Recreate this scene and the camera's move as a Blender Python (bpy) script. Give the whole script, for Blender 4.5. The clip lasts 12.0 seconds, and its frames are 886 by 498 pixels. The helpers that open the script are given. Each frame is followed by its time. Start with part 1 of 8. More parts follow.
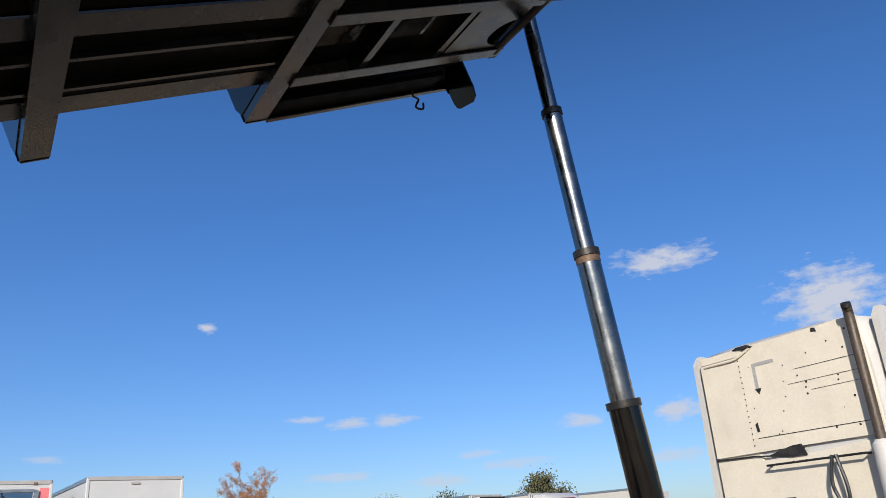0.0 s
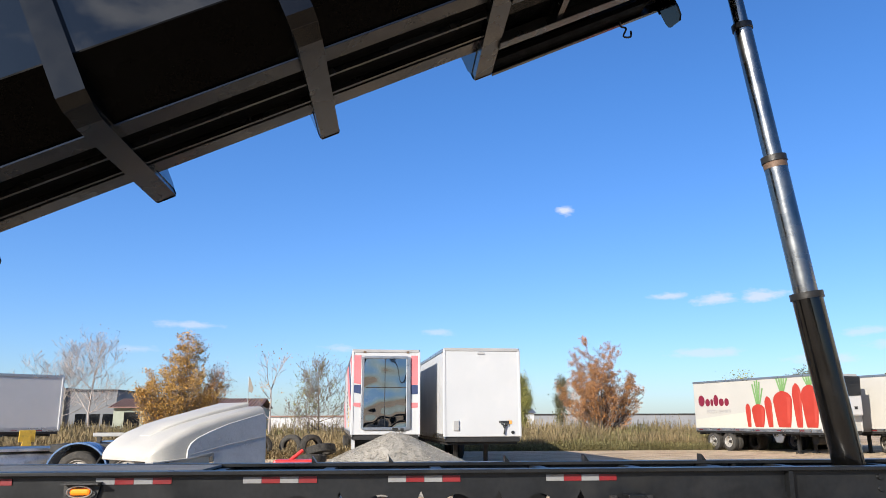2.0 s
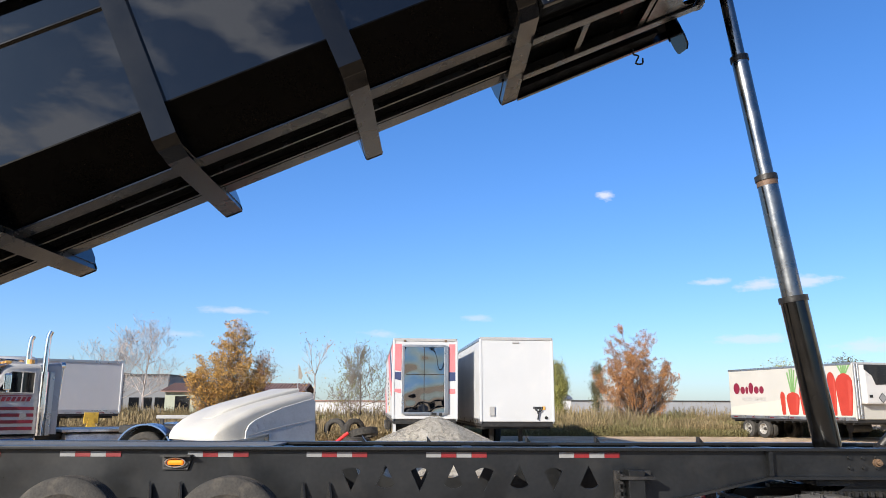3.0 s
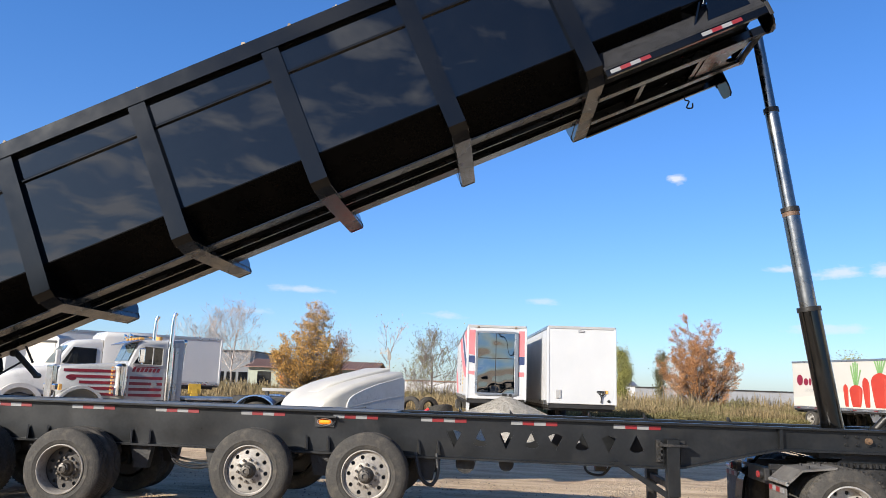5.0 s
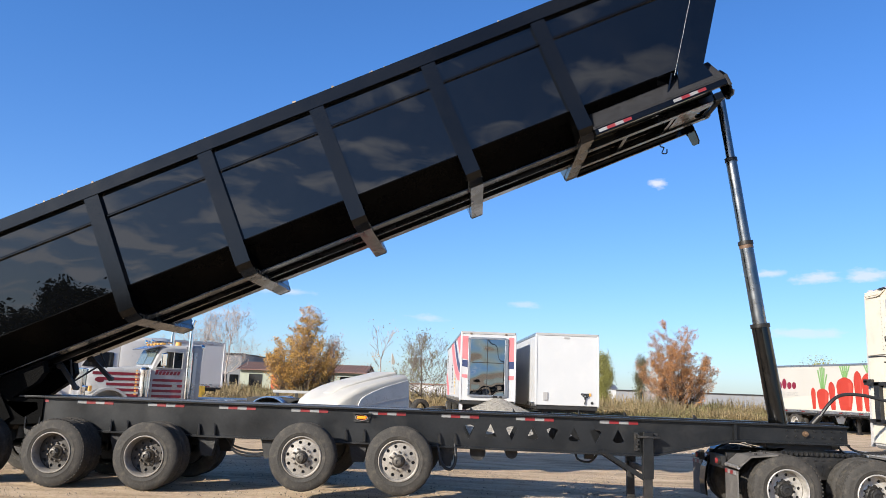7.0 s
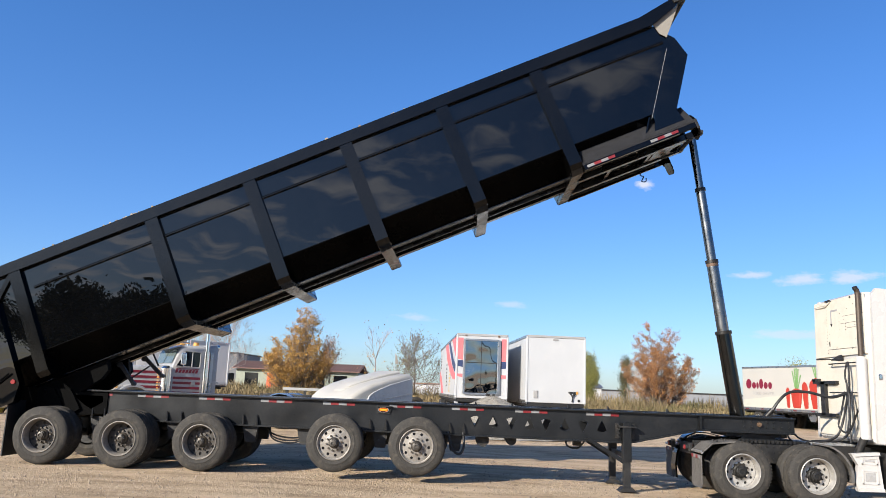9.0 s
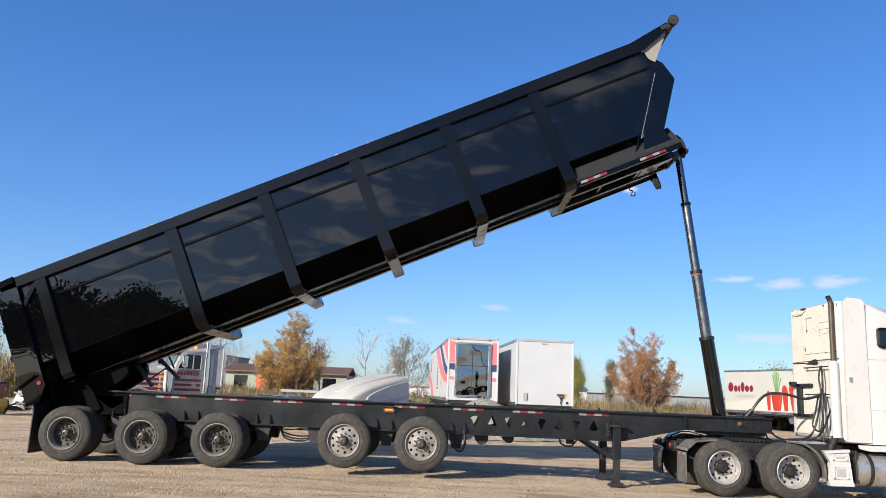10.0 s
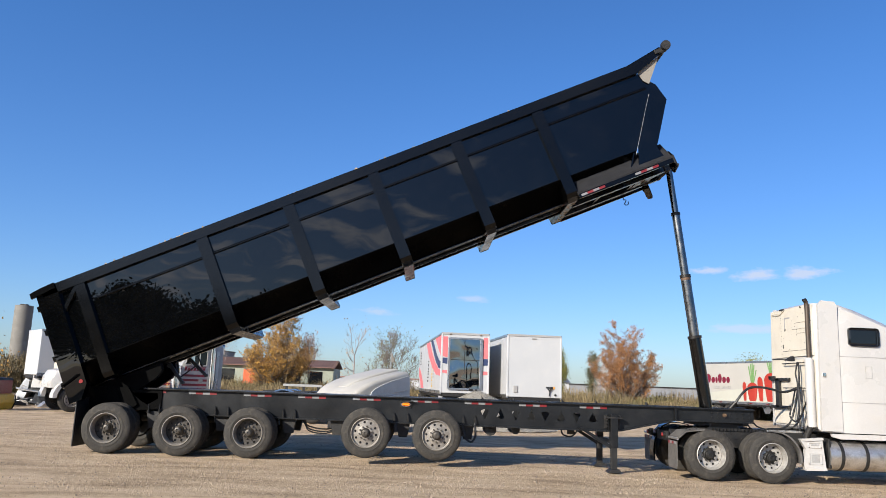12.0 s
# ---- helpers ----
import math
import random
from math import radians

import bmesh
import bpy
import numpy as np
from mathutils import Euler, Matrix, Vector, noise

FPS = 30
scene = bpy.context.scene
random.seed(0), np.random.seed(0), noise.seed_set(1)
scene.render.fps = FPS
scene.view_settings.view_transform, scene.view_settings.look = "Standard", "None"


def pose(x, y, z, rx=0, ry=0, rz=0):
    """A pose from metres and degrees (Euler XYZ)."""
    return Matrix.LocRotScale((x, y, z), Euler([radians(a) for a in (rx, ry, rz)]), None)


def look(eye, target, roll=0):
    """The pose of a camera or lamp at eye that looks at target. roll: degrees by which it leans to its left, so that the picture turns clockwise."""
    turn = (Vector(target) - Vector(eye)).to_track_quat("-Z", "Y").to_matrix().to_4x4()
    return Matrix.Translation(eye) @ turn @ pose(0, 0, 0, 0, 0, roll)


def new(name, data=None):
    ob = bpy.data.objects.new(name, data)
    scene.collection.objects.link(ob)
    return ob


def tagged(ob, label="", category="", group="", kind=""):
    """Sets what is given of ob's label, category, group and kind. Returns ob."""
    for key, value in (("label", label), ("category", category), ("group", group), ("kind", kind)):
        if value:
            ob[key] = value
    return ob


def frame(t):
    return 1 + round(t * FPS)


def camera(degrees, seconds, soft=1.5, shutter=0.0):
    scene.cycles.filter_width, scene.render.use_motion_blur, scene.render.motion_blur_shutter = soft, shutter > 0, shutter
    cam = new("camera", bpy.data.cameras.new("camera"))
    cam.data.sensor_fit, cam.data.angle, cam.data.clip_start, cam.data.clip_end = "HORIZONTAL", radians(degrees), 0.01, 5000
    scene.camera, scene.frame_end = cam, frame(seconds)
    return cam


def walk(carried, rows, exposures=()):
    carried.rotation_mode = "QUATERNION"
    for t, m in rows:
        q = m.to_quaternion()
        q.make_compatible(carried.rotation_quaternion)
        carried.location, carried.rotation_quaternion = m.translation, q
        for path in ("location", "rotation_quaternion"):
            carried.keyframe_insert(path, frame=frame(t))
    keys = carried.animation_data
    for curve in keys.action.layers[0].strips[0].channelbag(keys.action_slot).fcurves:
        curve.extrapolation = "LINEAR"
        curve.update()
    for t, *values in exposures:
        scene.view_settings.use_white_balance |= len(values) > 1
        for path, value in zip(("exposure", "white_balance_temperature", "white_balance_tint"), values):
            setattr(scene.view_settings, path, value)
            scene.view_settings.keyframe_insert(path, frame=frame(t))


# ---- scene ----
cam = camera(60.5, 12.0, soft=0.7)
PATH = [
    (0, (7.98, -5.138, 1.94), (8.952, -3.541, 2.652), -3.9),
    (0.3, (8.104, -5.499, 1.896), (8.971, -3.859, 2.644), -4.5),
    (0.5, (8.186, -5.743, 1.88), (8.936, -4.028, 2.585), -4.2),
    (0.7, (8.28, -5.923, 1.842), (8.929, -4.15, 2.50), -3.4),
    (1, (8.43, -6.117, 1.789), (8.901, -4.258, 2.355), -2.4),
    (1.5, (8.68, -6.64, 1.768), (8.922, -4.713, 2.245), -0.6),
    (2, (8.79, -7.26, 1.772), (8.916, -5.313, 2.211), -0.2),
    (2.5, (8.796, -7.87, 1.764), (8.868, -5.916, 2.182), 0.1),
    (3, (8.818, -8.508, 1.778), (8.842, -6.549, 2.181), 0.2),
    (3.5, (8.805, -9.148, 1.763), (8.781, -7.186, 2.15), 0.6),
    (5.5, (8.46, -11.533, 1.743), (8.299, -9.57, 2.094), 2.1),
    (6, (8.383, -12.078, 1.755), (8.233, -10.117, 2.118), 2.0),
    (6.5, (8.268, -12.678, 1.747), (8.146, -10.715, 2.113), 2.2),
    (7, (8.128, -13.202, 1.716), (8.026, -11.238, 2.078), 2.1),
    (9, (7.777, -15.363, 1.646), (7.708, -13.397, 2.008), 2.3),
    (9.5, (7.598, -15.886, 1.644), (7.541, -13.92, 2.007), 2.6),
    (10, (7.441, -16.344, 1.60), (7.411, -14.379, 1.971), 2.4),
    (10.5, (7.27, -16.772, 1.57), (7.257, -14.806, 1.94), 2.3),
    (11, (7.098, -17.148, 1.574), (7.101, -15.181, 1.938), 2.1),
    (11.5, (6.904, -17.45, 1.609), (6.927, -15.482, 1.964), 1.9),
    (12, (6.682, -17.697, 1.668), (6.712, -15.729, 2.019), 2.1),
]
walk(cam, [(t, look(eye, target, roll)) for t, eye, target, roll in PATH],
     exposures=((0.0, 0.30), (0.7, 0.50), (2.5, 0.76), (5.5, 0.83), (7.0, 0.81), (9.5, 0.69), (12.0, 0.56)))

# ---- world, sun ----
SUN_EL, SUN_AZ = radians(23.0), math.atan2(-0.616, -0.684)  # azimuth from +y towards +x
world = bpy.data.worlds.new("World")
scene.world = world
world.use_nodes = True
wn, wl = world.node_tree.nodes, world.node_tree.links
wn.clear()
w_out = wn.new("ShaderNodeOutputWorld")
w_bg = wn.new("ShaderNodeBackground")
w_bg.inputs["Strength"].default_value = 0.081
w_sky = wn.new("ShaderNodeTexSky")
w_sky.sky_type = "NISHITA"
w_sky.sun_disc = False
w_sky.sun_elevation, w_sky.sun_rotation = SUN_EL, SUN_AZ
w_sky.air_density, w_sky.dust_density, w_sky.ozone_density = 1.0, 0.4, 3.0
# the sky's colour: paler and less green low down, deeper and brighter overhead
w_tc = wn.new("ShaderNodeTexCoord")
w_sep = wn.new("ShaderNodeSeparateXYZ")
wl.new(w_tc.outputs["Generated"], w_sep.inputs[0])


def w_range(src, a, b, c, d):
    node = wn.new("ShaderNodeMapRange")
    node.inputs["From Min"].default_value, node.inputs["From Max"].default_value = a, b
    node.inputs["To Min"].default_value, node.inputs["To Max"].default_value = c, d
    wl.new(src, node.inputs["Value"])
    return node.outputs[0]


def w_math(op, a, b):
    node = wn.new("ShaderNodeMath")
    node.operation = op
    for k, v in enumerate((a, b)):
        if isinstance(v, (int, float)):
            node.inputs[k].default_value = v
        else:
            wl.new(v, node.inputs[k])
    return node.outputs[0]


w_grade = wn.new("ShaderNodeMix")
w_grade.data_type = "RGBA"
w_grade.inputs["A"].default_value = (0.73, 0.885, 1.23, 1.0)
w_grade.inputs["B"].default_value = (0.625, 0.965, 1.39, 1.0)
wl.new(w_range(w_sep.outputs["Z"], 0.04, 0.40, 0.0, 1.0), w_grade.inputs["Factor"])
w_tint = wn.new("ShaderNodeMix")
w_tint.data_type, w_tint.blend_type = "RGBA", "MULTIPLY"
w_tint.inputs["Factor"].default_value = 1.0
w_sat = wn.new("ShaderNodeHueSaturation")
w_sat.inputs["Saturation"].default_value = 1.07
wl.new(w_sky.outputs[0], w_sat.inputs["Color"])
wl.new(w_sat.outputs[0], w_tint.inputs["A"])
w_west = wn.new("ShaderNodeVectorMath")
w_west.operation = "SCALE"
wl.new(w_grade.outputs["Result"], w_west.inputs[0])
wl.new(w_math("MULTIPLY", w_range(w_sep.outputs["X"], -0.5, 0.4, 1.12, 0.97), w_range(w_sep.outputs["Z"], 0.5, 0.95, 1.0, 0.55)), w_west.inputs["Scale"])
wl.new(w_west.outputs[0], w_tint.inputs["B"])
w_dot = wn.new("ShaderNodeVectorMath")
w_dot.operation = "DOT_PRODUCT"
w_dot.inputs[1].default_value = (-0.616, -0.684, 0.391)
wl.new(w_tc.outputs["Generated"], w_dot.inputs[0])
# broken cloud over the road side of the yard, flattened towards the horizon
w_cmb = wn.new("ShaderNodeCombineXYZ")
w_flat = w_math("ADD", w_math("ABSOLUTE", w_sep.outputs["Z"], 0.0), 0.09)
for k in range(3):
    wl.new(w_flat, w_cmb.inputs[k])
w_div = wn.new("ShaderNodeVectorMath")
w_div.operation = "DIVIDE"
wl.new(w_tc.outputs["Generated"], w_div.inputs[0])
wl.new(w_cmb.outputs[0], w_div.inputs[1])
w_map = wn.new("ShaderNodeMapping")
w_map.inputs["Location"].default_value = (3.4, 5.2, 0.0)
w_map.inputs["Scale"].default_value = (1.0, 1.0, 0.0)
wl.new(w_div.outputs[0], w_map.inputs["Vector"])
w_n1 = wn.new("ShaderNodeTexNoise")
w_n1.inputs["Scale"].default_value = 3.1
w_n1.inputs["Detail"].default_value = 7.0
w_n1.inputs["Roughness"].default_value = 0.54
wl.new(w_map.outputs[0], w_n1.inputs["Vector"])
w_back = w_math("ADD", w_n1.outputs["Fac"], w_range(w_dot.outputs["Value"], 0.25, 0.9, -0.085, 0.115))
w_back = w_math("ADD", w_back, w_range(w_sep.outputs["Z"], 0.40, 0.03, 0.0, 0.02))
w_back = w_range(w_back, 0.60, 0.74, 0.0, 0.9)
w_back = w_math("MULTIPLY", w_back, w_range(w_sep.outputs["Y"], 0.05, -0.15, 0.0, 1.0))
# thin haze that glares round the sun
w_back = w_math("MAXIMUM", w_back, w_range(w_dot.outputs["Value"], 0.6, 1.0, 0.0, 0.12))
# single small clouds beyond the yard: bearing and height in degrees, half width, half height, density
CLOUDS = (
    (58.9, 13.6, 3.6, 2.4, 0.95), (48.1, 18.2, 3.8, 1.0, 0.75), (13.2, 15.3, 0.75, 0.42, 0.75), (47.5, 7.5, 2.0, 0.8, 0.7),
    (40.7, 7.4, 1.8, 0.55, 0.6), (20.6, 8.7, 1.4, 0.28, 0.55), (23.6, 8.35, 1.7, 0.45, 0.6), (26.9, 8.4, 1.7, 0.5, 0.6),
    (35.5, 4.8, 3.0, 0.4, 0.4), (30.0, 3.9, 2.2, 0.5, 0.45), (22.5, 4.6, 2.6, 0.38, 0.42), (46.4, 4.4, 2.4, 0.6, 0.45),
    (32.7, 5.6, 2.0, 0.3, 0.4), (-15.0, 6.7, 2.3, 0.28, 0.45), (-18.4, 4.9, 1.4, 0.28, 0.35), (3.4, 6.4, 1.5, 0.28, 0.38),
    (-4.0, 5.2, 1.4, 0.3, 0.35),
)
w_az = w_math("MULTIPLY", w_math("ARCTAN2", w_sep.outputs["X"], w_sep.outputs["Y"]), 57.2958)
w_el = w_math("MULTIPLY", w_math("ARCSINE", w_sep.outputs["Z"], 0.0), 57.2958)
w_dir = wn.new("ShaderNodeCombineXYZ")
wl.new(w_az, w_dir.inputs[0])
wl.new(w_el, w_dir.inputs[1])
w_n2 = wn.new("ShaderNodeTexNoise")
w_n2.inputs["Scale"].default_value = 0.9
w_n2.inputs["Detail"].default_value = 6.0
w_n2.inputs["Roughness"].default_value = 0.62
w_sq = wn.new("ShaderNodeVectorMath")
w_sq.operation = "MULTIPLY"
w_sq.inputs[1].default_value = (0.7, 1.6, 1.0)
wl.new(w_dir.outputs[0], w_sq.inputs[0])
wl.new(w_sq.outputs[0], w_n2.inputs["Vector"])
w_fray = w_range(w_n2.outputs["Fac"], 0.25, 0.75, -0.62, 0.62)
w_front = None
for az, el, half_w, half_h, dense in CLOUDS:
    off = wn.new("ShaderNodeVectorMath")
    off.operation = "MULTIPLY_ADD"
    off.inputs[1].default_value = (1 / half_w, 1 / half_h, 0.0)
    off.inputs[2].default_value = (-az / half_w, -el / half_h, 0.0)
    wl.new(w_dir.outputs[0], off.inputs[0])
    far_off = wn.new("ShaderNodeVectorMath")
    far_off.operation = "LENGTH"
    wl.new(off.outputs[0], far_off.inputs[0])
    puff = w_range(w_math("ADD", far_off.outputs["Value"], w_fray), 1.08, 0.28, 0.0, min(0.95, dense * 1.2))
    w_front = puff if w_front is None else w_math("MAXIMUM", w_front, puff)
# clouds on the sunward side shine brighter
w_cloud = wn.new("ShaderNodeVectorMath")
w_cloud.operation = "SCALE"
w_cloud.inputs[0].default_value = (6.0, 6.3, 7.2)
wl.new(w_range(w_dot.outputs["Value"], 0.45, 0.98, 1.0, 2.9), w_cloud.inputs["Scale"])
w_mix = wn.new("ShaderNodeMix")
w_mix.data_type = "RGBA"
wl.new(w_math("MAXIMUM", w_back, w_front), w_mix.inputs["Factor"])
wl.new(w_tint.outputs["Result"], w_mix.inputs["A"])
wl.new(w_cloud.outputs[0], w_mix.inputs["B"])
wl.new(w_mix.outputs["Result"], w_bg.inputs["Color"])
wl.new(w_bg.outputs[0], w_out.inputs["Surface"])

sun_data = bpy.data.lights.new("sun", "SUN")
sun_data.energy, sun_data.angle, sun_data.color = 5.0, radians(0.55), (1.0, 0.93, 0.82)
sun = new("sun", sun_data)
sun.matrix_world = look((-61.6, -68.4, 39.1), (0, 0, 0))


# ---- materials ----
def surf(name, col, rough=0.5, metal=0.0, var=0.18, scale=3.0, fine=40.0, bump=0.15, wave=0.0, coat=0.0, dirt=None, dirt_amount=0.4, spec=0.5, island=0.0, wave_scale=1.2, rvar=0.12):
    """A surface with broad and fine variation, fine relief, optional dents (wave) and dirt patches."""
    m = bpy.data.materials.new(name)
    m.use_nodes = True
    n, l = m.node_tree.nodes, m.node_tree.links
    b = n["Principled BSDF"]
    tc = n.new("ShaderNodeTexCoord")
    big, small = n.new("ShaderNodeTexNoise"), n.new("ShaderNodeTexNoise")
    big.inputs["Scale"].default_value, big.inputs["Detail"].default_value = scale, 5.0
    small.inputs["Scale"].default_value, small.inputs["Detail"].default_value = fine, 4.0
    for t in (big, small):
        l.new(tc.outputs["Object"], t.inputs["Vector"])
    add = n.new("ShaderNodeMath")
    add.operation = "ADD"
    l.new(big.outputs["Fac"], add.inputs[0])
    l.new(small.outputs["Fac"], add.inputs[1])
    rng = n.new("ShaderNodeMapRange")
    rng.inputs["From Min"].default_value, rng.inputs["From Max"].default_value = 0.7, 1.3
    rng.inputs["To Min"].default_value, rng.inputs["To Max"].default_value = 1.0 - var, 1.0 + var
    l.new(add.outputs[0], rng.inputs["Value"])
    hue = n.new("ShaderNodeHueSaturation")
    hue.inputs["Color"].default_value = (*col, 1.0)
    if island:
        geo = n.new("ShaderNodeNewGeometry")
        r2 = n.new("ShaderNodeMapRange")
        r2.inputs["To Min"].default_value, r2.inputs["To Max"].default_value = 1.0 - island, 1.0 + island
        l.new(geo.outputs["Random Per Island"], r2.inputs["Value"])
        mul = n.new("ShaderNodeMath")
        mul.operation = "MULTIPLY"
        l.new(rng.outputs[0], mul.inputs[0])
        l.new(r2.outputs[0], mul.inputs[1])
        l.new(mul.outputs[0], hue.inputs["Value"])
    else:
        l.new(rng.outputs[0], hue.inputs["Value"])
    out = hue.outputs["Color"]
    if dirt is not None:
        dn = n.new("ShaderNodeTexNoise")
        dn.inputs["Scale"].default_value, dn.inputs["Detail"].default_value = scale * 2.3, 8.0
        l.new(tc.outputs["Object"], dn.inputs["Vector"])
        dr = n.new("ShaderNodeMapRange")
        dr.inputs["From Min"].default_value, dr.inputs["From Max"].default_value = 0.52, 0.72
        dr.inputs["To Max"].default_value = dirt_amount
        l.new(dn.outputs["Fac"], dr.inputs["Value"])
        mx = n.new("ShaderNodeMix")
        mx.data_type = "RGBA"
        mx.inputs["B"].default_value = (*dirt, 1.0)
        l.new(dr.outputs[0], mx.inputs["Factor"])
        l.new(out, mx.inputs["A"])
        out = mx.outputs["Result"]
    l.new(out, b.inputs["Base Color"])
    rr = n.new("ShaderNodeMapRange")
    rr.inputs["From Min"].default_value, rr.inputs["From Max"].default_value = 0.3, 0.7
    rr.inputs["To Min"].default_value, rr.inputs["To Max"].default_value = max(0.02, rough - rvar * rough * 2), min(1.0, rough + rvar)
    if rough < 0.1:
        rr.inputs["To Min"].default_value, rr.inputs["To Max"].default_value = rough * 0.8, rough + 0.005
    l.new(big.outputs["Fac"], rr.inputs["Value"])
    l.new(rr.outputs[0], b.inputs["Roughness"])
    b.inputs["Metallic"].default_value = metal
    b.inputs["Coat Weight"].default_value = coat
    b.inputs["Coat Roughness"].default_value = 0.04
    b.inputs["Specular IOR Level"].default_value = spec
    last = None
    if wave:
        wv = n.new("ShaderNodeTexNoise")
        wv.inputs["Scale"].default_value, wv.inputs["Detail"].default_value = wave_scale, 1.0
        l.new(tc.outputs["Object"], wv.inputs["Vector"])
        bw = n.new("ShaderNodeBump")
        bw.inputs["Strength"].default_value, bw.inputs["Distance"].default_value = 1.0, wave
        l.new(wv.outputs["Fac"], bw.inputs["Height"])
        last = bw
    if bump:
        bp = n.new("ShaderNodeBump")
        bp.inputs["Strength"].default_value, bp.inputs["Distance"].default_value = bump, 0.02
        l.new(small.outputs["Fac"], bp.inputs["Height"])
        if last:
            l.new(last.outputs[0], bp.inputs["Normal"])
        last = bp
    if last:
        l.new(last.outputs[0], b.inputs["Normal"])
        if coat:
            l.new(last.outputs[0], b.inputs["Coat Normal"])
    return m


def glow(name, col, strength):
    m = bpy.data.materials.new(name)
    m.use_nodes = True
    b = m.node_tree.nodes["Principled BSDF"]
    b.inputs["Base Color"].default_value = (*col, 1)
    b.inputs["Emission Color"].default_value = (*col, 1)
    b.inputs["Emission Strength"].default_value = strength
    b.inputs["Roughness"].default_value = 0.25
    return m


M_BODY = surf("gloss_black_paint", (0.0015, 0.0017, 0.002), 0.008, var=0.25, scale=0.8, fine=5, bump=0.0, wave=0.009, wave_scale=0.8, dirt=(0.004, 0.004, 0.004), dirt_amount=0.5, spec=0.43)
# copy of the gloss black with its reflection dimmed, darkness put into the material
M_DIMBLACK = surf("dimmed_black_paint", (0.0015, 0.0015, 0.0015), 0.2, var=0.3, scale=1.2, fine=30, bump=0.02, wave=0.006, dirt=(0.004, 0.004, 0.004), dirt_amount=0.4, spec=0.045)
M_GLOSS = surf("gloss_black_barrel", (0.002, 0.002, 0.002), 0.10, var=0.25, bump=0.03, spec=0.5, dirt=(0.02, 0.016, 0.012), dirt_amount=0.15)
M_RIB = surf("satin_black_rib", (0.002, 0.002, 0.002), 0.12, var=0.25, bump=0.0, wave=0.0015, spec=0.29, rvar=0.04)
M_UNDER = surf("black_underside", (0.004, 0.004, 0.004), 0.22, var=0.3, scale=2, bump=0.05, wave=0.004, dirt=(0.014, 0.012, 0.010), dirt_amount=0.2, spec=0.6)
# glossless black: shade of the recesses and the tail is in the colour
M_SHADEBLACK = surf("flat_shade_black", (0.003, 0.003, 0.003), 0.6, var=0.5, scale=6, fine=60, bump=0.5, spec=0.03)
M_GRIT = surf("rubberised_undercoat", (0.016, 0.016, 0.018), 0.7, var=0.6, scale=9, fine=70, bump=0.9, spec=0.25)
M_FRAME = surf("black_chassis_paint", (0.0085, 0.0092, 0.010), 0.36, var=0.35, scale=1.6, fine=25, bump=0.02, dirt=(0.06, 0.054, 0.046), dirt_amount=0.15, spec=0.38)
M_DARK = surf("grimy_black_steel", (0.010, 0.0095, 0.009), 0.6, var=0.4, bump=0.3, dirt=(0.06, 0.05, 0.04), dirt_amount=0.4)
M_TYRE = surf("dusty_tyre_rubber", (0.041, 0.038, 0.034), 0.85, var=0.28, scale=4, fine=50, bump=0.35, dirt=(0.115, 0.098, 0.078), dirt_amount=0.42, spec=0.25)
M_STACK = surf("heat_browned_steel_pipe", (0.075, 0.058, 0.045), 0.5, metal=0.4, var=0.35, scale=5, bump=0.15, dirt=(0.10, 0.06, 0.035), dirt_amount=0.4)
M_DECK = surf("worn_grey_deck", (0.15, 0.146, 0.14), 0.6, var=0.3, scale=2.0, fine=50, bump=0.15, dirt=(0.13, 0.12, 0.105), dirt_amount=0.5, spec=0.3)
M_CANVAS = surf("dusty_tarp_canvas", (0.22, 0.20, 0.172), 0.8, var=0.12, scale=4, bump=0.2, dirt=(0.2, 0.18, 0.15))
M_RIM = surf("dusty_aluminium_rim", (0.23, 0.21, 0.185), 0.55, metal=0.25, var=0.25, scale=9, dirt=(0.13, 0.105, 0.08), dirt_amount=0.6)
# grimy rim metal, darkened by the dish's shade put into its colour
M_RIMSHADE = surf("grimy_shaded_rim", (0.052, 0.046, 0.040), 0.5, metal=0.2, var=0.3, scale=9, dirt=(0.05, 0.04, 0.03), dirt_amount=0.6)
M_RIMAL = surf("dull_polished_rim", (0.42, 0.40, 0.37), 0.4, metal=0.4, var=0.2, scale=9, dirt=(0.22, 0.19, 0.15), dirt_amount=0.4)
M_HUB = surf("oily_hub_steel", (0.075, 0.068, 0.06), 0.45, metal=0.6, var=0.3, dirt=(0.14, 0.11, 0.08))
M_CHROME = surf("polished_hydraulic_rod", (0.185, 0.19, 0.193), 0.23, metal=1.0, var=0.12, scale=5, bump=0.02)
M_COLLAR = surf("dark_collar_steel", (0.03, 0.028, 0.026), 0.4, metal=0.6, var=0.3)
M_RUSTRING = surf("rusty_seal_ring", (0.12, 0.075, 0.05), 0.6, metal=0.4, var=0.35)
M_WHITE = surf("white_truck_paint", (0.47, 0.455, 0.435), 0.3, var=0.05, scale=1.4, bump=0.02, coat=0.3, dirt=(0.5, 0.44, 0.36), dirt_amount=0.22)
M_CREAM = surf("chalky_cream_panel", (0.60, 0.545, 0.45), 0.6, var=0.06, scale=2.0, bump=0.06, dirt=(0.45, 0.37, 0.28), dirt_amount=0.3)
M_REEFERSKIN = surf("cream_white_printed_skin", (0.39, 0.372, 0.335), 0.45, var=0.04, scale=0.8, bump=0.02, dirt=(0.44, 0.40, 0.34), dirt_amount=0.25, wave=0.004)
M_DUSTGREY = surf("scuffed_grey_fender", (0.10, 0.093, 0.085), 0.7, var=0.35, scale=5, fine=60, bump=0.4, dirt=(0.05, 0.045, 0.04), dirt_amount=0.7)
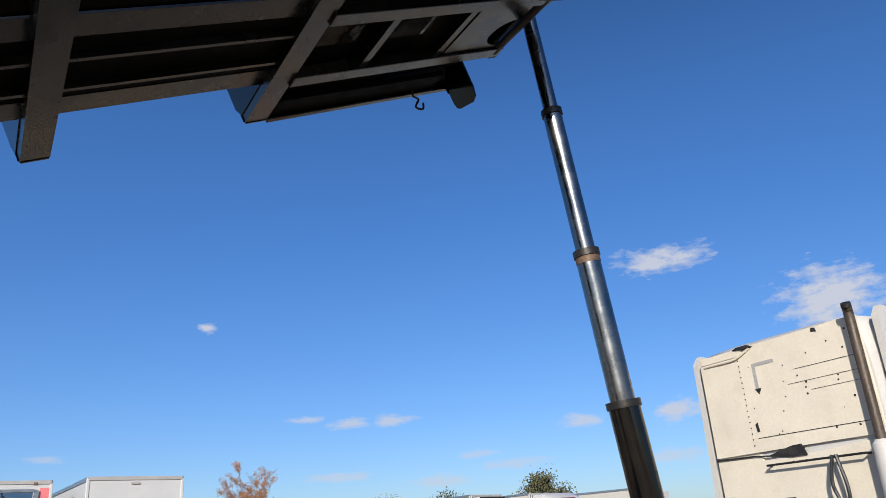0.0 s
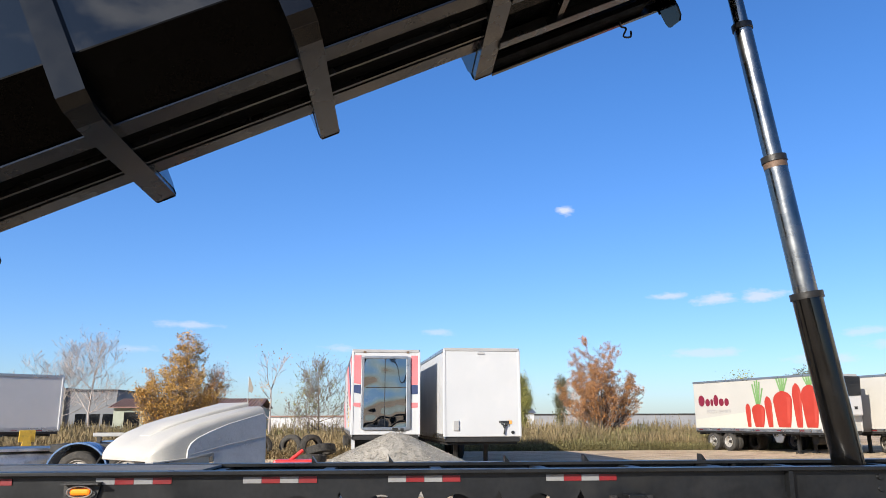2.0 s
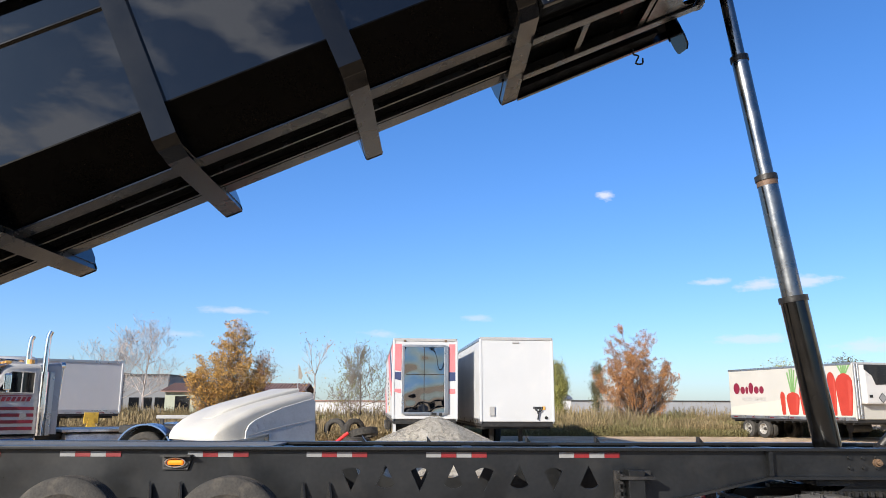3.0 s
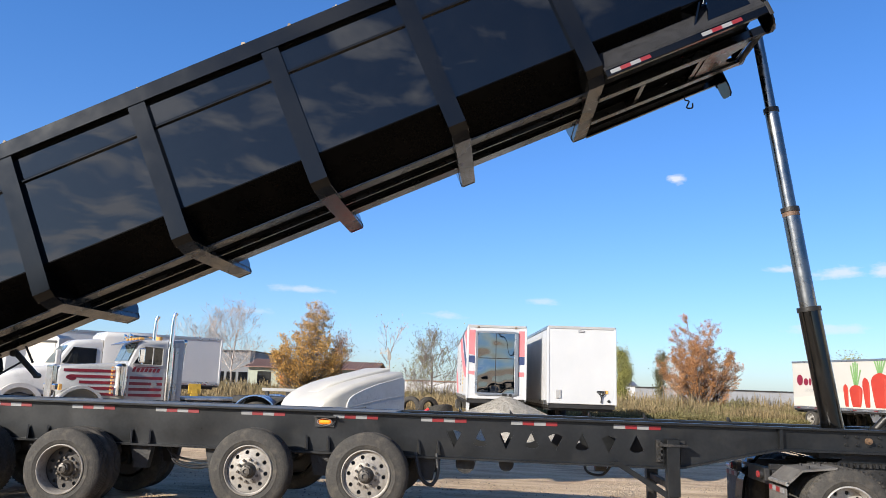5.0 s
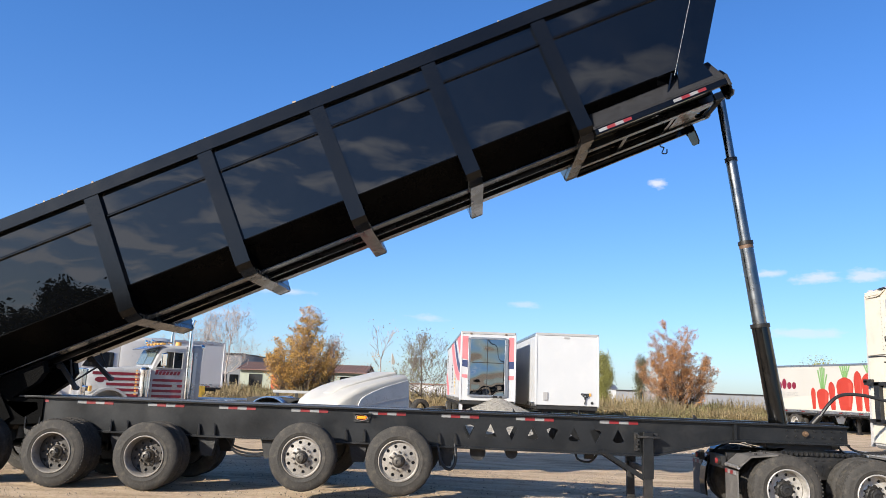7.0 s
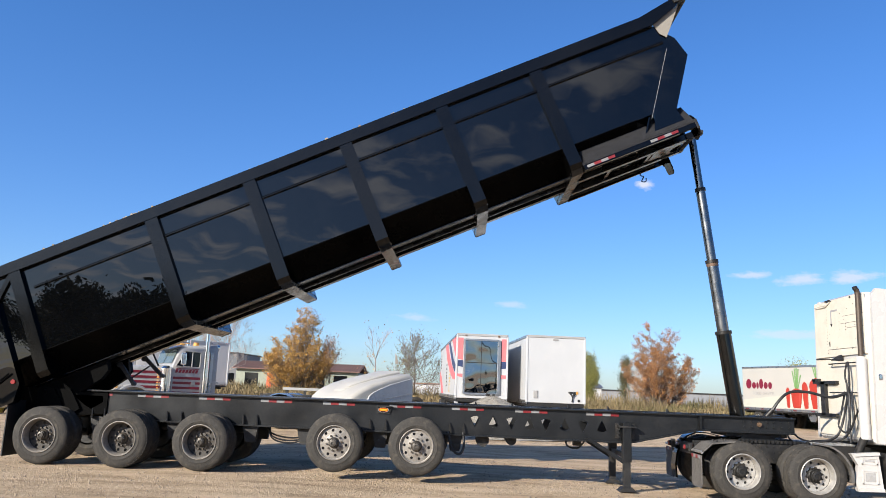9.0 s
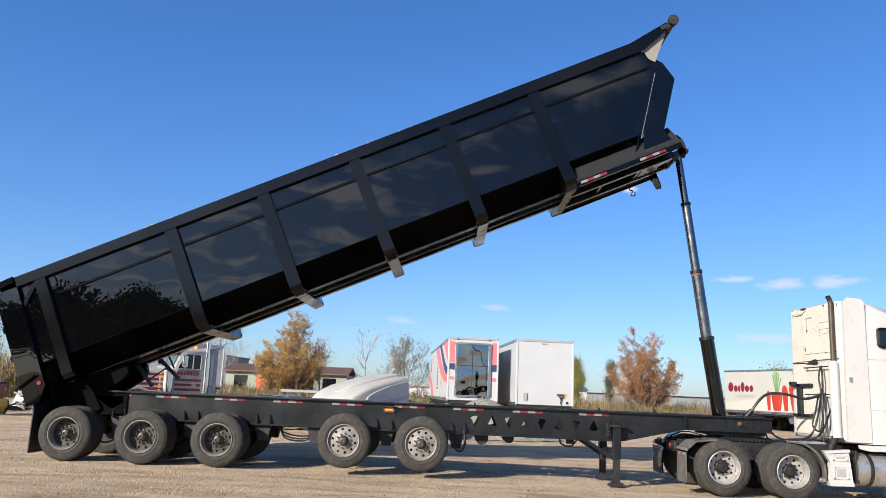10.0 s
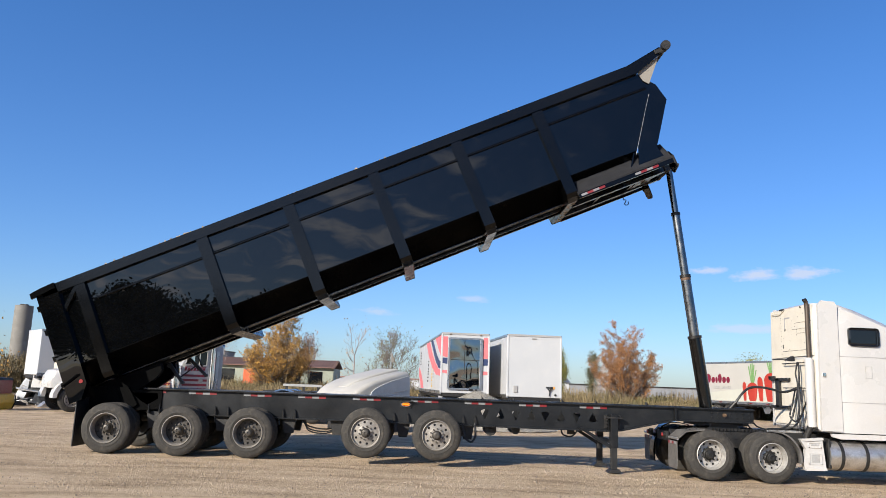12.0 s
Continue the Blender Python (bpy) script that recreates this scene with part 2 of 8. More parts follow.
M_BOXWHITE = surf("white_trailer_skin", (0.45, 0.453, 0.455), 0.42, var=0.04, scale=1.0, bump=0.03, dirt=(0.55, 0.53, 0.50), dirt_amount=0.25, wave=0.004)
M_HOOD = surf("weathered_white_fibreglass", (0.41, 0.392, 0.358), 0.5, var=0.08, scale=2.0, bump=0.08, dirt=(0.45, 0.42, 0.38), dirt_amount=0.35)
# cooler copy of the hood white, tint of the shaded side in the colour
M_HOODSHADE = surf("scuffed_shade_grey_fibreglass", (0.47, 0.475, 0.48), 0.7, var=0.10, scale=2.5, bump=0.08, dirt=(0.38, 0.385, 0.39), dirt_amount=0.5)
M_SILVER = surf("brushed_aluminium", (0.45, 0.45, 0.45), 0.3, metal=0.9, var=0.1, bump=0.03)
M_MIRROR = surf("polished_stainless_panel", (0.27, 0.28, 0.29), 0.03, metal=1.0, var=0.05, bump=0.0, wave=0.06, wave_scale=0.95)
M_CHR = surf("truck_chrome", (0.75, 0.76, 0.78), 0.09, metal=1.0, var=0.06, bump=0.0, wave=0.01)
M_PALEGREY = surf("pale_grey_truck_paint", (0.33, 0.325, 0.315), 0.28, var=0.06, scale=2, bump=0.02, coat=0.3, dirt=(0.33, 0.30, 0.27), dirt_amount=0.25)
M_SCREEN = surf("greenish_windscreen", (0.10, 0.125, 0.115), 0.04, var=0.2, scale=2.5, bump=0, spec=0.8)
M_BLUESTEEL = surf("tinted_visor_steel", (0.20, 0.24, 0.33), 0.2, metal=0.7, var=0.1)
M_RED = surf("red_paint", (0.55, 0.035, 0.03), 0.35, var=0.1, scale=2, dirt=(0.3, 0.06, 0.05))
M_MAROON = surf("maroon_paint", (0.15, 0.010, 0.020), 0.35, var=0.12)
M_FADERED = surf("faded_red_graphic", (0.62, 0.16, 0.17), 0.55, var=0.12, scale=2)
M_NAVY = surf("navy_graphic", (0.03, 0.045, 0.11), 0.45, var=0.15)
M_TAPEW = surf("white_reflective_tape", (0.20, 0.20, 0.20), 0.4, var=0.1, fine=120, bump=0.05, dirt=(0.13, 0.125, 0.12))
M_TAPER = surf("red_reflective_tape", (0.17, 0.010, 0.012), 0.4, var=0.15, fine=120, bump=0.05, dirt=(0.08, 0.02, 0.02))
M_AMBER = glow("amber_lens", (0.9, 0.26, 0.02), 0.12)
M_WELD = surf("bare_weld", (0.34, 0.33, 0.32), 0.45, metal=0.3, var=0.8, scale=30, fine=90, bump=0.6)
M_REDLENS = surf("red_lens", (0.22, 0.02, 0.02), 0.2, var=0.1, bump=0)
M_GLASS = surf("dark_window_glass", (0.006, 0.007, 0.009), 0.03, var=0.1, bump=0, spec=0.6)
M_RUST = surf("rusty_exhaust_pipe", (0.20, 0.125, 0.075), 0.55, metal=0.5, var=0.4, scale=6, dirt=(0.06, 0.05, 0.045), dirt_amount=0.8)
M_HOSE = surf("black_rubber_hose", (0.012, 0.012, 0.013), 0.5, var=0.3)
M_STONES = surf("tan_stones", (0.24, 0.185, 0.135), 0.95, var=0.3, scale=6, fine=60, bump=0.3, island=0.5)
M_GRAVEL = surf("grey_gravel", (0.34, 0.31, 0.26), 0.9, var=0.3, scale=6, fine=60, bump=0.6, island=0.35)
M_YELLOW = surf("yellow_machine_paint", (0.62, 0.40, 0.05), 0.45, var=0.18, dirt=(0.2, 0.14, 0.06))
M_ORANGE = surf("orange_steel", (0.60, 0.30, 0.07), 0.5, var=0.2)
M_BLUE = surf("metallic_blue_fender", (0.10, 0.17, 0.30), 0.22, metal=0.3, var=0.1, bump=0.0)
M_CARROT = surf("carrot_red_print", (0.34, 0.032, 0.018), 0.45, var=0.10, scale=3)
M_CARROTL = surf("carrot_highlight_print", (0.38, 0.048, 0.03), 0.45, var=0.10, scale=3)
M_LEAFPRINT = surf("carrot_green_print", (0.14, 0.26, 0.09), 0.5, var=0.2, scale=6)
M_LOGO = surf("maroon_logo_print", (0.16, 0.010, 0.028), 0.45, var=0.05)
M_GREYPRINT = surf("grey_print", (0.32, 0.31, 0.30), 0.5, var=0.1)
M_GRAD = surf("cream_green_print", (0.43, 0.425, 0.36), 0.45, var=0.04)
M_BARK = surf("tree_bark", (0.16, 0.125, 0.10), 0.9, var=0.35, scale=6, bump=0.8)
M_BARKPALE = surf("pale_bark", (0.34, 0.29, 0.26), 0.9, var=0.3, scale=6, bump=0.6)
M_LEAFGOLD = surf("golden_leaves", (0.43, 0.235, 0.05), 0.7, var=0.2, island=0.45, bump=0)
M_LEAFRUST = surf("rust_orange_leaves", (0.33, 0.14, 0.042), 0.7, var=0.2, island=0.5, bump=0)
M_LEAFGREEN = surf("yellow_green_leaves", (0.20, 0.19, 0.045), 0.75, var=0.2, island=0.4, bump=0)
M_LEAFOLIVE = surf("dark_olive_leaves", (0.078, 0.076, 0.032), 0.8, var=0.2, island=0.4, bump=0)
M_REED = surf("dry_reeds", (0.2023, 0.1496, 0.0731), 0.9, var=0.25, scale=0.35, island=0.45, bump=0)
M_REEDG = surf("olive_weeds", (0.152, 0.132, 0.052), 0.9, var=0.25, scale=0.35, island=0.45, bump=0)
M_SHRUB = surf("brown_olive_shrub", (0.1755, 0.1350, 0.0675), 0.9, var=0.3, scale=0.4, island=0.5, bump=0)
M_ROOFRED = surf("rusty_tile_roof", (0.20, 0.115, 0.09), 0.8, var=0.3, scale=3, island=0.25)
M_CONC = surf("pale_concrete", (0.174, 0.165, 0.147), 0.9, var=0.15, scale=0.6, dirt=(0.3, 0.28, 0.25))
# siding grey lightened: distance haze painted into the cladding
M_WAREHOUSE = surf("hazed_grey_cladding", (0.21, 0.215, 0.225), 0.6, var=0.1, scale=0.3)
M_SIDING = surf("grey_metal_siding", (0.115, 0.12, 0.13), 0.6, var=0.1, scale=0.5)
M_GREENPAINT = surf("pale_green_wall", (0.26, 0.28, 0.22), 0.7, var=0.15)
M_ORWALL = surf("orange_red_sign", (0.70, 0.10, 0.03), 0.5, var=0.1)
M_TANK = surf("scuffed_fuel_tank_aluminium", (0.60, 0.58, 0.55), 0.38, metal=0.85, var=0.2, scale=3, dirt=(0.25, 0.21, 0.17), dirt_amount=0.6)


def ground_material():
    m = bpy.data.materials.new("packed_gravel_yard")
    m.use_nodes = True
    n, l = m.node_tree.nodes, m.node_tree.links
    b = n["Principled BSDF"]
    tc = n.new("ShaderNodeTexCoord")
    mp = n.new("ShaderNodeMapping")
    mp.inputs["Scale"].default_value = (0.24, 1.0, 1.0)
    mp.inputs["Rotation"].default_value = (0, 0, radians(-4))
    l.new(tc.outputs["Object"], mp.inputs["Vector"])
    tracks, patch, fine, stones = (n.new("ShaderNodeTexNoise") for _ in range(4))
    for t, s, d, src in ((tracks, 2.2, 10, mp.outputs[0]), (patch, 0.35, 6, tc.outputs["Object"]), (fine, 14, 6, tc.outputs["Object"]), (stones, 55, 3, tc.outputs["Object"])):
        t.inputs["Scale"].default_value, t.inputs["Detail"].default_value = s, d
        t.inputs["Roughness"].default_value = 0.62
        l.new(src, t.inputs["Vector"])
    ramp = n.new("ShaderNodeValToRGB")
    e = ramp.color_ramp.elements
    e[0].position, e[0].color = 0.36, (0.21, 0.145, 0.088, 1)
    e[1].position, e[1].color = 0.64, (0.68, 0.53, 0.37, 1)
    mid = e.new(0.5)
    mid.color = (0.52, 0.385, 0.25, 1)
    a1 = n.new("ShaderNodeMath")
    a1.operation = "MULTIPLY_ADD"
    a1.inputs[1].default_value, a1.inputs[2].default_value = 0.5, 0.0
    l.new(tracks.outputs["Fac"], a1.inputs[0])
    a2 = n.new("ShaderNodeMath")
    a2.operation = "MULTIPLY_ADD"
    a2.inputs[1].default_value = 0.25
    l.new(patch.outputs["Fac"], a2.inputs[0])
    l.new(a1.outputs[0], a2.inputs[2])
    a3 = n.new("ShaderNodeMath")
    a3.operation = "MULTIPLY_ADD"
    a3.inputs[1].default_value = 0.25
    l.new(fine.outputs["Fac"], a3.inputs[0])
    l.new(a2.outputs[0], a3.inputs[2])
    l.new(a3.outputs[0], ramp.inputs["Fac"])
    sp = n.new("ShaderNodeMapRange")
    sp.inputs["From Min"].default_value, sp.inputs["From Max"].default_value = 0.62, 0.72
    sp.inputs["To Max"].default_value = 0.8
    l.new(stones.outputs["Fac"], sp.inputs["Value"])
    mx = n.new("ShaderNodeMix")
    mx.data_type = "RGBA"
    mx.inputs["B"].default_value = (0.50, 0.43, 0.35, 1)
    l.new(sp.outputs[0], mx.inputs["Factor"])
    l.new(ramp.outputs["Color"], mx.inputs["A"])
    l.new(mx.outputs["Result"], b.inputs["Base Color"])
    b.inputs["Roughness"].default_value = 0.95
    b.inputs["Specular IOR Level"].default_value = 0.2
    h = n.new("ShaderNodeMath")
    h.operation = "MULTIPLY_ADD"
    h.inputs[1].default_value = 0.35
    l.new(stones.outputs["Fac"], h.inputs[0])
    l.new(a3.outputs[0], h.inputs[2])
    bp = n.new("ShaderNodeBump")
    bp.inputs["Strength"].default_value, bp.inputs["Distance"].default_value = 1.0, 0.09
    l.new(h.outputs[0], bp.inputs["Height"])
    l.new(bp.outputs[0], b.inputs["Normal"])
    return m


M_GROUND = ground_material()


# ---- building helpers ----
def part(name, bm, material, parent=None, label="", smooth=False):
    me = bpy.data.meshes.new(name)
    bm.normal_update()
    bm.to_mesh(me)
    bm.free()
    me.materials.append(material)
    if smooth:
        for p in me.polygons:
            p.use_smooth = True
        try:
            me.set_sharp_from_angle(angle=radians(40))
        except AttributeError:
            pass
    ob = new(name, me)
    if parent:
        ob.parent = parent
    if label:
        tagged(ob, label)
    return ob


def thing(name, label, category, group="", m=None):
    ob = tagged(new(name), label, category, group)
    if m is not None:
        ob.matrix_basis = m
    return ob


def shared(name, src, parent, m):
    """Another part on the mesh of src."""
    ob = new(name, src.data)
    ob.parent = parent
    ob.matrix_basis = m
    return ob


def box(bm, x0, x1, y0, y1, z0, z1, bevel=0.0, m=None):
    r = bmesh.ops.create_cube(bm, size=1.0)
    vs = r["verts"]
    for v in vs:
        v.co = Vector(((x0 + x1) / 2 + v.co.x * (x1 - x0), (y0 + y1) / 2 + v.co.y * (y1 - y0), (z0 + z1) / 2 + v.co.z * (z1 - z0)))
    if bevel:
        es = list({e for v in vs for e in v.link_edges})
        r = bmesh.ops.bevel(bm, geom=es, offset=bevel, segments=2, affect="EDGES", profile=0.5)
        vs = list({v for f in r["faces"] for v in f.verts} | {v for v in vs if v.is_valid})
    if m is not None:
        bmesh.ops.transform(bm, matrix=m, verts=[v for v in vs if v.is_valid])
    return bm


def prism(bm, pts, axis, a, b):
    """A flat outline pulled along an axis from a to b. pts: pairs in the two other axes, in the order x, y, z."""
    def at(p, c):
        q = list(p)
        q.insert("xyz".index(axis), c)
        return Vector(q)
    lo, hi = [bm.verts.new(at(p, a)) for p in pts], [bm.verts.new(at(p, b)) for p in pts]
    faces = [bm.faces.new(lo), bm.faces.new(hi[::-1])]
    for i in range(len(pts)):
        j = (i + 1) % len(pts)
        faces.append(bm.faces.new((lo[i], hi[i], hi[j], lo[j])))
    bmesh.ops.recalc_face_normals(bm, faces=faces)
    return bm


def tube(bm, p, q, r, r2=None, n=16, caps=True):
    p, q = Vector(p), Vector(q)
    d = q - p
    m = Matrix.Translation((p + q) / 2) @ d.to_track_quat("Z", "Y").to_matrix().to_4x4()
    bmesh.ops.create_cone(bm, cap_ends=caps, cap_tris=False, segments=n, radius1=r, radius2=r if r2 is None else r2, depth=d.length, matrix=m)
    return bm


def pipe(bm, pts, r, n=8):
    """A bent pipe along points."""
    pts = [Vector(p) for p in pts]
    rings = []
    for i, p in enumerate(pts):
        d = (pts[min(i + 1, len(pts) - 1)] - pts[max(i - 1, 0)]).normalized()
        side = d.cross(Vector((0.13, 0.31, 0.94))).normalized()
        up = d.cross(side)
        rings.append([bm.verts.new(p + (side * math.cos(2 * math.pi * k / n) + up * math.sin(2 * math.pi * k / n)) * r) for k in range(n)])
    for a, b in zip(rings, rings[1:]):
        for k in range(n):
            bm.faces.new((a[k], a[(k + 1) % n], b[(k + 1) % n], b[k]))
    bm.faces.new(rings[0][::-1])
    bm.faces.new(rings[-1])
    return bm


def curve_pts(ctrl, n=24):
    """A smooth run of points through control points."""
    c = [Vector(p) for p in ctrl]
    c = [c[0] * 2 - c[1]] + c + [c[-1] * 2 - c[-2]]
    out = []
    segs = len(c) - 3
    for k in range(n + 1):
        u = k / n * segs
        i = min(int(u), segs - 1)
        t = u - i
        p0, p1, p2, p3 = c[i : i + 4]
        out.append(0.5 * (2 * p1 + (p2 - p0) * t + (2 * p0 - 5 * p1 + 4 * p2 - p3) * t * t + (3 * p1 - p0 - 3 * p2 + p3) * t ** 3))
    return out


def lathe(bm, prof, n=32, caps=True):
    """A turned body about the y axis. prof: pairs of (y, radius)."""
    rings = []
    for y, r in prof:
        rings.append([bm.verts.new((r * math.cos(2 * math.pi * k / n), y, r * math.sin(2 * math.pi * k / n))) for k in range(n)])
    faces = []
    for a, b in zip(rings, rings[1:]):
        for k in range(n):
            faces.append(bm.faces.new((a[k], a[(k + 1) % n], b[(k + 1) % n], b[k])))
    if caps:
        faces += [bm.faces.new(rings[0]), bm.faces.new(rings[-1])]
    bmesh.ops.recalc_face_normals(bm, faces=faces)
    return bm


def ground_z(x, y):
    return -0.012 * min(max(x - 3.0, 0.0), 13.0) * math.exp(-(((y + 1.0) / 12.0) ** 2))


# ---- ground ----
def build_ground():
    def steps(lo, hi, fine_lo, fine_hi, fine, n):
        out = list(np.arange(fine_lo, fine_hi + 1e-6, fine))
        a = [fine_lo - (fine_lo - lo) * (k / n) ** 3 for k in range(n, 0, -1)]
        b = [fine_hi + (hi - fine_hi) * (k / n) ** 3 for k in range(1, n + 1)]
        return a + out + b
    xs, ys = steps(-2500, 2500, -14, 30, 0.5, 14), steps(-2500, 2500, -20, 24, 0.5, 14)
    bm = bmesh.new()
    grid = []
    for y in ys:
        row = []
        for x in xs:
            z = ground_z(x, y)
            if -14 <= x <= 30 and -20 <= y <= 24:
                z += 0.022 * noise.noise((x * 0.35, y * 0.9, 0.0)) + 0.012 * noise.noise((x * 1.1, y * 1.4, 3.0)) - 0.012
            row.append(bm.verts.new((x, y, z)))
        grid.append(row)
    for a, b in zip(grid, grid[1:]):
        for i in range(len(xs) - 1):
            bm.faces.new((a[i], a[i + 1], b[i + 1], b[i]))
    ob = part("ground", bm, M_GROUND, smooth=True)
    tagged(ob, "dusty tan packed gravel yard with wheel tracks", "ground", kind="structure")


build_ground()


def gravel_scatter():
    """Loose stones on the yard between the camera and the trailer."""
    rnd = random.Random(5)
    verts, faces = [], []
    for _ in range(36000):
        x, y = rnd.uniform(-12, 18), rnd.uniform(-13, 5)
        if noise.noise((x * 0.25, y * 0.8, 7.0)) + 0.5 * noise.noise((x * 0.9, y * 2.2, 2.0)) < rnd.uniform(-0.5, 0.45):
            continue
        r = rnd.choice((0.004, 0.005, 0.006, 0.007, 0.008, 0.010, 0.010, 0.013, 0.018))
        z = ground_z(x, y) + 0.004
        b = len(verts)
        k = rnd.uniform(0, 6.3)
        for j in range(4):
            verts.append((x + r * math.cos(k + j * 1.57) * rnd.uniform(0.7, 1.3), y + r * math.sin(k + j * 1.57) * rnd.uniform(0.7, 1.3), z - 0.01))
        verts.append((x + rnd.uniform(-0.3, 0.3) * r, y + rnd.uniform(-0.3, 0.3) * r, z + r * 0.9))
        faces += [(b, b + 1, b + 4), (b + 1, b + 2, b + 4), (b + 2, b + 3, b + 4), (b + 3, b, b + 4)]
    me = bpy.data.meshes.new("loose_stones")
    me.from_pydata(verts, [], faces)
    me.materials.append(M_STONES)
    tagged(new("loose_stones", me), "small loose grey stones scattered on the yard", "gravel", kind="stuff")


gravel_scatter()


# ---- dump trailer ----
trailer = thing("dump_trailer", "black five-axle dump trailer, long body tipped up on its hoist", "trailer")
ANGLE = 23.7
BODY = pose(-0.3, 0, 1.3, 0, -ANGLE, 0)


def tyre_mesh(lugs):
    """A truck tyre with tread grooves and sidewall bands; lugs: blocks along the shoulders. Outward is -y."""
    tread = []
    w = 0.28
    prof = [(0.02, 0.30), (0.0, 0.315), (-0.010, 0.345), (-0.013, 0.365), (-0.0155, 0.368), (-0.0155, 0.374), (-0.013, 0.377), (-0.010, 0.42), (-0.002, 0.455), (0.012, 0.485), (0.03, 0.508), (0.045, 0.518)]
    grooves = []
    for k in range(5):
        c = 0.07 + k * (w - 0.14) / 4
        grooves += [(c - 0.008, 0.52), (c - 0.005, 0.508), (c + 0.005, 0.508), (c + 0.008, 0.52)]
    prof = prof + grooves + [(w - y, r) for y, r in prof[::-1]]
    bm = bmesh.new()
    n = 48
    rings = [[bm.verts.new((r * math.cos(2 * math.pi * k / n), y, r * math.sin(2 * math.pi * k / n))) for k in range(n)] for y, r in prof]
    for a, b in zip(rings, rings[1:]):
        for k in range(n):
            bm.faces.new((a[k], a[(k + 1) % n], b[(k + 1) % n], b[k]))
    # shoulder lugs
    for side in (0.034, w - 0.034) if lugs else ():
        for k in range(56):
            t = 2 * math.pi * k / 56
            box(bm, -0.011, 0.011, side - 0.016, side + 0.016, 0.500, 0.519, m=pose(0, 0, 0, 0, math.degrees(t), 0))
    bmesh.ops.recalc_face_normals(bm, faces=bm.faces)
    return bm


def rim_mesh(d, dome=0.0):
    """Rim with a flange and a barrel, a disc at depth d with ten round hand holes, and lug nuts."""
    bm = bmesh.new()
    n = 48
    prof = [(0.0, 0.315), (-0.012, 0.31), (-0.016, 0.302), (-0.010, 0.295), (0.02, 0.288), (max(d, 0.03) - 0.004, 0.276)]
    rings = [[bm.verts.new((r * math.cos(2 * math.pi * k / n), y, r * math.sin(2 * math.pi * k / n))) for k in range(n)] for y, r in prof]
    for a, b in zip(rings, rings[1:]):
        for k in range(n):
            bm.faces.new((a[k], a[(k + 1) % n], b[(k + 1) % n], b[k]))
    def depth(r):
        return d + 0.01 - dome * (0.277 - r) / 0.11
    def at(r, deg, back=0.0):
        t = radians(deg)
        return bm.verts.new((r * math.cos(t), depth(r) + back, r * math.sin(t)))
    edge = [(0.277, t) for t in (-18, -9, 0, 9, 18)] + [(r, 18) for r in (0.247, 0.218, 0.19)] + [(0.165, t) for t in (18, 9, 0, -9, -18)] + [(r, -18) for r in (0.19, 0.218, 0.247)]
    hole_r = 0.026
    for c in range(10):
        base = 36 * c
        outer, inner, deep_ = [], [], []
        for r, t in edge:
            x, z = r * math.cos(radians(t)) - 0.222, r * math.sin(radians(t))
            a = math.atan2(z, x)
            hx, hz = 0.222 + hole_r * math.cos(a), hole_r * math.sin(a)
            hr, ht = math.hypot(hx, hz), math.degrees(math.atan2(hz, hx))
            outer.append(at(r, t + base))
            inner.append(at(hr, ht + base))
            deep_.append(at(hr, ht + base, 0.025))
        for k in range(16):
            j = (k + 1) % 16
            bm.faces.new((outer[k], outer[j], inner[j], inner[k]))
            bm.faces.new((inner[k], inner[j], deep_[j], deep_[k]))
    ring2 = [[bm.verts.new((r * math.cos(2 * math.pi * k / 40), y, r * math.sin(2 * math.pi * k / 40))) for k in range(40)] for r, y in ((0.1655, depth(0.165)), (0.155, depth(0.165) - 0.008), (0.09, depth(0.165) - 0.01))]
    for a, b in zip(ring2, ring2[1:]):
        for k in range(40):
            bm.faces.new((a[k], a[(k + 1) % 40], b[(k + 1) % 40], b[k]))
    bmesh.ops.recalc_face_normals(bm, faces=bm.faces)
    return bm


def hub_mesh(d, wide=1.0):
    bm = bmesh.new()
    lathe(bm, [(d + 0.01, 0.105), (d - 0.02, 0.098), (d - 0.04, 0.075), (d - 0.10, 0.07), (d - 0.105, 0.058), (d - 0.13, 0.055), (d - 0.135, 0.03), (d - 0.12, 0.025)], 20)
    for c in range(6):
        t = 2 * math.pi * c / 6
        x, z = 0.064 * math.cos(t), 0.064 * math.sin(t)
        tube(bm, (x, d - 0.10, z), (x, d - 0.118, z), 0.008, n=6)
    for v in bm.verts:
        v.co.x, v.co.z = v.co.x * wide, v.co.z * wide
    return bm


def drum_mesh():
    bm = bmesh.new()
    lathe(bm, [(0.205, 0.10), (0.205, 0.268), (0.27, 0.268), (0.27, 0.10)], 28, False)
    return bm


TYRE = part("tyre", tyre_mesh(True), M_TYRE, smooth=True)
TYRE_PLAIN = part("tyre", tyre_mesh(False), M_TYRE, smooth=True)
RIM_DEEP = part("rim", rim_mesh(0.165), M_RIMSHADE, smooth=True)
RIM_OUT = part("rim", rim_mesh(0.03, 0.02), M_RIM, smooth=True)
RIM_DRIVE = part("rim", rim_mesh(0.165), M_RIMAL, smooth=True)
HUB_DEEP = part("hub", hub_mesh(0.165), M_HUB, smooth=True)
HUB_OUT = part("hub", hub_mesh(0.02), M_HUB, smooth=True)
HUB_DRIVE = part("hub", hub_mesh(0.175, 1.32), M_DARK, smooth=True)
NUT_DARK = part("lug_nut", tube(bmesh.new(), (0, 0.005, 0), (0, -0.04, 0), 0.023, 0.018, 6), M_DARK)
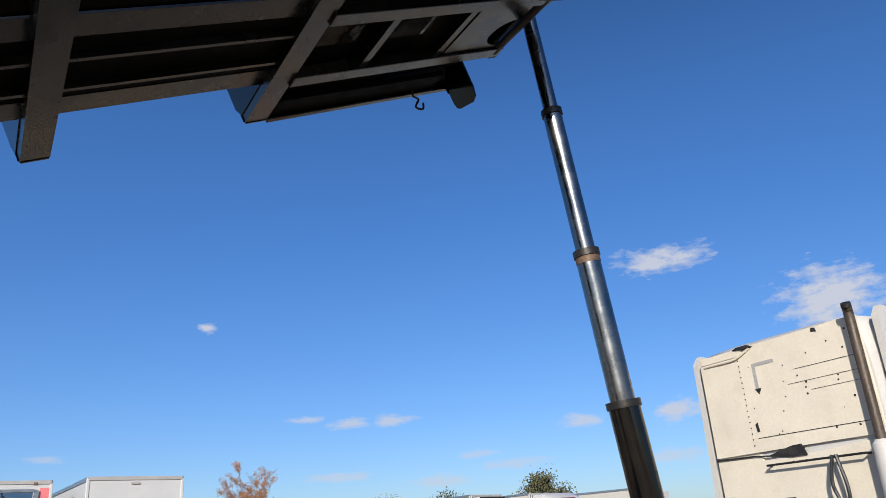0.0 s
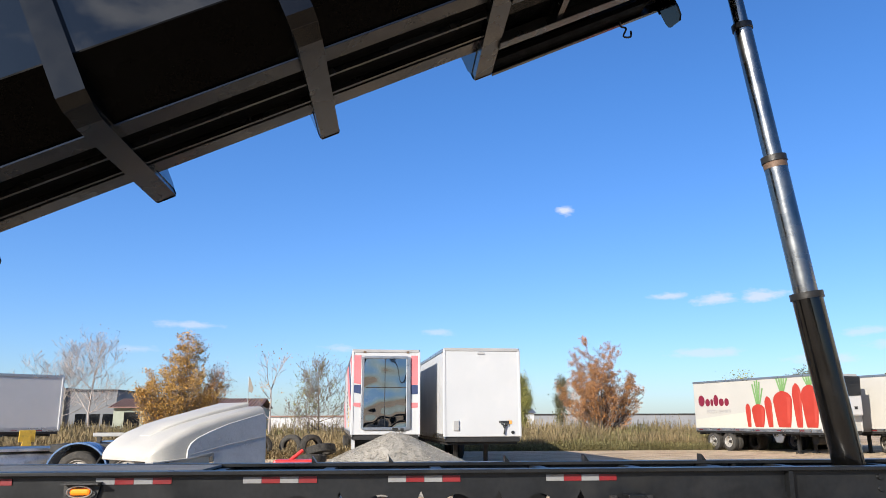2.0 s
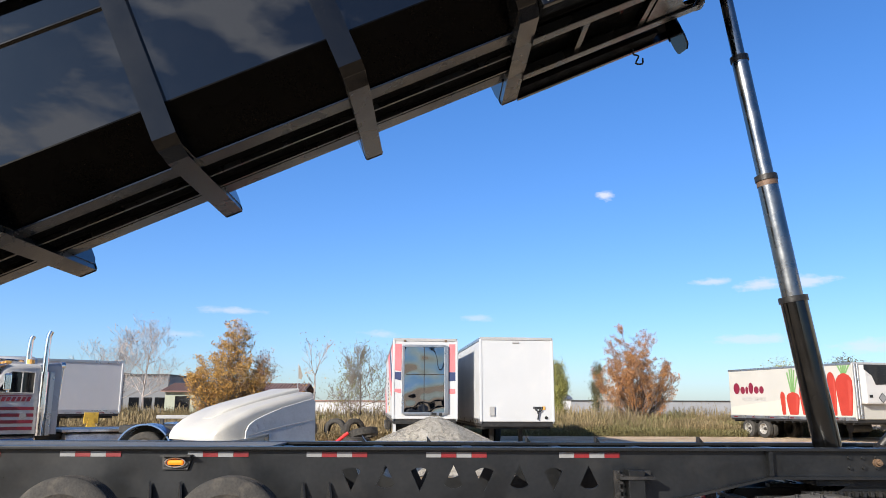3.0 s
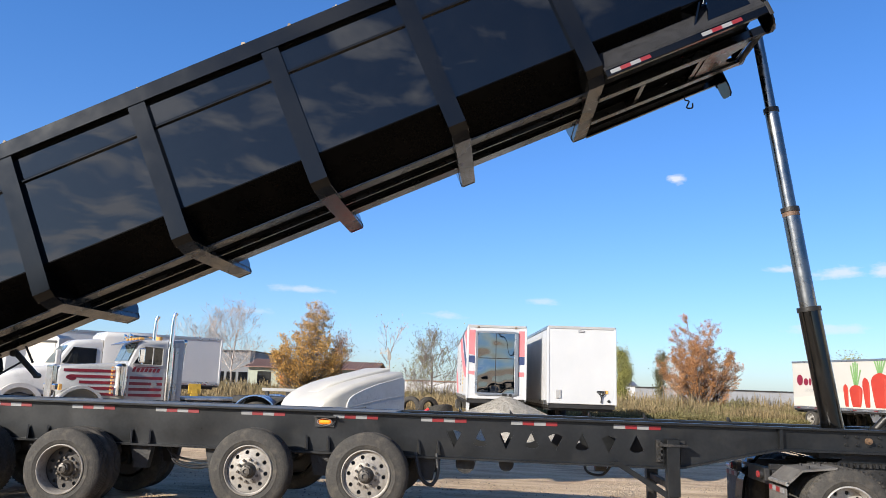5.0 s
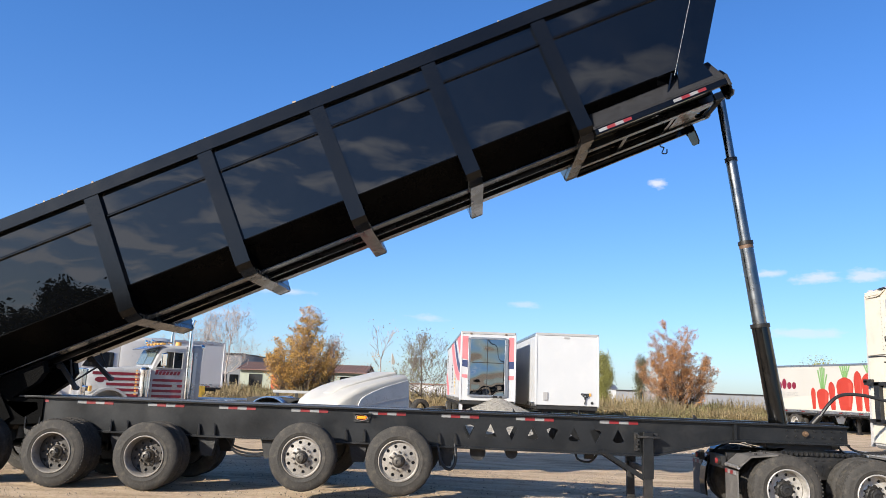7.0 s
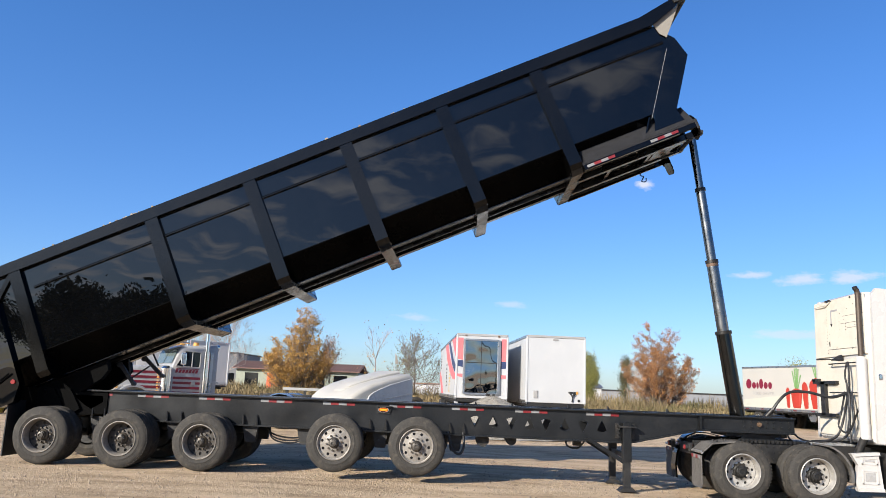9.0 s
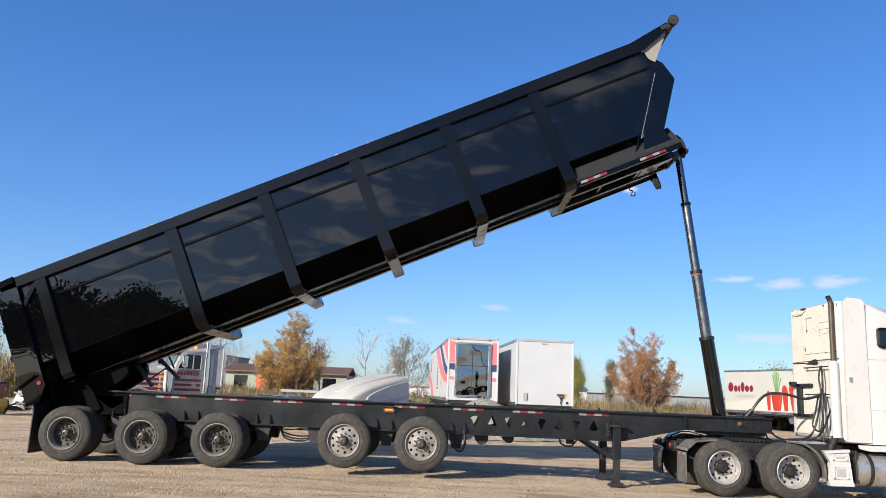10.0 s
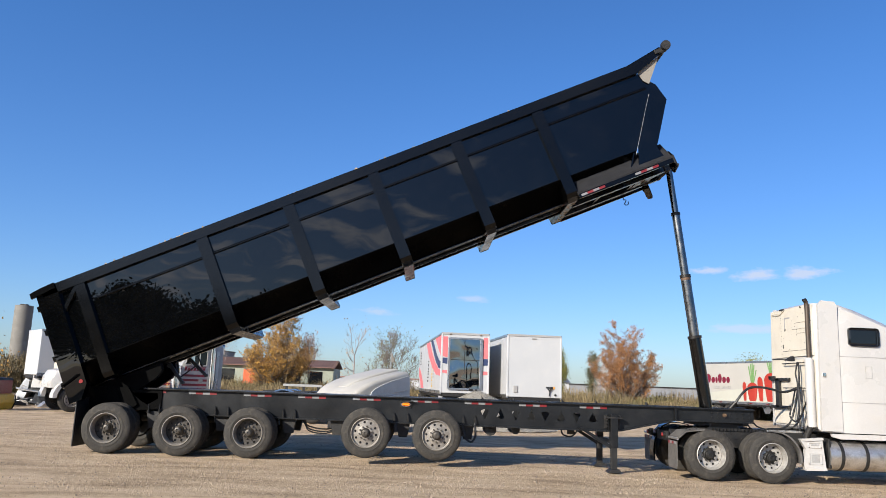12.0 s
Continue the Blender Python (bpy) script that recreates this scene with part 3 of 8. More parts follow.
# lip and barrel in lighter metal, sunlight on them put into the colour
LIP = part("rim_lip", lathe(bmesh.new(), [(-0.002, 0.316), (-0.014, 0.314), (-0.020, 0.304), (-0.012, 0.294), (0.012, 0.287), (0.02, 0.284), (0.15, 0.272)], 48, False), M_RIM, smooth=True)
NUT = part("lug_nut", tube(bmesh.new(), (0, 0.005, 0), (0, -0.035, 0), 0.019, 0.016, 6), M_HUB)
DRUM = part("drum", drum_mesh(), M_DARK, smooth=True)
PROTO = [NUT_DARK, LIP, TYRE_PLAIN, HUB_DRIVE, NUT, TYRE, RIM_DEEP, RIM_OUT, RIM_DRIVE, HUB_DEEP, HUB_OUT, DRUM]


def wheel(owner, x, y, z, side, rim, hub, spin, name="wheel", scale=1.0):
    """One wheel under its owner: tyre, rim and hub. side -1: faces -y, 1: faces +y."""
    w = new(name)
    w.parent = owner
    turn = 0 if side < 0 else 180
    w.matrix_basis = pose(x, y, z, 0, 0, turn) @ Matrix.Scale(scale, 4)
    lugged = rim is RIM_DRIVE or abs(x - 1.493) < 0.1
    shared("tyre", TYRE if lugged else TYRE_PLAIN, w, pose(0, 0, 0, 0, spin, 0))
    if rim:
        shared("rim", rim, w, pose(0, 0, 0, 0, spin, 0))
        shared("hub", hub, w, pose(0, 0, 0, 0, spin * 1.7, 0))
        for c in range(10):
            a = radians(36 * c + 18 - spin)
            shared("lug_nut", NUT_DARK if rim is RIM_DRIVE else NUT, w, pose(0.135 * math.cos(a), 0.015 if rim is RIM_OUT else 0.165, 0.135 * math.sin(a)))
        if rim is RIM_DEEP:
            shared("rim_lip", LIP, w, pose(0, 0, 0))
    shared("drum", DRUM, w, pose(0, -0.135 if rim is RIM_OUT else 0, 0))
    return w


def duals(owner, x, z, rim, hub, spin, face=1.24, scale=1.0):
    for side in (-1, 1):
        wheel(owner, x, side * face, z, side, rim, hub, spin + 40 * side, scale=scale)
        wheel(owner, x, side * (face - 0.34), z, side, None, None, spin + 11, scale=scale)


def axle(owner, x, z, half=1.0):
    bm = bmesh.new()
    tube(bm, (x, -half, z), (x, half, z), 0.065, n=14)
    for side in (-1, 1):
        box(bm, x - 0.09, x + 0.09, side * 0.48 - 0.05, side * 0.48 + 0.05, z - 0.1, z + 0.28, 0.01)
        tube(bm, (x + 0.16, side * 0.40, z + 0.16), (x + 0.34, side * 0.40, z + 0.18), 0.09, n=14)
    return part("axle", bm, M_DARK, owner, smooth=True)


AXLES = [(0.0, 0.52), (1.493, 0.52), (2.978, 0.52)]
for i, (x, z) in enumerate(AXLES):
    duals(trailer, x, z, RIM_DEEP, HUB_DEEP, 17 + 23 * i)
    axle(trailer, x, z)
for i, x in enumerate((5.446, 6.946)):
    for side in (-1, 1):
        wheel(trailer, x, side * 1.25, 0.607, side, RIM_OUT, HUB_OUT, 9 + 31 * i)
    axle(trailer, x, 0.607)


# frame rails: web outline with a tapering gooseneck and cut-outs
def rail_web(y0, y1, mirror=False):
    outline = [(0.55, 1.33), (0.62, 1.05), (1.0, 0.84), (10.75, 0.80), (11.0, 0.82), (12.2, 1.085), (13.98, 1.085), (13.98, 1.35)]
    loops = [outline]
    for i, x in enumerate((8.0, 8.347, 8.69, 9.03, 9.341, 9.692, 10.037, 10.394)):
        up = 1 if i % 2 else -1
        loop = [(x, 1.062 + up * 0.125)]
        for k in range(9):
            t = radians(-32 + 64 * k / 8)
            loop.append((x + 0.19 * math.sin(t) * 0.92, 1.062 + up * 0.125 - up * 0.225 * math.cos(t)))
        loops.append(loop)
    bm = bmesh.new()
    edges = []
    for lp in loops:
        vs = [bm.verts.new((x, y0, z)) for x, z in lp]
        edges += [bm.edges.new((vs[i], vs[(i + 1) % len(vs)])) for i in range(len(vs))]
    bmesh.ops.triangle_fill(bm, use_beauty=True, use_dissolve=False, edges=edges)
    r = bmesh.ops.extrude_face_region(bm, geom=list(bm.faces))
    for v in (g for g in r["geom"] if isinstance(g, bmesh.types.BMVert)):
        v.co.y = y1
    bmesh.ops.recalc_face_normals(bm, faces=bm.faces)
    return bm


def rail_flanges(yc):
    bm = bmesh.new()
    box(bm, 0.5, 13.98, yc - 0.09, yc + 0.09, 1.335, 1.365, 0.004)
    path = [(1.0, 0.84), (10.75, 0.80), (11.0, 0.82), (12.2, 1.085), (13.98, 1.085)]
    low = [(x, z - 0.025) for x, z in path]
    prism(bm, [(x, z) for x, z in path] + low[::-1], "y", yc - 0.09, yc + 0.09)
    box(bm, 12.2, 12.24, yc - 0.085, yc + 0.085, 1.09, 1.33)
    return bm


RAILS = []
for side in (-1, 1):
    yc = side * 0.56
    web = part("frame_rail", rail_web(yc - 0.01, yc + 0.01), M_FRAME, trailer)
    part("flange", rail_flanges(yc), M_FRAME, web)
    RAILS.append(web)
    # paired gusset fins by each axle
    for x in (0.62, 0.86, 2.08, 2.36, 3.56, 3.82, 6.0, 6.3, 7.52, 7.78):
        bm = bmesh.new()
        prism(bm, [(-0.06, 0.795), (0.06, 0.795), (0.045, 0.88), (0.0, 0.985), (-0.04, 0.88)], "y", 0, 0.02)
        g = part("gusset", bm, M_DARK, web)
        g.matrix_basis = pose(x, side * 0.6, 0.04, 0, 0, 60 * side)
    # suspension hangers
    for x in (-0.55, 0.74, 2.22, 3.7, 4.75, 6.2, 7.62):
        bm = bmesh.new()
        prism(bm, [(-0.16, 0.86), (0.16, 0.86), (0.10, 0.50), (-0.08, 0.50)], "y", side * 0.48 - 0.06, side * 0.48 + 0.06)
        g = part("hanger", bm, M_DARK, trailer)
        g.matrix_basis = pose(x, 0, 0)
near = RAILS[0]


def tape_row(owner, right, y, z, mat_order=(0, 1, 0, 1), w=0.153, h=0.052, m=None):
    for i, k in enumerate(mat_order):
        bm = bmesh.new()
        x0 = right - w * (4 - i)
        box(bm, x0, x0 + w - 0.002, y - 0.003, y, z - h / 2, z + h / 2)
        ob = part("reflector", bm, M_TAPER if k else M_TAPEW, owner, "red reflective tape" if k else "white reflective tape")
        if m is not None:
            ob.matrix_basis = m


for right in (10.71, 9.365, 8.16, 6.967, 5.69, 4.486, 3.287, 2.086, 0.98):
    tape_row(near, right, -0.575, 1.288)
for right in (9.4, 7.0, 4.5, 2.1):
    bm = bmesh.new()
    box(bm, right - 0.6, right, 0.575, 0.578, 1.26, 1.31)
    part("reflector", bm, M_TAPER, RAILS[1], "red reflective tape")

# amber side marker in its steel hood
bm = bmesh.new()
prism(bm, [(6.11, 1.285), (6.41, 1.285), (6.41, 1.27), (6.37, 1.14), (6.12, 1.14), (6.11, 1.27)], "y", -0.60, -0.571)
box(bm, 6.11, 6.41, -0.68, -0.575, 1.268, 1.282)
mk = part("marker_light", bm, M_DARK, near, "amber marker lamp under a black steel hood")
bm = bmesh.new()
box(bm, 6.17, 6.33, -0.625, -0.60, 1.185, 1.235, 0.02)
part("lens", bm, M_AMBER, mk, "glowing amber lens")
bm = bmesh.new()
for k in range(20):
    t0, t1 = 2 * math.pi * k / 20, 2 * math.pi * (k + 1) / 20
    tube(bm, (6.25 + 0.10 * math.cos(t0), -0.63, 1.21 + 0.045 * math.sin(t0)), (6.25 + 0.10 * math.cos(t1), -0.63, 1.21 + 0.045 * math.sin(t1)), 0.006, n=6)
part("bezel", bm, M_SILVER, mk, "bright lens ring")

# cross-members, deck plate, nose and upper coupler
for x in (0.8, 1.8, 2.8, 3.9, 5.0, 6.1, 7.2, 8.2, 9.2, 10.2, 11.1, 11.9, 12.6, 13.6):
    bm = bmesh.new()
    top = 1.33
    box(bm, x - 0.05, x + 0.05, -0.55, 0.55, 1.12, top)
    part("cross_member", bm, M_FRAME, trailer)
bm = bmesh.new()
box(bm, 0.6, 7.15, -0.46, 0.46, 1.335, 1.36, 0.004)
part("deck_plate", bm, M_DECK, trailer, "worn dark grey steel deck plate between the rails")
for x in (8.0, 8.75, 9.9, 10.7, 11.9):
    bm = bmesh.new()
    prism(bm, [(x, 1.365), (x + 0.05, 1.365), (x, 1.43)], "y", 0.50, 0.62)
    part("gusset", bm, M_FRAME, RAILS[1])
bm = bmesh.new()
box(bm, 12.2, 14.0, -0.50, 0.50, 1.06, 1.09)
box(bm, 13.95, 13.985, -0.56, 0.56, 1.08, 1.36)
tube(bm, (13.4, 0, 1.06), (13.4, 0, 0.90), 0.045)
part("upper_coupler", bm, M_DARK, trailer)
for i in range(7):
    for j in range(2):
        bm = bmesh.new()
        x = 13.05 + 0.14 * i
        z = 1.17 + 0.10 * j
        tube(bm, (x, -0.57, z), (x, -0.595, z), 0.022, 0.018, 8)
        part("bolt", bm, M_FRAME, near)
bm = bmesh.new()
tube(bm, (13.33, -0.57, 1.22), (13.33, -0.61, 1.22), 0.045, 0.04, 12)
tube(bm, (13.33, -0.61, 1.22), (13.33, -0.65, 1.22), 0.026, 0.022, 10)
part("hose_coupling", bm, M_RUST, near, "rusty hydraulic coupling")

# landing gear
for side in (-1, 1):
    y = side * 0.70
    bm = bmesh.new()
    box(bm, 10.745, 10.905, y - 0.08, y + 0.08, 0.45, 1.16, 0.006)
    leg = part("landing_leg", bm, M_FRAME, trailer, "black landing gear leg with dust on its foot")
    bm = bmesh.new()
    box(bm, 10.762, 10.888, y - 0.062, y + 0.062, -0.03, 0.47, 0.005)
    part("inner_tube", bm, M_DARK, leg)
    bm = bmesh.new()
    prism(bm, [(10.66, -0.07), (10.99, -0.07), (10.91, 0.0), (10.74, 0.0)], "y", y - 0.14, y + 0.14)
    part("foot", bm, M_DARK, leg)
    bm = bmesh.new()
    box(bm, 10.66, 11.0, y + side * 0.02 - 0.08, y - side * 0.02 + 0.08, 1.07, 1.10)
    box(bm, 10.64, 10.70, side * 0.585 - 0.02, side * 0.585 + 0.02, 0.86, 1.14)
    box(bm, 10.95, 11.01, side * 0.585 - 0.02, side * 0.585 + 0.02, 0.86, 1.14)
    for k in range(4):
        tube(bm, (10.67, y - side * 0.03, 0.9 + 0.07 * k), (10.67, y + side * 0.10, 0.9 + 0.07 * k), 0.014, n=8)
    part("bracket", bm, M_DARK, leg)
    bm = bmesh.new()
    d = (10.78, 0.40), (10.86, 0.44), (10.14, 0.86), (10.05, 0.84)
    prism(bm, list(d), "y", y - 0.03, y + 0.03)
    part("brace", bm, M_FRAME, leg)
bm = bmesh.new()
box(bm, 10.79, 10.86, -0.62, 0.62, 0.52, 0.60)
part("cross_tube", bm, M_DARK, trailer)

# air tanks, lines and loops under the frame
for x0, x1, r, z in ((7.95, 8.35, 0.13, 0.70), (8.55, 8.85, 0.10, 0.72)):
    bm = bmesh.new()
    tube(bm, ((x0 + x1) / 2, -0.42, z + 0.02), ((x0 + x1) / 2, 0.35, z + 0.02), r, n=20)
    part("air_tank", bm, M_DARK, trailer, smooth=True)
bm = bmesh.new()
pipe(bm, curve_pts([(9.75, -0.2, 0.80), (9.8, -0.22, 0.66), (10.0, -0.2, 0.63), (10.15, -0.2, 0.80)], 16), 0.018)
tube(bm, (9.9, -0.2, 0.74), (10.05, -0.2, 0.74), 0.07, n=12)
part("brake_valve", bm, M_DARK, trailer)
for k, dz in enumerate((0.0, 0.05, 0.09)):
    bm = bmesh.new()
    pipe(bm, curve_pts([(3.9 + 0.06 * k, -0.3, 0.85), (4.1, -0.32, 0.66 - dz), (4.5, -0.3, 0.60 - dz), (4.95, -0.28, 0.70)], 18), 0.016)
    part("air_line", bm, M_HOSE, trailer)
bm = bmesh.new()
pipe(bm, curve_pts([(7.5, -0.62, 0.86), (7.58, -0.66, 0.55), (7.72, -0.66, 0.46), (7.80, -0.64, 0.60), (7.78, -0.62, 0.86)], 20), 0.025)
part("air_line", bm, M_HOSE, trailer)

# rear sub-frame and mud flaps
bm = bmesh.new()
prism(bm, [(-0.75, 1.28), (0.9, 1.33), (0.9, 0.92), (0.2, 0.86), (-0.55, 0.80), (-0.75, 0.95)], "y", -0.60, -0.44)
prism(bm, [(-0.75, 1.28), (0.9, 1.33), (0.9, 0.92), (0.2, 0.86), (-0.55, 0.80), (-0.75, 0.95)], "y", 0.44, 0.60)
box(bm, -0.72, -0.5, -0.6, 0.6, 0.86, 1.2)
part("rear_subframe", bm, M_SHADEBLACK, trailer)
bm = bmesh.new()
tube(bm, (-0.3, -0.72, 1.28), (-0.3, 0.72, 1.28), 0.06, n=14)
for side in (-1, 1):
    prism(bm, [(-0.55, 1.0), (0.1, 1.0), (-0.12, 1.36), (-0.45, 1.36)], "y", side * 0.66 - 0.03, side * 0.66 + 0.03)
part("hinge", bm, M_SHADEBLACK, trailer)
for side in (-1, 1):
    bm = bmesh.new()
    box(bm, -0.665, -0.645, side * 0.93 - 0.31, side * 0.93 + 0.31, 0.12, 1.12)
    part("mud_flap", bm, M_HOSE, trailer)
# dark plate cut to the body's cast shadow on the rail
bm = bmesh.new()
prism(bm, [(0.23, 1.255), (0.80, 1.255), (0.82, 1.14), (0.60, 1.0), (0.45, 1.08)], "y", -0.60, -0.578)
part("rail_shadow_plate", bm, M_SHADEBLACK, near)
# added black cover: the body's shade on the rail tail
bm = bmesh.new()
prism(bm, [(-0.78, 1.36), (0.18, 1.36), (0.24, 1.27), (0.40, 1.0), (0.30, 0.93), (-0.60, 0.90), (-0.78, 1.02)], "y", -0.66, -0.605)
part("tail_shade_plate", bm, M_SHADEBLACK, near, "added black plate standing in for shade on the rail tail")


# ---- tipped body ----
def shell():
    """Open tub: outer skin, sloping lower band, floor, with plate thickness."""
    prof = [(-1.20, 2.30), (-1.20, 1.76), (-1.20, 0.63), (-0.60, 0.19), (0.60, 0.19), (1.20, 0.63), (1.20, 1.76), (1.20, 2.30)]
    inner = [(-1.175, 2.30), (-1.175, 1.76), (-1.175, 0.64), (-0.59, 0.215), (0.59, 0.215), (1.175, 0.64), (1.175, 1.76), (1.175, 2.30)]
    ring = prof + inner[::-1]
    bm = bmesh.new()
    def end(w):
        return 12.583 + 0.71 * (w - 0.19) if w < 1.77 else 13.70
    a = [bm.verts.new((-0.42, y, w)) for y, w in ring]
    b = [bm.verts.new((end(w), y, w)) for y, w in ring]
    n = len(ring)
    for i in range(n):
        j = (i + 1) % n
        bm.faces.new((a[i], b[i], b[j], a[j]))
    for s in (a, b):
        for i in range(7):
            bm.faces.new((s[i], s[i + 1], s[n - 2 - i], s[n - 1 - i]))
    bmesh.ops.recalc_face_normals(bm, faces=bm.faces)
    return bm


body = part("dump_body", shell(), M_BODY, trailer, "glossy black tipped dump body")
body.matrix_basis = BODY
# sloping lower band, lapped over the side sheets; dimness put into its paint
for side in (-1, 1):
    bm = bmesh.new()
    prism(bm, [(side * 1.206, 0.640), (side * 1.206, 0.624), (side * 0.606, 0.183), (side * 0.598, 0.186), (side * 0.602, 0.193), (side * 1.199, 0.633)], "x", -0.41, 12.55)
    part("lower_band", bm, M_DIMBLACK, body, "sloping lower band in a dimmed copy of the black paint")

# front wall, sloping forward
bm = bmesh.new()
def fw(w):
    return 12.55 + 0.69 * (w - 0.19) if w < 1.77 else 13.66
prism(bm, [(fw(0.19), 0.19), (fw(1.76), 1.76), (fw(2.30), 2.30), (fw(2.30) - 0.03, 2.30), (fw(1.76) - 0.03, 1.76), (fw(0.19) - 0.03, 0.19)], "y", -1.17, 1.17)
part("front_wall", bm, M_BODY, body)
RIBS = (3.12, 5.12, 7.12, 9.12, 11.1)
for side in (-1, 1):
    def yy(a, b):
        return (side * a, side * b) if side > 0 else (side * b, side * a)
    # top rail with its raised nose
    bm = bmesh.new()
    y0, y1 = yy(1.16, 1.30)
    prism(bm, [(-0.42, 2.26), (13.62, 2.30), (14.25, 2.52), (14.42, 2.66), (14.34, 2.70), (13.45, 2.54), (-0.42, 2.46)], "y", y0, y1)
    part("top_rail", bm, M_RIB, body)
    # pressed ridge in each bay
    for s0, s1 in ((0.62, 2.99), (3.25, 4.99), (5.25, 6.99), (7.25, 8.99), (9.25, 10.97), (11.23, 13.68)):
        bm = bmesh.new()
        w0 = 1.815 + 0.006 * s0
        y0, y1 = yy(1.195, 1.235)
        prism(bm, [(y0 if side > 0 else y1, w0), (side * 1.235, w0 + 0.025), (side * 1.235, w0 + 0.04), (y0 if side > 0 else y1, w0 + 0.075)], "x", s0, s1)
        part("ridge", bm, M_RIB, body)
    # upright ribs: vertical face, side cheeks that follow the sloping band
    for s in (0.36,) + RIBS:
        hw = 0.125 if s > 1 else 0.11
        bm = bmesh.new()
        y0, y1 = 1.185, 1.285
        poly = [(side * 1.185, 2.28), (side * y1, 2.28), (side * y1, 0.25), (side * 1.21, 0.155), (side * 0.60, 0.155), (side * 0.60, 0.188), (side * 1.195, 0.62)]
        prism(bm, poly, "x", s - hw, s + hw)
        part("side_rib", bm, M_RIB, body)
    # long sill under the floor
    bm = bmesh.new()
    y0, y1 = yy(0.40, 0.655)
    box(bm, -0.3, 11.0, y0, y1, 0.166, 0.188, 0.003)
    part("long_sill", bm, M_UNDER, body, "dusty black underside sill")
    for yc in (0.20,):
        bm = bmesh.new()
        y0, y1 = yy(yc - 0.02, yc + 0.02)
        box(bm, -0.2, 11.0, y0, y1, 0.11, 0.188)
        part("floor_stringer", bm, M_UNDER, body)
    # rear corner post and diagonal
    bm = bmesh.new()
    y0, y1 = yy(1.10, 1.30)
    prism(bm, [(-0.56, 2.36), (-0.10, 2.36), (-0.10, 0.18), (-0.30, -0.10), (-0.56, -0.10)], "y", y0, y1)
    part("corner_post", bm, M_BODY, body)
    bm = bmesh.new()
    y0, y1 = yy(1.19, 1.25)
    prism(bm, [(-0.10, 1.80), (-0.10, 1.92), (0.22, 2.26), (0.26, 2.18)], "y", y0, y1)
    part("brace", bm, M_RIB, body)
    # apron with gritty undercoat beside the hoist well
    bm = bmesh.new()
    prism(bm, [(side * 0.93, 0.60), (side * 0.95, 0.62), (side * 1.262, 0.205), (side * 1.262, 0.168), (side * 1.23, 0.168)], "x", 11.22, 13.555)
    part("apron", bm, M_GRIT, body, "rough rubber-coated sloping apron")
    bm = bmesh.new()
    box(bm, 11.22, 13.555, min(side * 1.20, side * 1.275), max(side * 1.20, side * 1.275), 0.06, 0.165, 0.008)
    edge = part("apron_edge", bm, M_RIB, body)
    # hanging plate across the front end of the apron, rounded at its foot
    bm = bmesh.new()
    prism(bm, [(1.272, 0.24), (1.272, -0.12), (1.25, -0.19), (1.20, -0.22), (0.98, -0.26), (0.90, -0.22), (0.87, -0.12), (0.86, 0.30), (1.15, 0.36)] if side > 0 else [(side * 1.272, 0.24), (side * 1.272, 0.02), (side * 1.25, -0.05), (side * 1.20, -0.09), (side * 1.00, -0.13), (side * 0.93, -0.10), (side * 0.90, 0.0), (side * 0.90, 0.30), (side * 1.15, 0.36)], "x", 13.56, 13.585)
    cap = part("end_plate", bm, M_RIB, body, "black hanging end plate with a rounded corner")
    bm = bmesh.new()
    y0, y1 = yy(1.268, 1.282)
    box(bm, 13.545, 13.60, y0, y1, 0.02, 0.225, 0.004)
    part("rim_edge", bm, M_DARK if side < 0 else M_RIB, cap, "dull scuffed steel edge" if side < 0 else "")
    # front wing plate, welded behind the slanted edge of the side
    bm = bmesh.new()
    y0, y1 = yy(1.15, 1.194)
    prism(bm, [(12.80, 0.30), (12.92, 0.58), (13.40, 1.72), (13.45, 2.22), (13.72, 2.20), (13.95, 1.92), (14.04, 1.50), (13.36, 0.54), (13.42, 0.30)], "y", y0, y1)
    part("front_wing", bm, M_BODY, body)
    # tarp end flap
    bm = bmesh.new()
    y0, y1 = yy(1.215, 1.225)
    prism(bm, [(13.66, 2.33), (14.30, 2.53), (14.02, 2.22), (13.80, 1.98), (13.70, 2.10)], "y", y0, y1)
    part("tarp_flap", bm, M_CANVAS, body, "dusty canvas tarp end flap")
    # hoist well beams under the nose
    bm = bmesh.new()
    y0, y1 = yy(0.40, 0.56)
    box(bm, 11.2, 13.78, y0, y1, 0.045, 0.165, 0.006)
    nb = part("nose_beam", bm, M_UNDER, body)
    bm = bmesh.new()
    y0, y1 = yy(0.50, 0.60)
    if side < 0:
        prism(bm, [(13.55, 0.15), (13.86, 0.14), (13.92, 0.09), (13.88, 0.02), (13.55, 0.04)], "y", y0, y1)
        tube(bm, (13.84, side * 0.48, 0.08), (13.84, side * 0.62, 0.08), 0.03, n=14)
    else:
        box(bm, 13.70, 13.80, y0, y1, 0.05, 0.165, 0.006)
    part("pin_eye" if side < 0 else "end_stop", bm, M_DARK, nb)
    # far-side filler strip and stringers in the hoist well
    bm = bmesh.new()
    y0, y1 = yy(0.93, 1.20)
    box(bm, 11.22, 13.30, y0, y1, 0.10, 0.16, 0.004)
    part("well_strip", bm, M_SHADEBLACK, body)

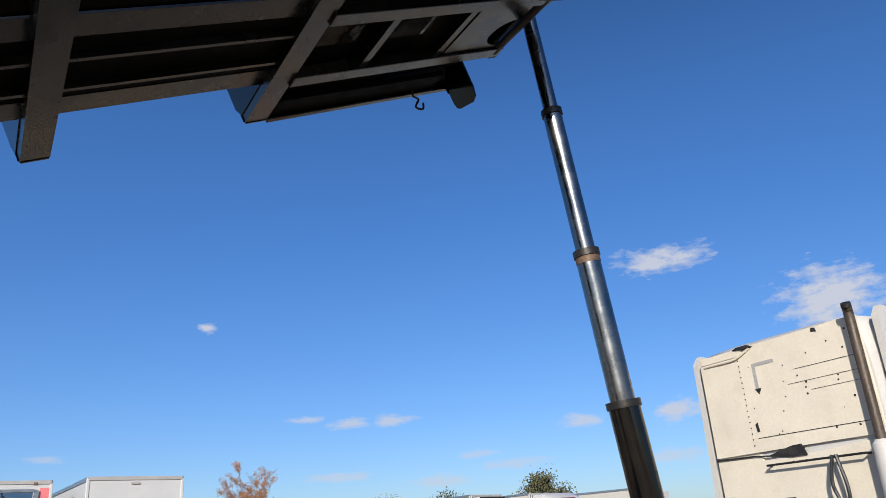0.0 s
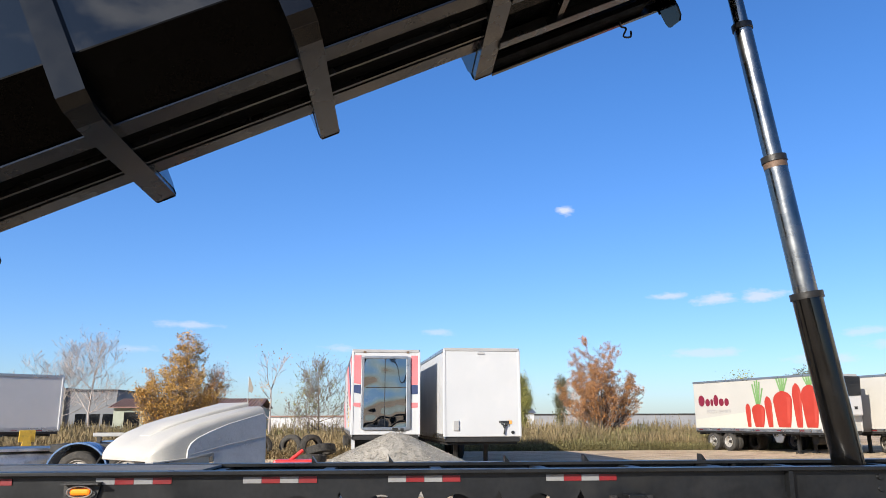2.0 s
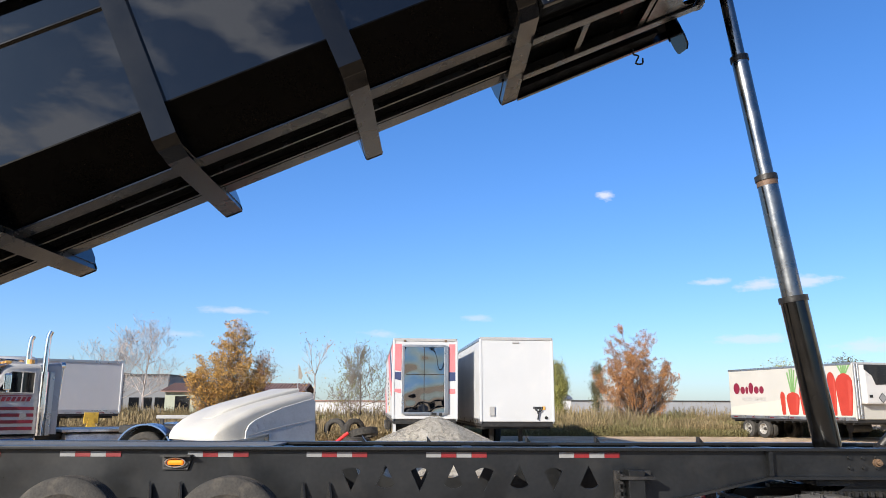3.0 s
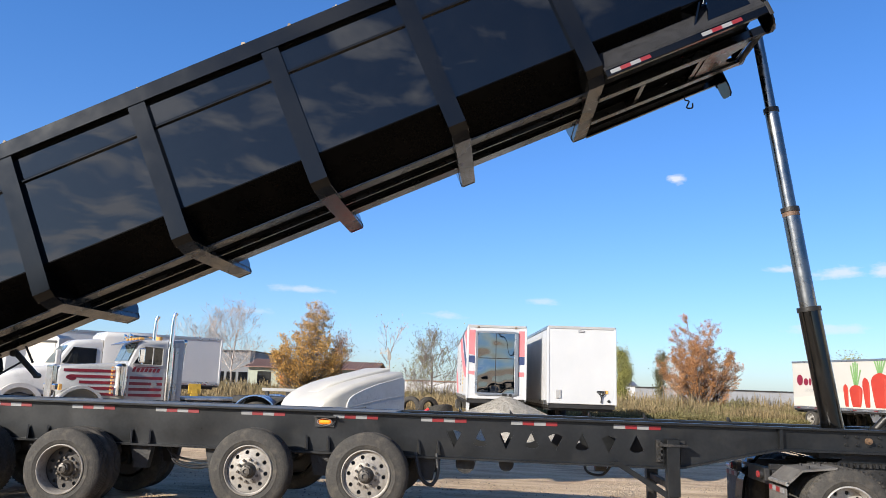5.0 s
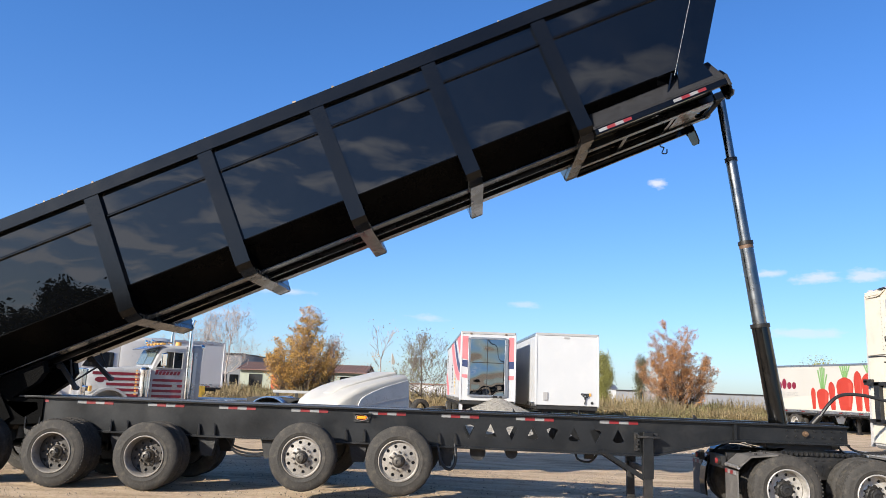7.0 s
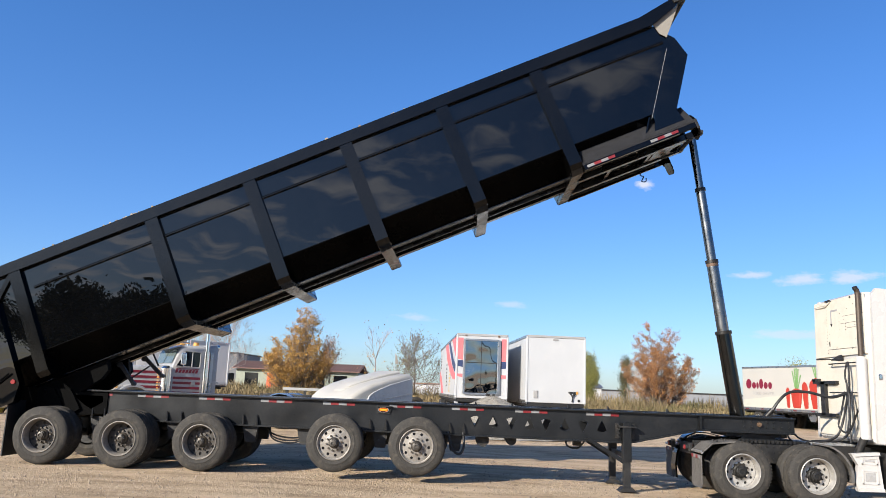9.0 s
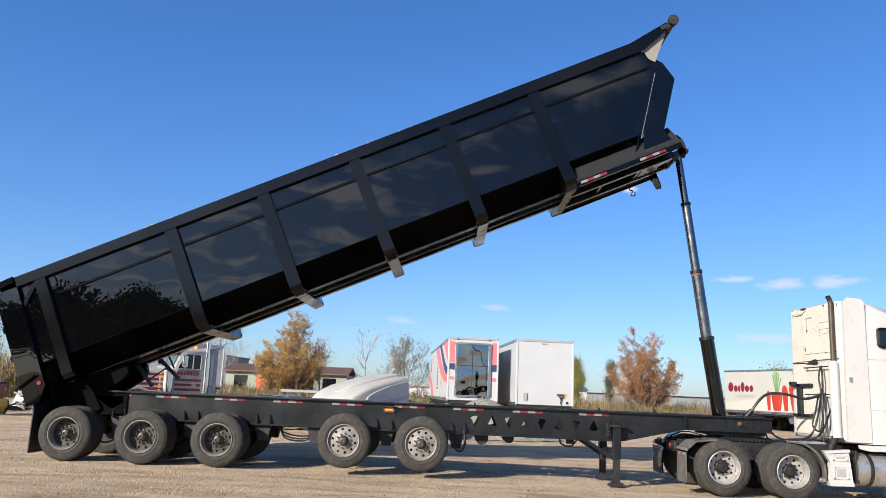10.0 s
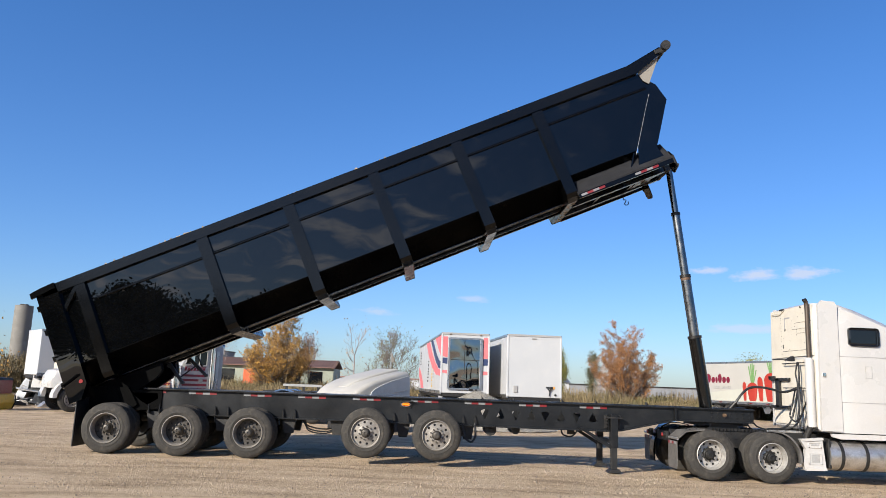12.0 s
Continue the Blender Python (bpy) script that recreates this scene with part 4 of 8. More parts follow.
# cross-bearers under the floor, one below each pair of ribs
for s in RIBS:
    bm = bmesh.new()
    prism(bm, [(-1.21, 0.16), (-1.02, 0.075), (1.215, 0.075), (1.215, 0.26), (-1.21, 0.2)], "x", s - 0.115, s + 0.115)
    cb = part("cross_bearer", bm, M_UNDER, body)
    bm = bmesh.new()
    prism(bm, [(s - 0.125, 0.30), (s + 0.125, 0.30), (s + 0.125, 0.10), (s + 0.105, 0.068), (s - 0.105, 0.068), (s - 0.125, 0.10)], "y", 1.216, 1.232)
    part("end_face", bm, M_BODY, cb)
# black sheets under the floor, coloured as the shade of deeper recesses
bm = bmesh.new()
box(bm, 11.2, 13.5, -0.92, 0.92, 0.19, 0.215)
part("nose_floor", bm, M_SHADEBLACK, body, "flat black sheet with the recess shade in its colour")
bm = bmesh.new()
box(bm, -0.3, 11.0, -0.39, 0.39, 0.172, 0.184)
part("recess_shade_sheet", bm, M_SHADEBLACK, body, "flat black sheet with the recess shade in its colour")
for s in (11.95, 12.86):
    bm = bmesh.new()
    box(bm, s - 0.04, s + 0.04, -0.40, 0.40, 0.085, 0.188)
    part("nose_tie", bm, M_UNDER, body)
# floor plate of the hoist well with a round bite in its front edge
bm = bmesh.new()
bite = [(13.62 - 0.24 * math.sin(radians(a)), 0.10 - 0.24 * math.cos(radians(a))) for a in range(0, 181, 15)]
prism(bm, [(12.92, -0.38), (13.62, -0.38)] + bite + [(13.62, 0.38), (12.92, 0.38)], "z", 0.075, 0.09)
part("well_plate", bm, M_UNDER, body, "grey reflecting well plate with a round cut")
bm = bmesh.new()
box(bm, 13.60, 13.64, -0.40, 0.40, 0.09, 0.32, 0.004)
part("well_end", bm, M_BODY, body)
for y0, y1 in ((-0.58, -0.42), (0.42, 0.58)):
    bm = bmesh.new()
    prism(bm, [(-0.30, 0.15), (1.25, 0.15), (1.22, -0.04), (1.05, -0.15), (0.45, -0.28), (-0.30, -0.28)], "y", y0, y1)
    part("hinge_block", bm, M_SHADEBLACK, body, "black hinge block under the floor")
# prop struts folded under the rear
for s0, s1, y in ((1.27, 1.42, -0.10), (1.62, 1.86, 0.30)):
    bm = bmesh.new()
    prism(bm, [(s0 - 0.035, 0.11), (s0 + 0.045, 0.11), (s1 + 0.03, -0.40), (s1 - 0.03, -0.42)], "y", y - 0.03, y + 0.03)
    tube(bm, (s0, y - 0.05, 0.06), (s0, y + 0.05, 0.06), 0.05, n=12)
    tube(bm, (s1, y - 0.05, -0.40), (s1, y + 0.05, -0.40), 0.04, n=12)
    st = part("prop_strut", bm, M_DARK, body, "black steel prop strut")
    bm = bmesh.new()
    pipe(bm, [(s0 + 0.2, y, 0.10), (s1 - 0.02, y + 0.02, -0.18)], 0.018, 8)
    part("link", bm, M_DARK, st)
bm = bmesh.new()
pipe(bm, [(1.40, -0.10, -0.28), (1.74, 0.30, -0.10)], 0.016, 8)
part("tie_bar", bm, M_DARK, body)
bm = bmesh.new()
tube(bm, (13.72, -0.58, 0.08), (13.72, 0.50, 0.08), 0.045, n=14)
part("hoist_mount", bm, M_DARK, body)
bm = bmesh.new()
pipe(bm, curve_pts([(12.95, 1.12, 0.07), (12.93, 1.12, 0.0), (12.98, 1.12, -0.05), (12.90, 1.12, -0.13), (12.98, 1.12, -0.17), (13.02, 1.12, -0.10)], 20), 0.012)
part("tarp_hook", bm, M_DARK, body)
# tarp roller at the nose
bm = bmesh.new()
tube(bm, (14.48, -1.36, 2.66), (14.48, 1.36, 2.66), 0.075, n=18)
roller = part("tarp_roller", bm, M_DARK, body, smooth=True)
bm = bmesh.new()
tube(bm, (14.48, -1.42, 2.66), (14.48, -1.33, 2.66), 0.11, n=20)
part("end_disc", bm, M_DARK, roller)
bm = bmesh.new()
box(bm, 14.2, 14.5, -1.33, -1.22, 2.56, 2.66, 0.01)
part("bracket", bm, M_DARK, roller)
# tailgate
bm = bmesh.new()
box(bm, -0.64, -0.575, -1.12, 1.12, 0.0, 2.30, 0.006)
gate = part("tailgate", bm, M_BODY, body, "black steel tailgate")
for w in (0.35, 0.95, 1.55, 2.1):
    bm = bmesh.new()
    box(bm, -0.70, -0.64, -1.1, 1.1, w - 0.06, w + 0.06, 0.006)
    part("stiffener", bm, M_RIB, gate)
bm = bmesh.new()
tube(bm, (-0.58, -1.34, 2.38), (-0.58, 1.34, 2.38), 0.045, n=12)
part("gate_rod", bm, M_DARK, body)
for side in (-1, 1):
    bm = bmesh.new()
    prism(bm, [(-0.66, 2.30), (-0.12, 2.36), (-0.12, 2.48), (-0.40, 2.46), (-0.66, 2.42)], "y", side * 1.31 - 0.03, side * 1.31 + 0.03)
    part("gate_hinge", bm, M_DIMBLACK, body)
    bm = bmesh.new()
    tube(bm, (-0.58, side * 1.36, 0.30), (-0.20, side * 1.36, 0.42), 0.022, n=8)
    part("gate_latch", bm, M_SHADEBLACK, body)
bm = bmesh.new()
tube(bm, (-0.19, -1.30, 0.26), (-0.19, -1.325, 0.26), 0.042, n=18)
part("side_lamp", bm, M_REDLENS, body, "round red side lamp", True)
for right in (11.86, 13.18):
    tape_row(body, right, -1.279, 0.117, w=0.145)
# weld seam along the front panel edge
bm = bmesh.new()
rnd = random.Random(3)
pipe(bm, [(12.842 + 0.859 * k / 60 + rnd.uniform(-0.003, 0.003), -1.199, 0.55 + 1.21 * k / 60) for k in range(61)], 0.0045, 6)
part("weld_seam", bm, M_WELD, body, "pale bare weld seam")
# dried dirt crumbs left along the top rail
bm = bmesh.new()
for k in range(90):
    s_ = rnd.choice((rnd.uniform(0.9, 3.6), rnd.uniform(2.0, 3.0), rnd.uniform(4.0, 11.0)))
    r = rnd.uniform(0.008, 0.03)
    y = rnd.uniform(-1.29, -1.20)
    w = 2.46 + 0.0058 * (s_ + 0.42)
    prism(bm, [(s_ - r, w - 0.004), (s_ + r, w - 0.004), (s_ + r * 0.6, w + r * 0.8), (s_ - r * 0.3, w + r)], "y", y - r * 0.7, y + r * 0.7)
tagged(part("dried_dirt", bm, M_STONES, body, "pale dried dirt crumbs"), "pale dried dirt crumbs on the rail", kind="stuff")


# ---- telescopic hoist ----
hoist = part("hoist_cylinder", tube(bmesh.new(), (13.19, 0, 0.95), (12.90, 0, 2.97), 0.145, n=28), M_GLOSS, trailer, "black telescopic hoist with bright extended stages", True)
def along(z):
    return Vector((12.90, 0, 2.97)) + (Vector((12.345, 0, 7.1)) - Vector((12.90, 0, 2.97))) * ((z - 2.97) / (7.1 - 2.97))
for z0, z1, r, mt in ((2.95, 4.40, 0.115, M_CHROME), (4.38, 5.90, 0.095, M_CHROME), (5.88, 7.05, 0.076, M_CHROME)):
    part("stage", tube(bmesh.new(), along(z0), along(z1), r, n=28), mt, hoist, "polished steel stage", True)
for z, r in ((2.97, 0.16), (4.40, 0.128), (5.90, 0.108)):
    part("collar", tube(bmesh.new(), along(z - 0.035), along(z + 0.03), r, n=28), M_COLLAR, hoist, "dark collar ring", True)
part("seal_ring", tube(bmesh.new(), along(4.30), along(4.37), 0.118, n=28), M_RUSTRING, hoist, "rust-tinted seal ring", True)
bm = bmesh.new()
box(bm, 13.0, 13.38, -0.24, 0.24, 0.82, 1.05, 0.01)
part("cradle", bm, M_DARK, hoist)


# ---- white sleeper tractor ----
tractor = thing("semi_tractor", "white sleeper truck tractor coupled under the trailer nose", "truck")
for i, (x, z) in enumerate(((12.771, 0.41), (14.083, 0.385))):
    duals(tractor, x, z, RIM_DRIVE, HUB_DRIVE, 33 + 50 * i)
    bm = bmesh.new()
    tube(bm, (x, -1.0, z), (x, 1.0, z), 0.09, n=14)
    lathe(bm, [(-0.2, 0.05), (-0.12, 0.22), (0.12, 0.22), (0.2, 0.05)], 16)
    for v in bm.verts:
        if abs(v.co.x) < 0.3 and abs(v.co.y) < 0.25:
            v.co += Vector((x, 0, z))
    part("axle", bm, M_DARK, tractor, smooth=True)
wheel(tractor, 19.0, -1.22, 0.36, -1, RIM_OUT, HUB_OUT, 12)
wheel(tractor, 19.0, 1.22, 0.36, 1, RIM_OUT, HUB_OUT, 12)
for side in (-1, 1):
    bm = bmesh.new()
    box(bm, 12.12, 19.6, side * 0.43 - 0.04, side * 0.43 + 0.04, 0.62, 0.88, 0.005)
    part("chassis_rail", bm, M_DARK, tractor)
    # quarter fender over the rear drive wheel: flat top, sloping tail, bar, reflector, hanging flap
    y0, y1 = (-1.22, -0.60) if side < 0 else (0.60, 1.22)
    if side < 0:
        bm = bmesh.new()
        prism(bm, [(12.05, 0.72), (12.24, 0.885), (12.66, 0.93), (12.66, 0.905), (12.25, 0.86), (12.08, 0.71)], "y", y0, y1)
        prism(bm, [(12.10, 0.72), (12.25, 0.86), (12.60, 0.90), (12.50, 0.84), (12.32, 0.70)], "y", y1 - 0.03, y1)
        qf = part("quarter_fender", bm, M_DUSTGREY, tractor, "scuffed grey plate fender")
        for bx, by in ((12.40, -0.75), (12.55, -0.95), (12.36, -1.1), (12.58, -0.7)):
            bm = bmesh.new()
            tube(bm, (bx, by, 0.86 + 0.107 * (bx - 12.24)), (bx, by, 0.915 + 0.107 * (bx - 12.24)), 0.02, n=8)
            part("bolt", bm, M_DARK, qf)
    else:
        bm = bmesh.new()
        arc = [(12.88, 0.95), (12.60, 1.01), (12.40, 1.00), (12.22, 0.92), (12.10, 0.78), (12.03, 0.58), (12.00, 0.36), (12.02, 0.12)]
        prism(bm, arc + [(x + 0.035, z - 0.02) for x, z in arc[::-1]], "y", 0.36, 0.66)
        qf = part("quarter_fender", bm, M_GLOSS, tractor, "black curved plastic fender")
    bm = bmesh.new()
    tube(bm, (12.06, y0, 0.715), (12.06, y1, 0.715), 0.026, n=10)
    part("guard_bar", bm, M_TANK, qf, "bright steel bar")
    bm = bmesh.new()
    prism(bm, [(y0 + 0.03, 0.66), (y1 - 0.03, 0.66), (y1 - 0.02, 0.16), (y1 - 0.05, 0.09), (y0 + 0.06, 0.09), (y0 + 0.02, 0.16)], "x", 12.045, 12.065)
    fl = part("splash_guard", bm, M_DUSTGREY, tractor, "scuffed grey rubber splash guard")
    for k in range(4):
        bm = bmesh.new()
        ya = y0 + 0.06 + 0.125 * k
        box(bm, 12.030, 12.044, ya, ya + 0.12, 0.60, 0.655)
        part("reflector", bm, M_TAPER if k % 2 else M_TAPEW, fl)
    bm = bmesh.new()
    tube(bm, (11.99, side * 0.57, 0.76), (11.92, side * 0.57, 0.76), 0.043, n=18)
    part("tail_lamp", bm, M_REDLENS, tractor, "round red tail lamp", True)
    bm = bmesh.new()
    tube(bm, (11.99, side * 0.57, 0.76), (11.94, side * 0.57, 0.76), 0.054, n=18)
    box(bm, 11.99, 12.06, side * 0.57 - 0.07, side * 0.57 + 0.07, 0.68, 0.84, 0.01)
    part("lamp_bracket", bm, M_DARK, tractor)
    # full fender strip over the second axle, worn
    bm = bmesh.new()
    arc = [(14.083 + 0.64 * math.cos(radians(a)), 0.385 + 0.58 * math.sin(radians(a))) for a in range(-10, 71, 10)]
    arc2 = [(14.083 + 0.60 * math.cos(radians(a)), 0.385 + 0.55 * math.sin(radians(a))) for a in range(70, -11, -10)]
    prism(bm, arc + arc2, "y", side * 0.9 - 0.33, side * 0.9 + 0.33)
    part("front_fender", bm, M_DUSTGREY, tractor)
bm = bmesh.new()
box(bm, 12.10, 12.20, -0.60, 0.60, 0.62, 0.82, 0.005)
part("rear_crossmember", bm, M_DARK, tractor)
# fifth wheel
bm = bmesh.new()
prism(bm, [(12.75, -0.46), (13.05, -0.52), (13.75, -0.52), (13.95, -0.30), (13.95, 0.30), (13.75, 0.52), (13.05, 0.52), (12.75, 0.46)], "z", 0.985, 1.05)
for side in (-1, 1):
    prism(bm, [(13.0, 0.86), (13.8, 0.86), (13.6, 0.99), (13.2, 0.99)], "y", side * 0.40 - 0.05, side * 0.40 + 0.05)
part("fifth_wheel", bm, M_DARK, tractor)
for side in (-1, 1):
    bm = bmesh.new()
    box(bm, 12.62, 14.30, side * 0.43 - 0.06, side * 0.43 + 0.06, 0.885, 0.925, 0.004)
    for k in range(20):
        box(bm, 12.70 + 0.08 * k, 12.735 + 0.08 * k, side * 0.50 - 0.03, side * 0.50 + 0.03, 0.88, 0.935)
    part("slide_rack", bm, M_DARK, tractor, "toothed fifth-wheel slide rack")
    bm = bmesh.new()
    prism(bm, [(12.95, 0.92), (13.75, 0.92), (13.62, 1.0), (13.08, 1.0)], "y", side * 0.30 - 0.16, side * 0.30 + 0.16)
    part("fifth_wheel_saddle", bm, M_FRAME, tractor)
    bm = bmesh.new()
    box(bm, 12.95, 13.95, side * 0.50 - 0.015, side * 0.50 + 0.015, 0.52, 0.86, 0.004)
    for k in range(8):
        for z in (0.60, 0.72, 0.82):
            tube(bm, (13.0 + 0.12 * k, side * 0.515, z), (13.0 + 0.12 * k, side * 0.535, z), 0.014, n=6)
    part("suspension_plate", bm, M_DARK, tractor, "bolted dark suspension plate")
# catwalk plate behind the sleeper
bm = bmesh.new()
box(bm, 14.3, 15.15, -0.45, 0.45, 0.885, 0.92, 0.004)
for k in range(10):
    box(bm, 14.33 + 0.08 * k, 14.36 + 0.08 * k, -0.44, 0.44, 0.92, 0.93)
part("catwalk", bm, M_TANK, tractor)


def sleeper():
    """Sleeper and cab shell, rounded along the roof."""
    rows = []
    for x, top, half, bot in ((15.20, 3.74, 1.02, 1.02), (15.26, 3.79, 1.06, 0.96), (15.6, 3.79, 1.12, 0.95), (15.72, 3.78, 1.16, 0.95), (16.1, 3.66, 1.16, 0.95), (16.75, 3.40, 1.15, 0.95), (17.2, 3.16, 1.12, 0.95), (17.6, 2.90, 1.08, 0.95), (18.2, 2.05, 1.0, 0.95)):
        sec = []
        for y, z in ((-half, bot), (-half, 1.6), (-half, 2.56), (-half * 0.99, top - 0.42), (-half * 0.955, top - 0.14), (-half * 0.85, top - 0.03), (-half * 0.5, top), (half * 0.5, top), (half * 0.85, top - 0.03), (half * 0.955, top - 0.14), (half * 0.99, top - 0.42), (half, 2.56), (half, 1.6), (half, bot)):
            sec.append((x, y, min(z, top - 0.01) if z > bot else z))
        rows.append(sec)
    bm = bmesh.new()
    vs = [[bm.verts.new(p) for p in r] for r in rows]
    n = len(vs[0])
    for a, b in zip(vs, vs[1:]):
        for i in range(n):
            j = (i + 1) % n
            bm.faces.new((a[i], a[j], b[j], b[i]))
    bm.faces.new(vs[0])
    bm.faces.new(vs[-1])
    bmesh.ops.recalc_face_normals(bm, faces=bm.faces)
    return bm


cab = part("sleeper_cab", sleeper(), M_WHITE, tractor, "white fibreglass sleeper cab", True)
# rear wall skin: chalky panels with seams, rivets, an arrow-shaped tape patch
bm = bmesh.new()
prism(bm, [(-1.0, 2.60), (-0.45, 2.60), (1.0, 2.585), (1.0, 3.68), (0.96, 3.72), (-0.98, 3.74)], "x", 15.165, 15.198)
up = part("upper_back_panel", bm, M_CREAM, cab, "chalky cream back panel with rivets and dark chips")
bm = bmesh.new()
prism(bm, [(-1.0, 1.06), (0.99, 1.06), (1.0, 2.57), (0.42, 2.57), (0.40, 2.50), (-0.3, 2.52), (-1.0, 2.57)], "x", 15.17, 15.198)
lp = part("lower_back_panel", bm, M_CREAM, cab, "cream lower back panel")
bm = bmesh.new()
box(bm, 15.155, 15.168, 0.40, 0.98, 3.64, 3.72, 0.004)
part("roof_lip", bm, M_CREAM, up)
rnd = random.Random(11)
for k in range(16):
    z = 2.66 + k * 0.062
    bm = bmesh.new()
    box(bm, 15.160, 15.167, 0.46, 0.472, z, z + 0.012)
    part("rivet", bm, M_DARK, up)
for k in range(24):
    y, z = rnd.uniform(-0.9, 0.4), rnd.uniform(2.65, 3.65)
    r = rnd.uniform(0.004, 0.010)
    bm = bmesh.new()
    box(bm, 15.160, 15.167, y - r, y + r, z - r, z + r)
    part("paint_chip", bm, M_DARK, up)
for y0, y1, z0, z1 in ((-0.98, -0.2, 3.36, 3.365), (-0.98, -0.35, 3.12, 3.124), (-0.98, 0.40, 2.73, 2.737), (-0.98, -0.1, 3.22, 3.224)):
    bm = bmesh.new()
    box(bm, 15.161, 15.167, y0, y1, z0, z1)
    part("seam", bm, M_DARK, up)
bm = bmesh.new()
box(bm, 15.160, 15.167, 0.02, 0.30, 3.49, 3.525)
box(bm, 15.160, 15.167, 0.26, 0.30, 3.25, 3.49)
part("tape_patch", bm, M_GREYPRINT, up, "grey tape residue")
for k, pts in enumerate(([(0.23, 3.25), (0.31, 3.25), (0.27, 3.19)], [(0.36, 2.80), (0.39, 2.80), (0.40, 2.88), (0.37, 2.90)], [(-0.55, 3.68), (-0.49, 3.69), (-0.50, 3.73), (-0.54, 3.72)])):
    bm = bmesh.new()
    prism(bm, pts, "x", 15.158, 15.167)
    part("chip", bm, M_DARK, up)
# dark open gap between the panels, with a torn edge
bm = bmesh.new()
prism(bm, [(1.0, 2.57), (0.5, 2.565), (0.30, 2.545), (0.02, 2.61), (-0.10, 2.615), (-0.14, 2.50), (0.02, 2.50), (0.30, 2.53), (0.5, 2.55), (1.0, 2.555)], "x", 15.152, 15.171)
part("panel_gap", bm, M_DARK, cab, "dark torn gap between the panels")
bm = bmesh.new()
pipe(bm, curve_pts([(15.160, 0.94, 3.62), (15.150, 0.55, 3.615), (15.150, 0.42, 3.64), (15.155, 0.28, 3.70)], 12), 0.014, 6)
part("roof_lip_edge", bm, M_CREAM, up)
bm = bmesh.new()
prism(bm, [(0.36, 3.70), (0.50, 3.72), (0.44, 3.74), (0.30, 3.74), (0.24, 3.71)], "x", 15.14, 15.166)
part("torn_corner", bm, M_DARK, up, "torn dark roof corner")
bm = bmesh.new()
for y0, y1, z0, z1 in ((0.10, 0.98, 2.045, 2.11), (0.15, 0.98, 1.40, 1.47), (0.58, 0.76, 1.42, 2.10), (0.86, 1.12, 2.10, 2.16), (0.98, 1.10, 2.06, 2.14)):
    box(bm, 15.10, 15.168, y0, y1, z0, z1, 0.004)
part("bracket", bm, M_DARK, cab, "black steel deck bracket")
bm = bmesh.new()
for z in (1.88, 2.44):
    pipe(bm, [(15.165, 0.30, z), (15.08, 0.30, z), (15.08, -0.80, z), (15.165, -0.80, z)], 0.012, 6)
part("grab_rail", bm, M_DARK, cab)
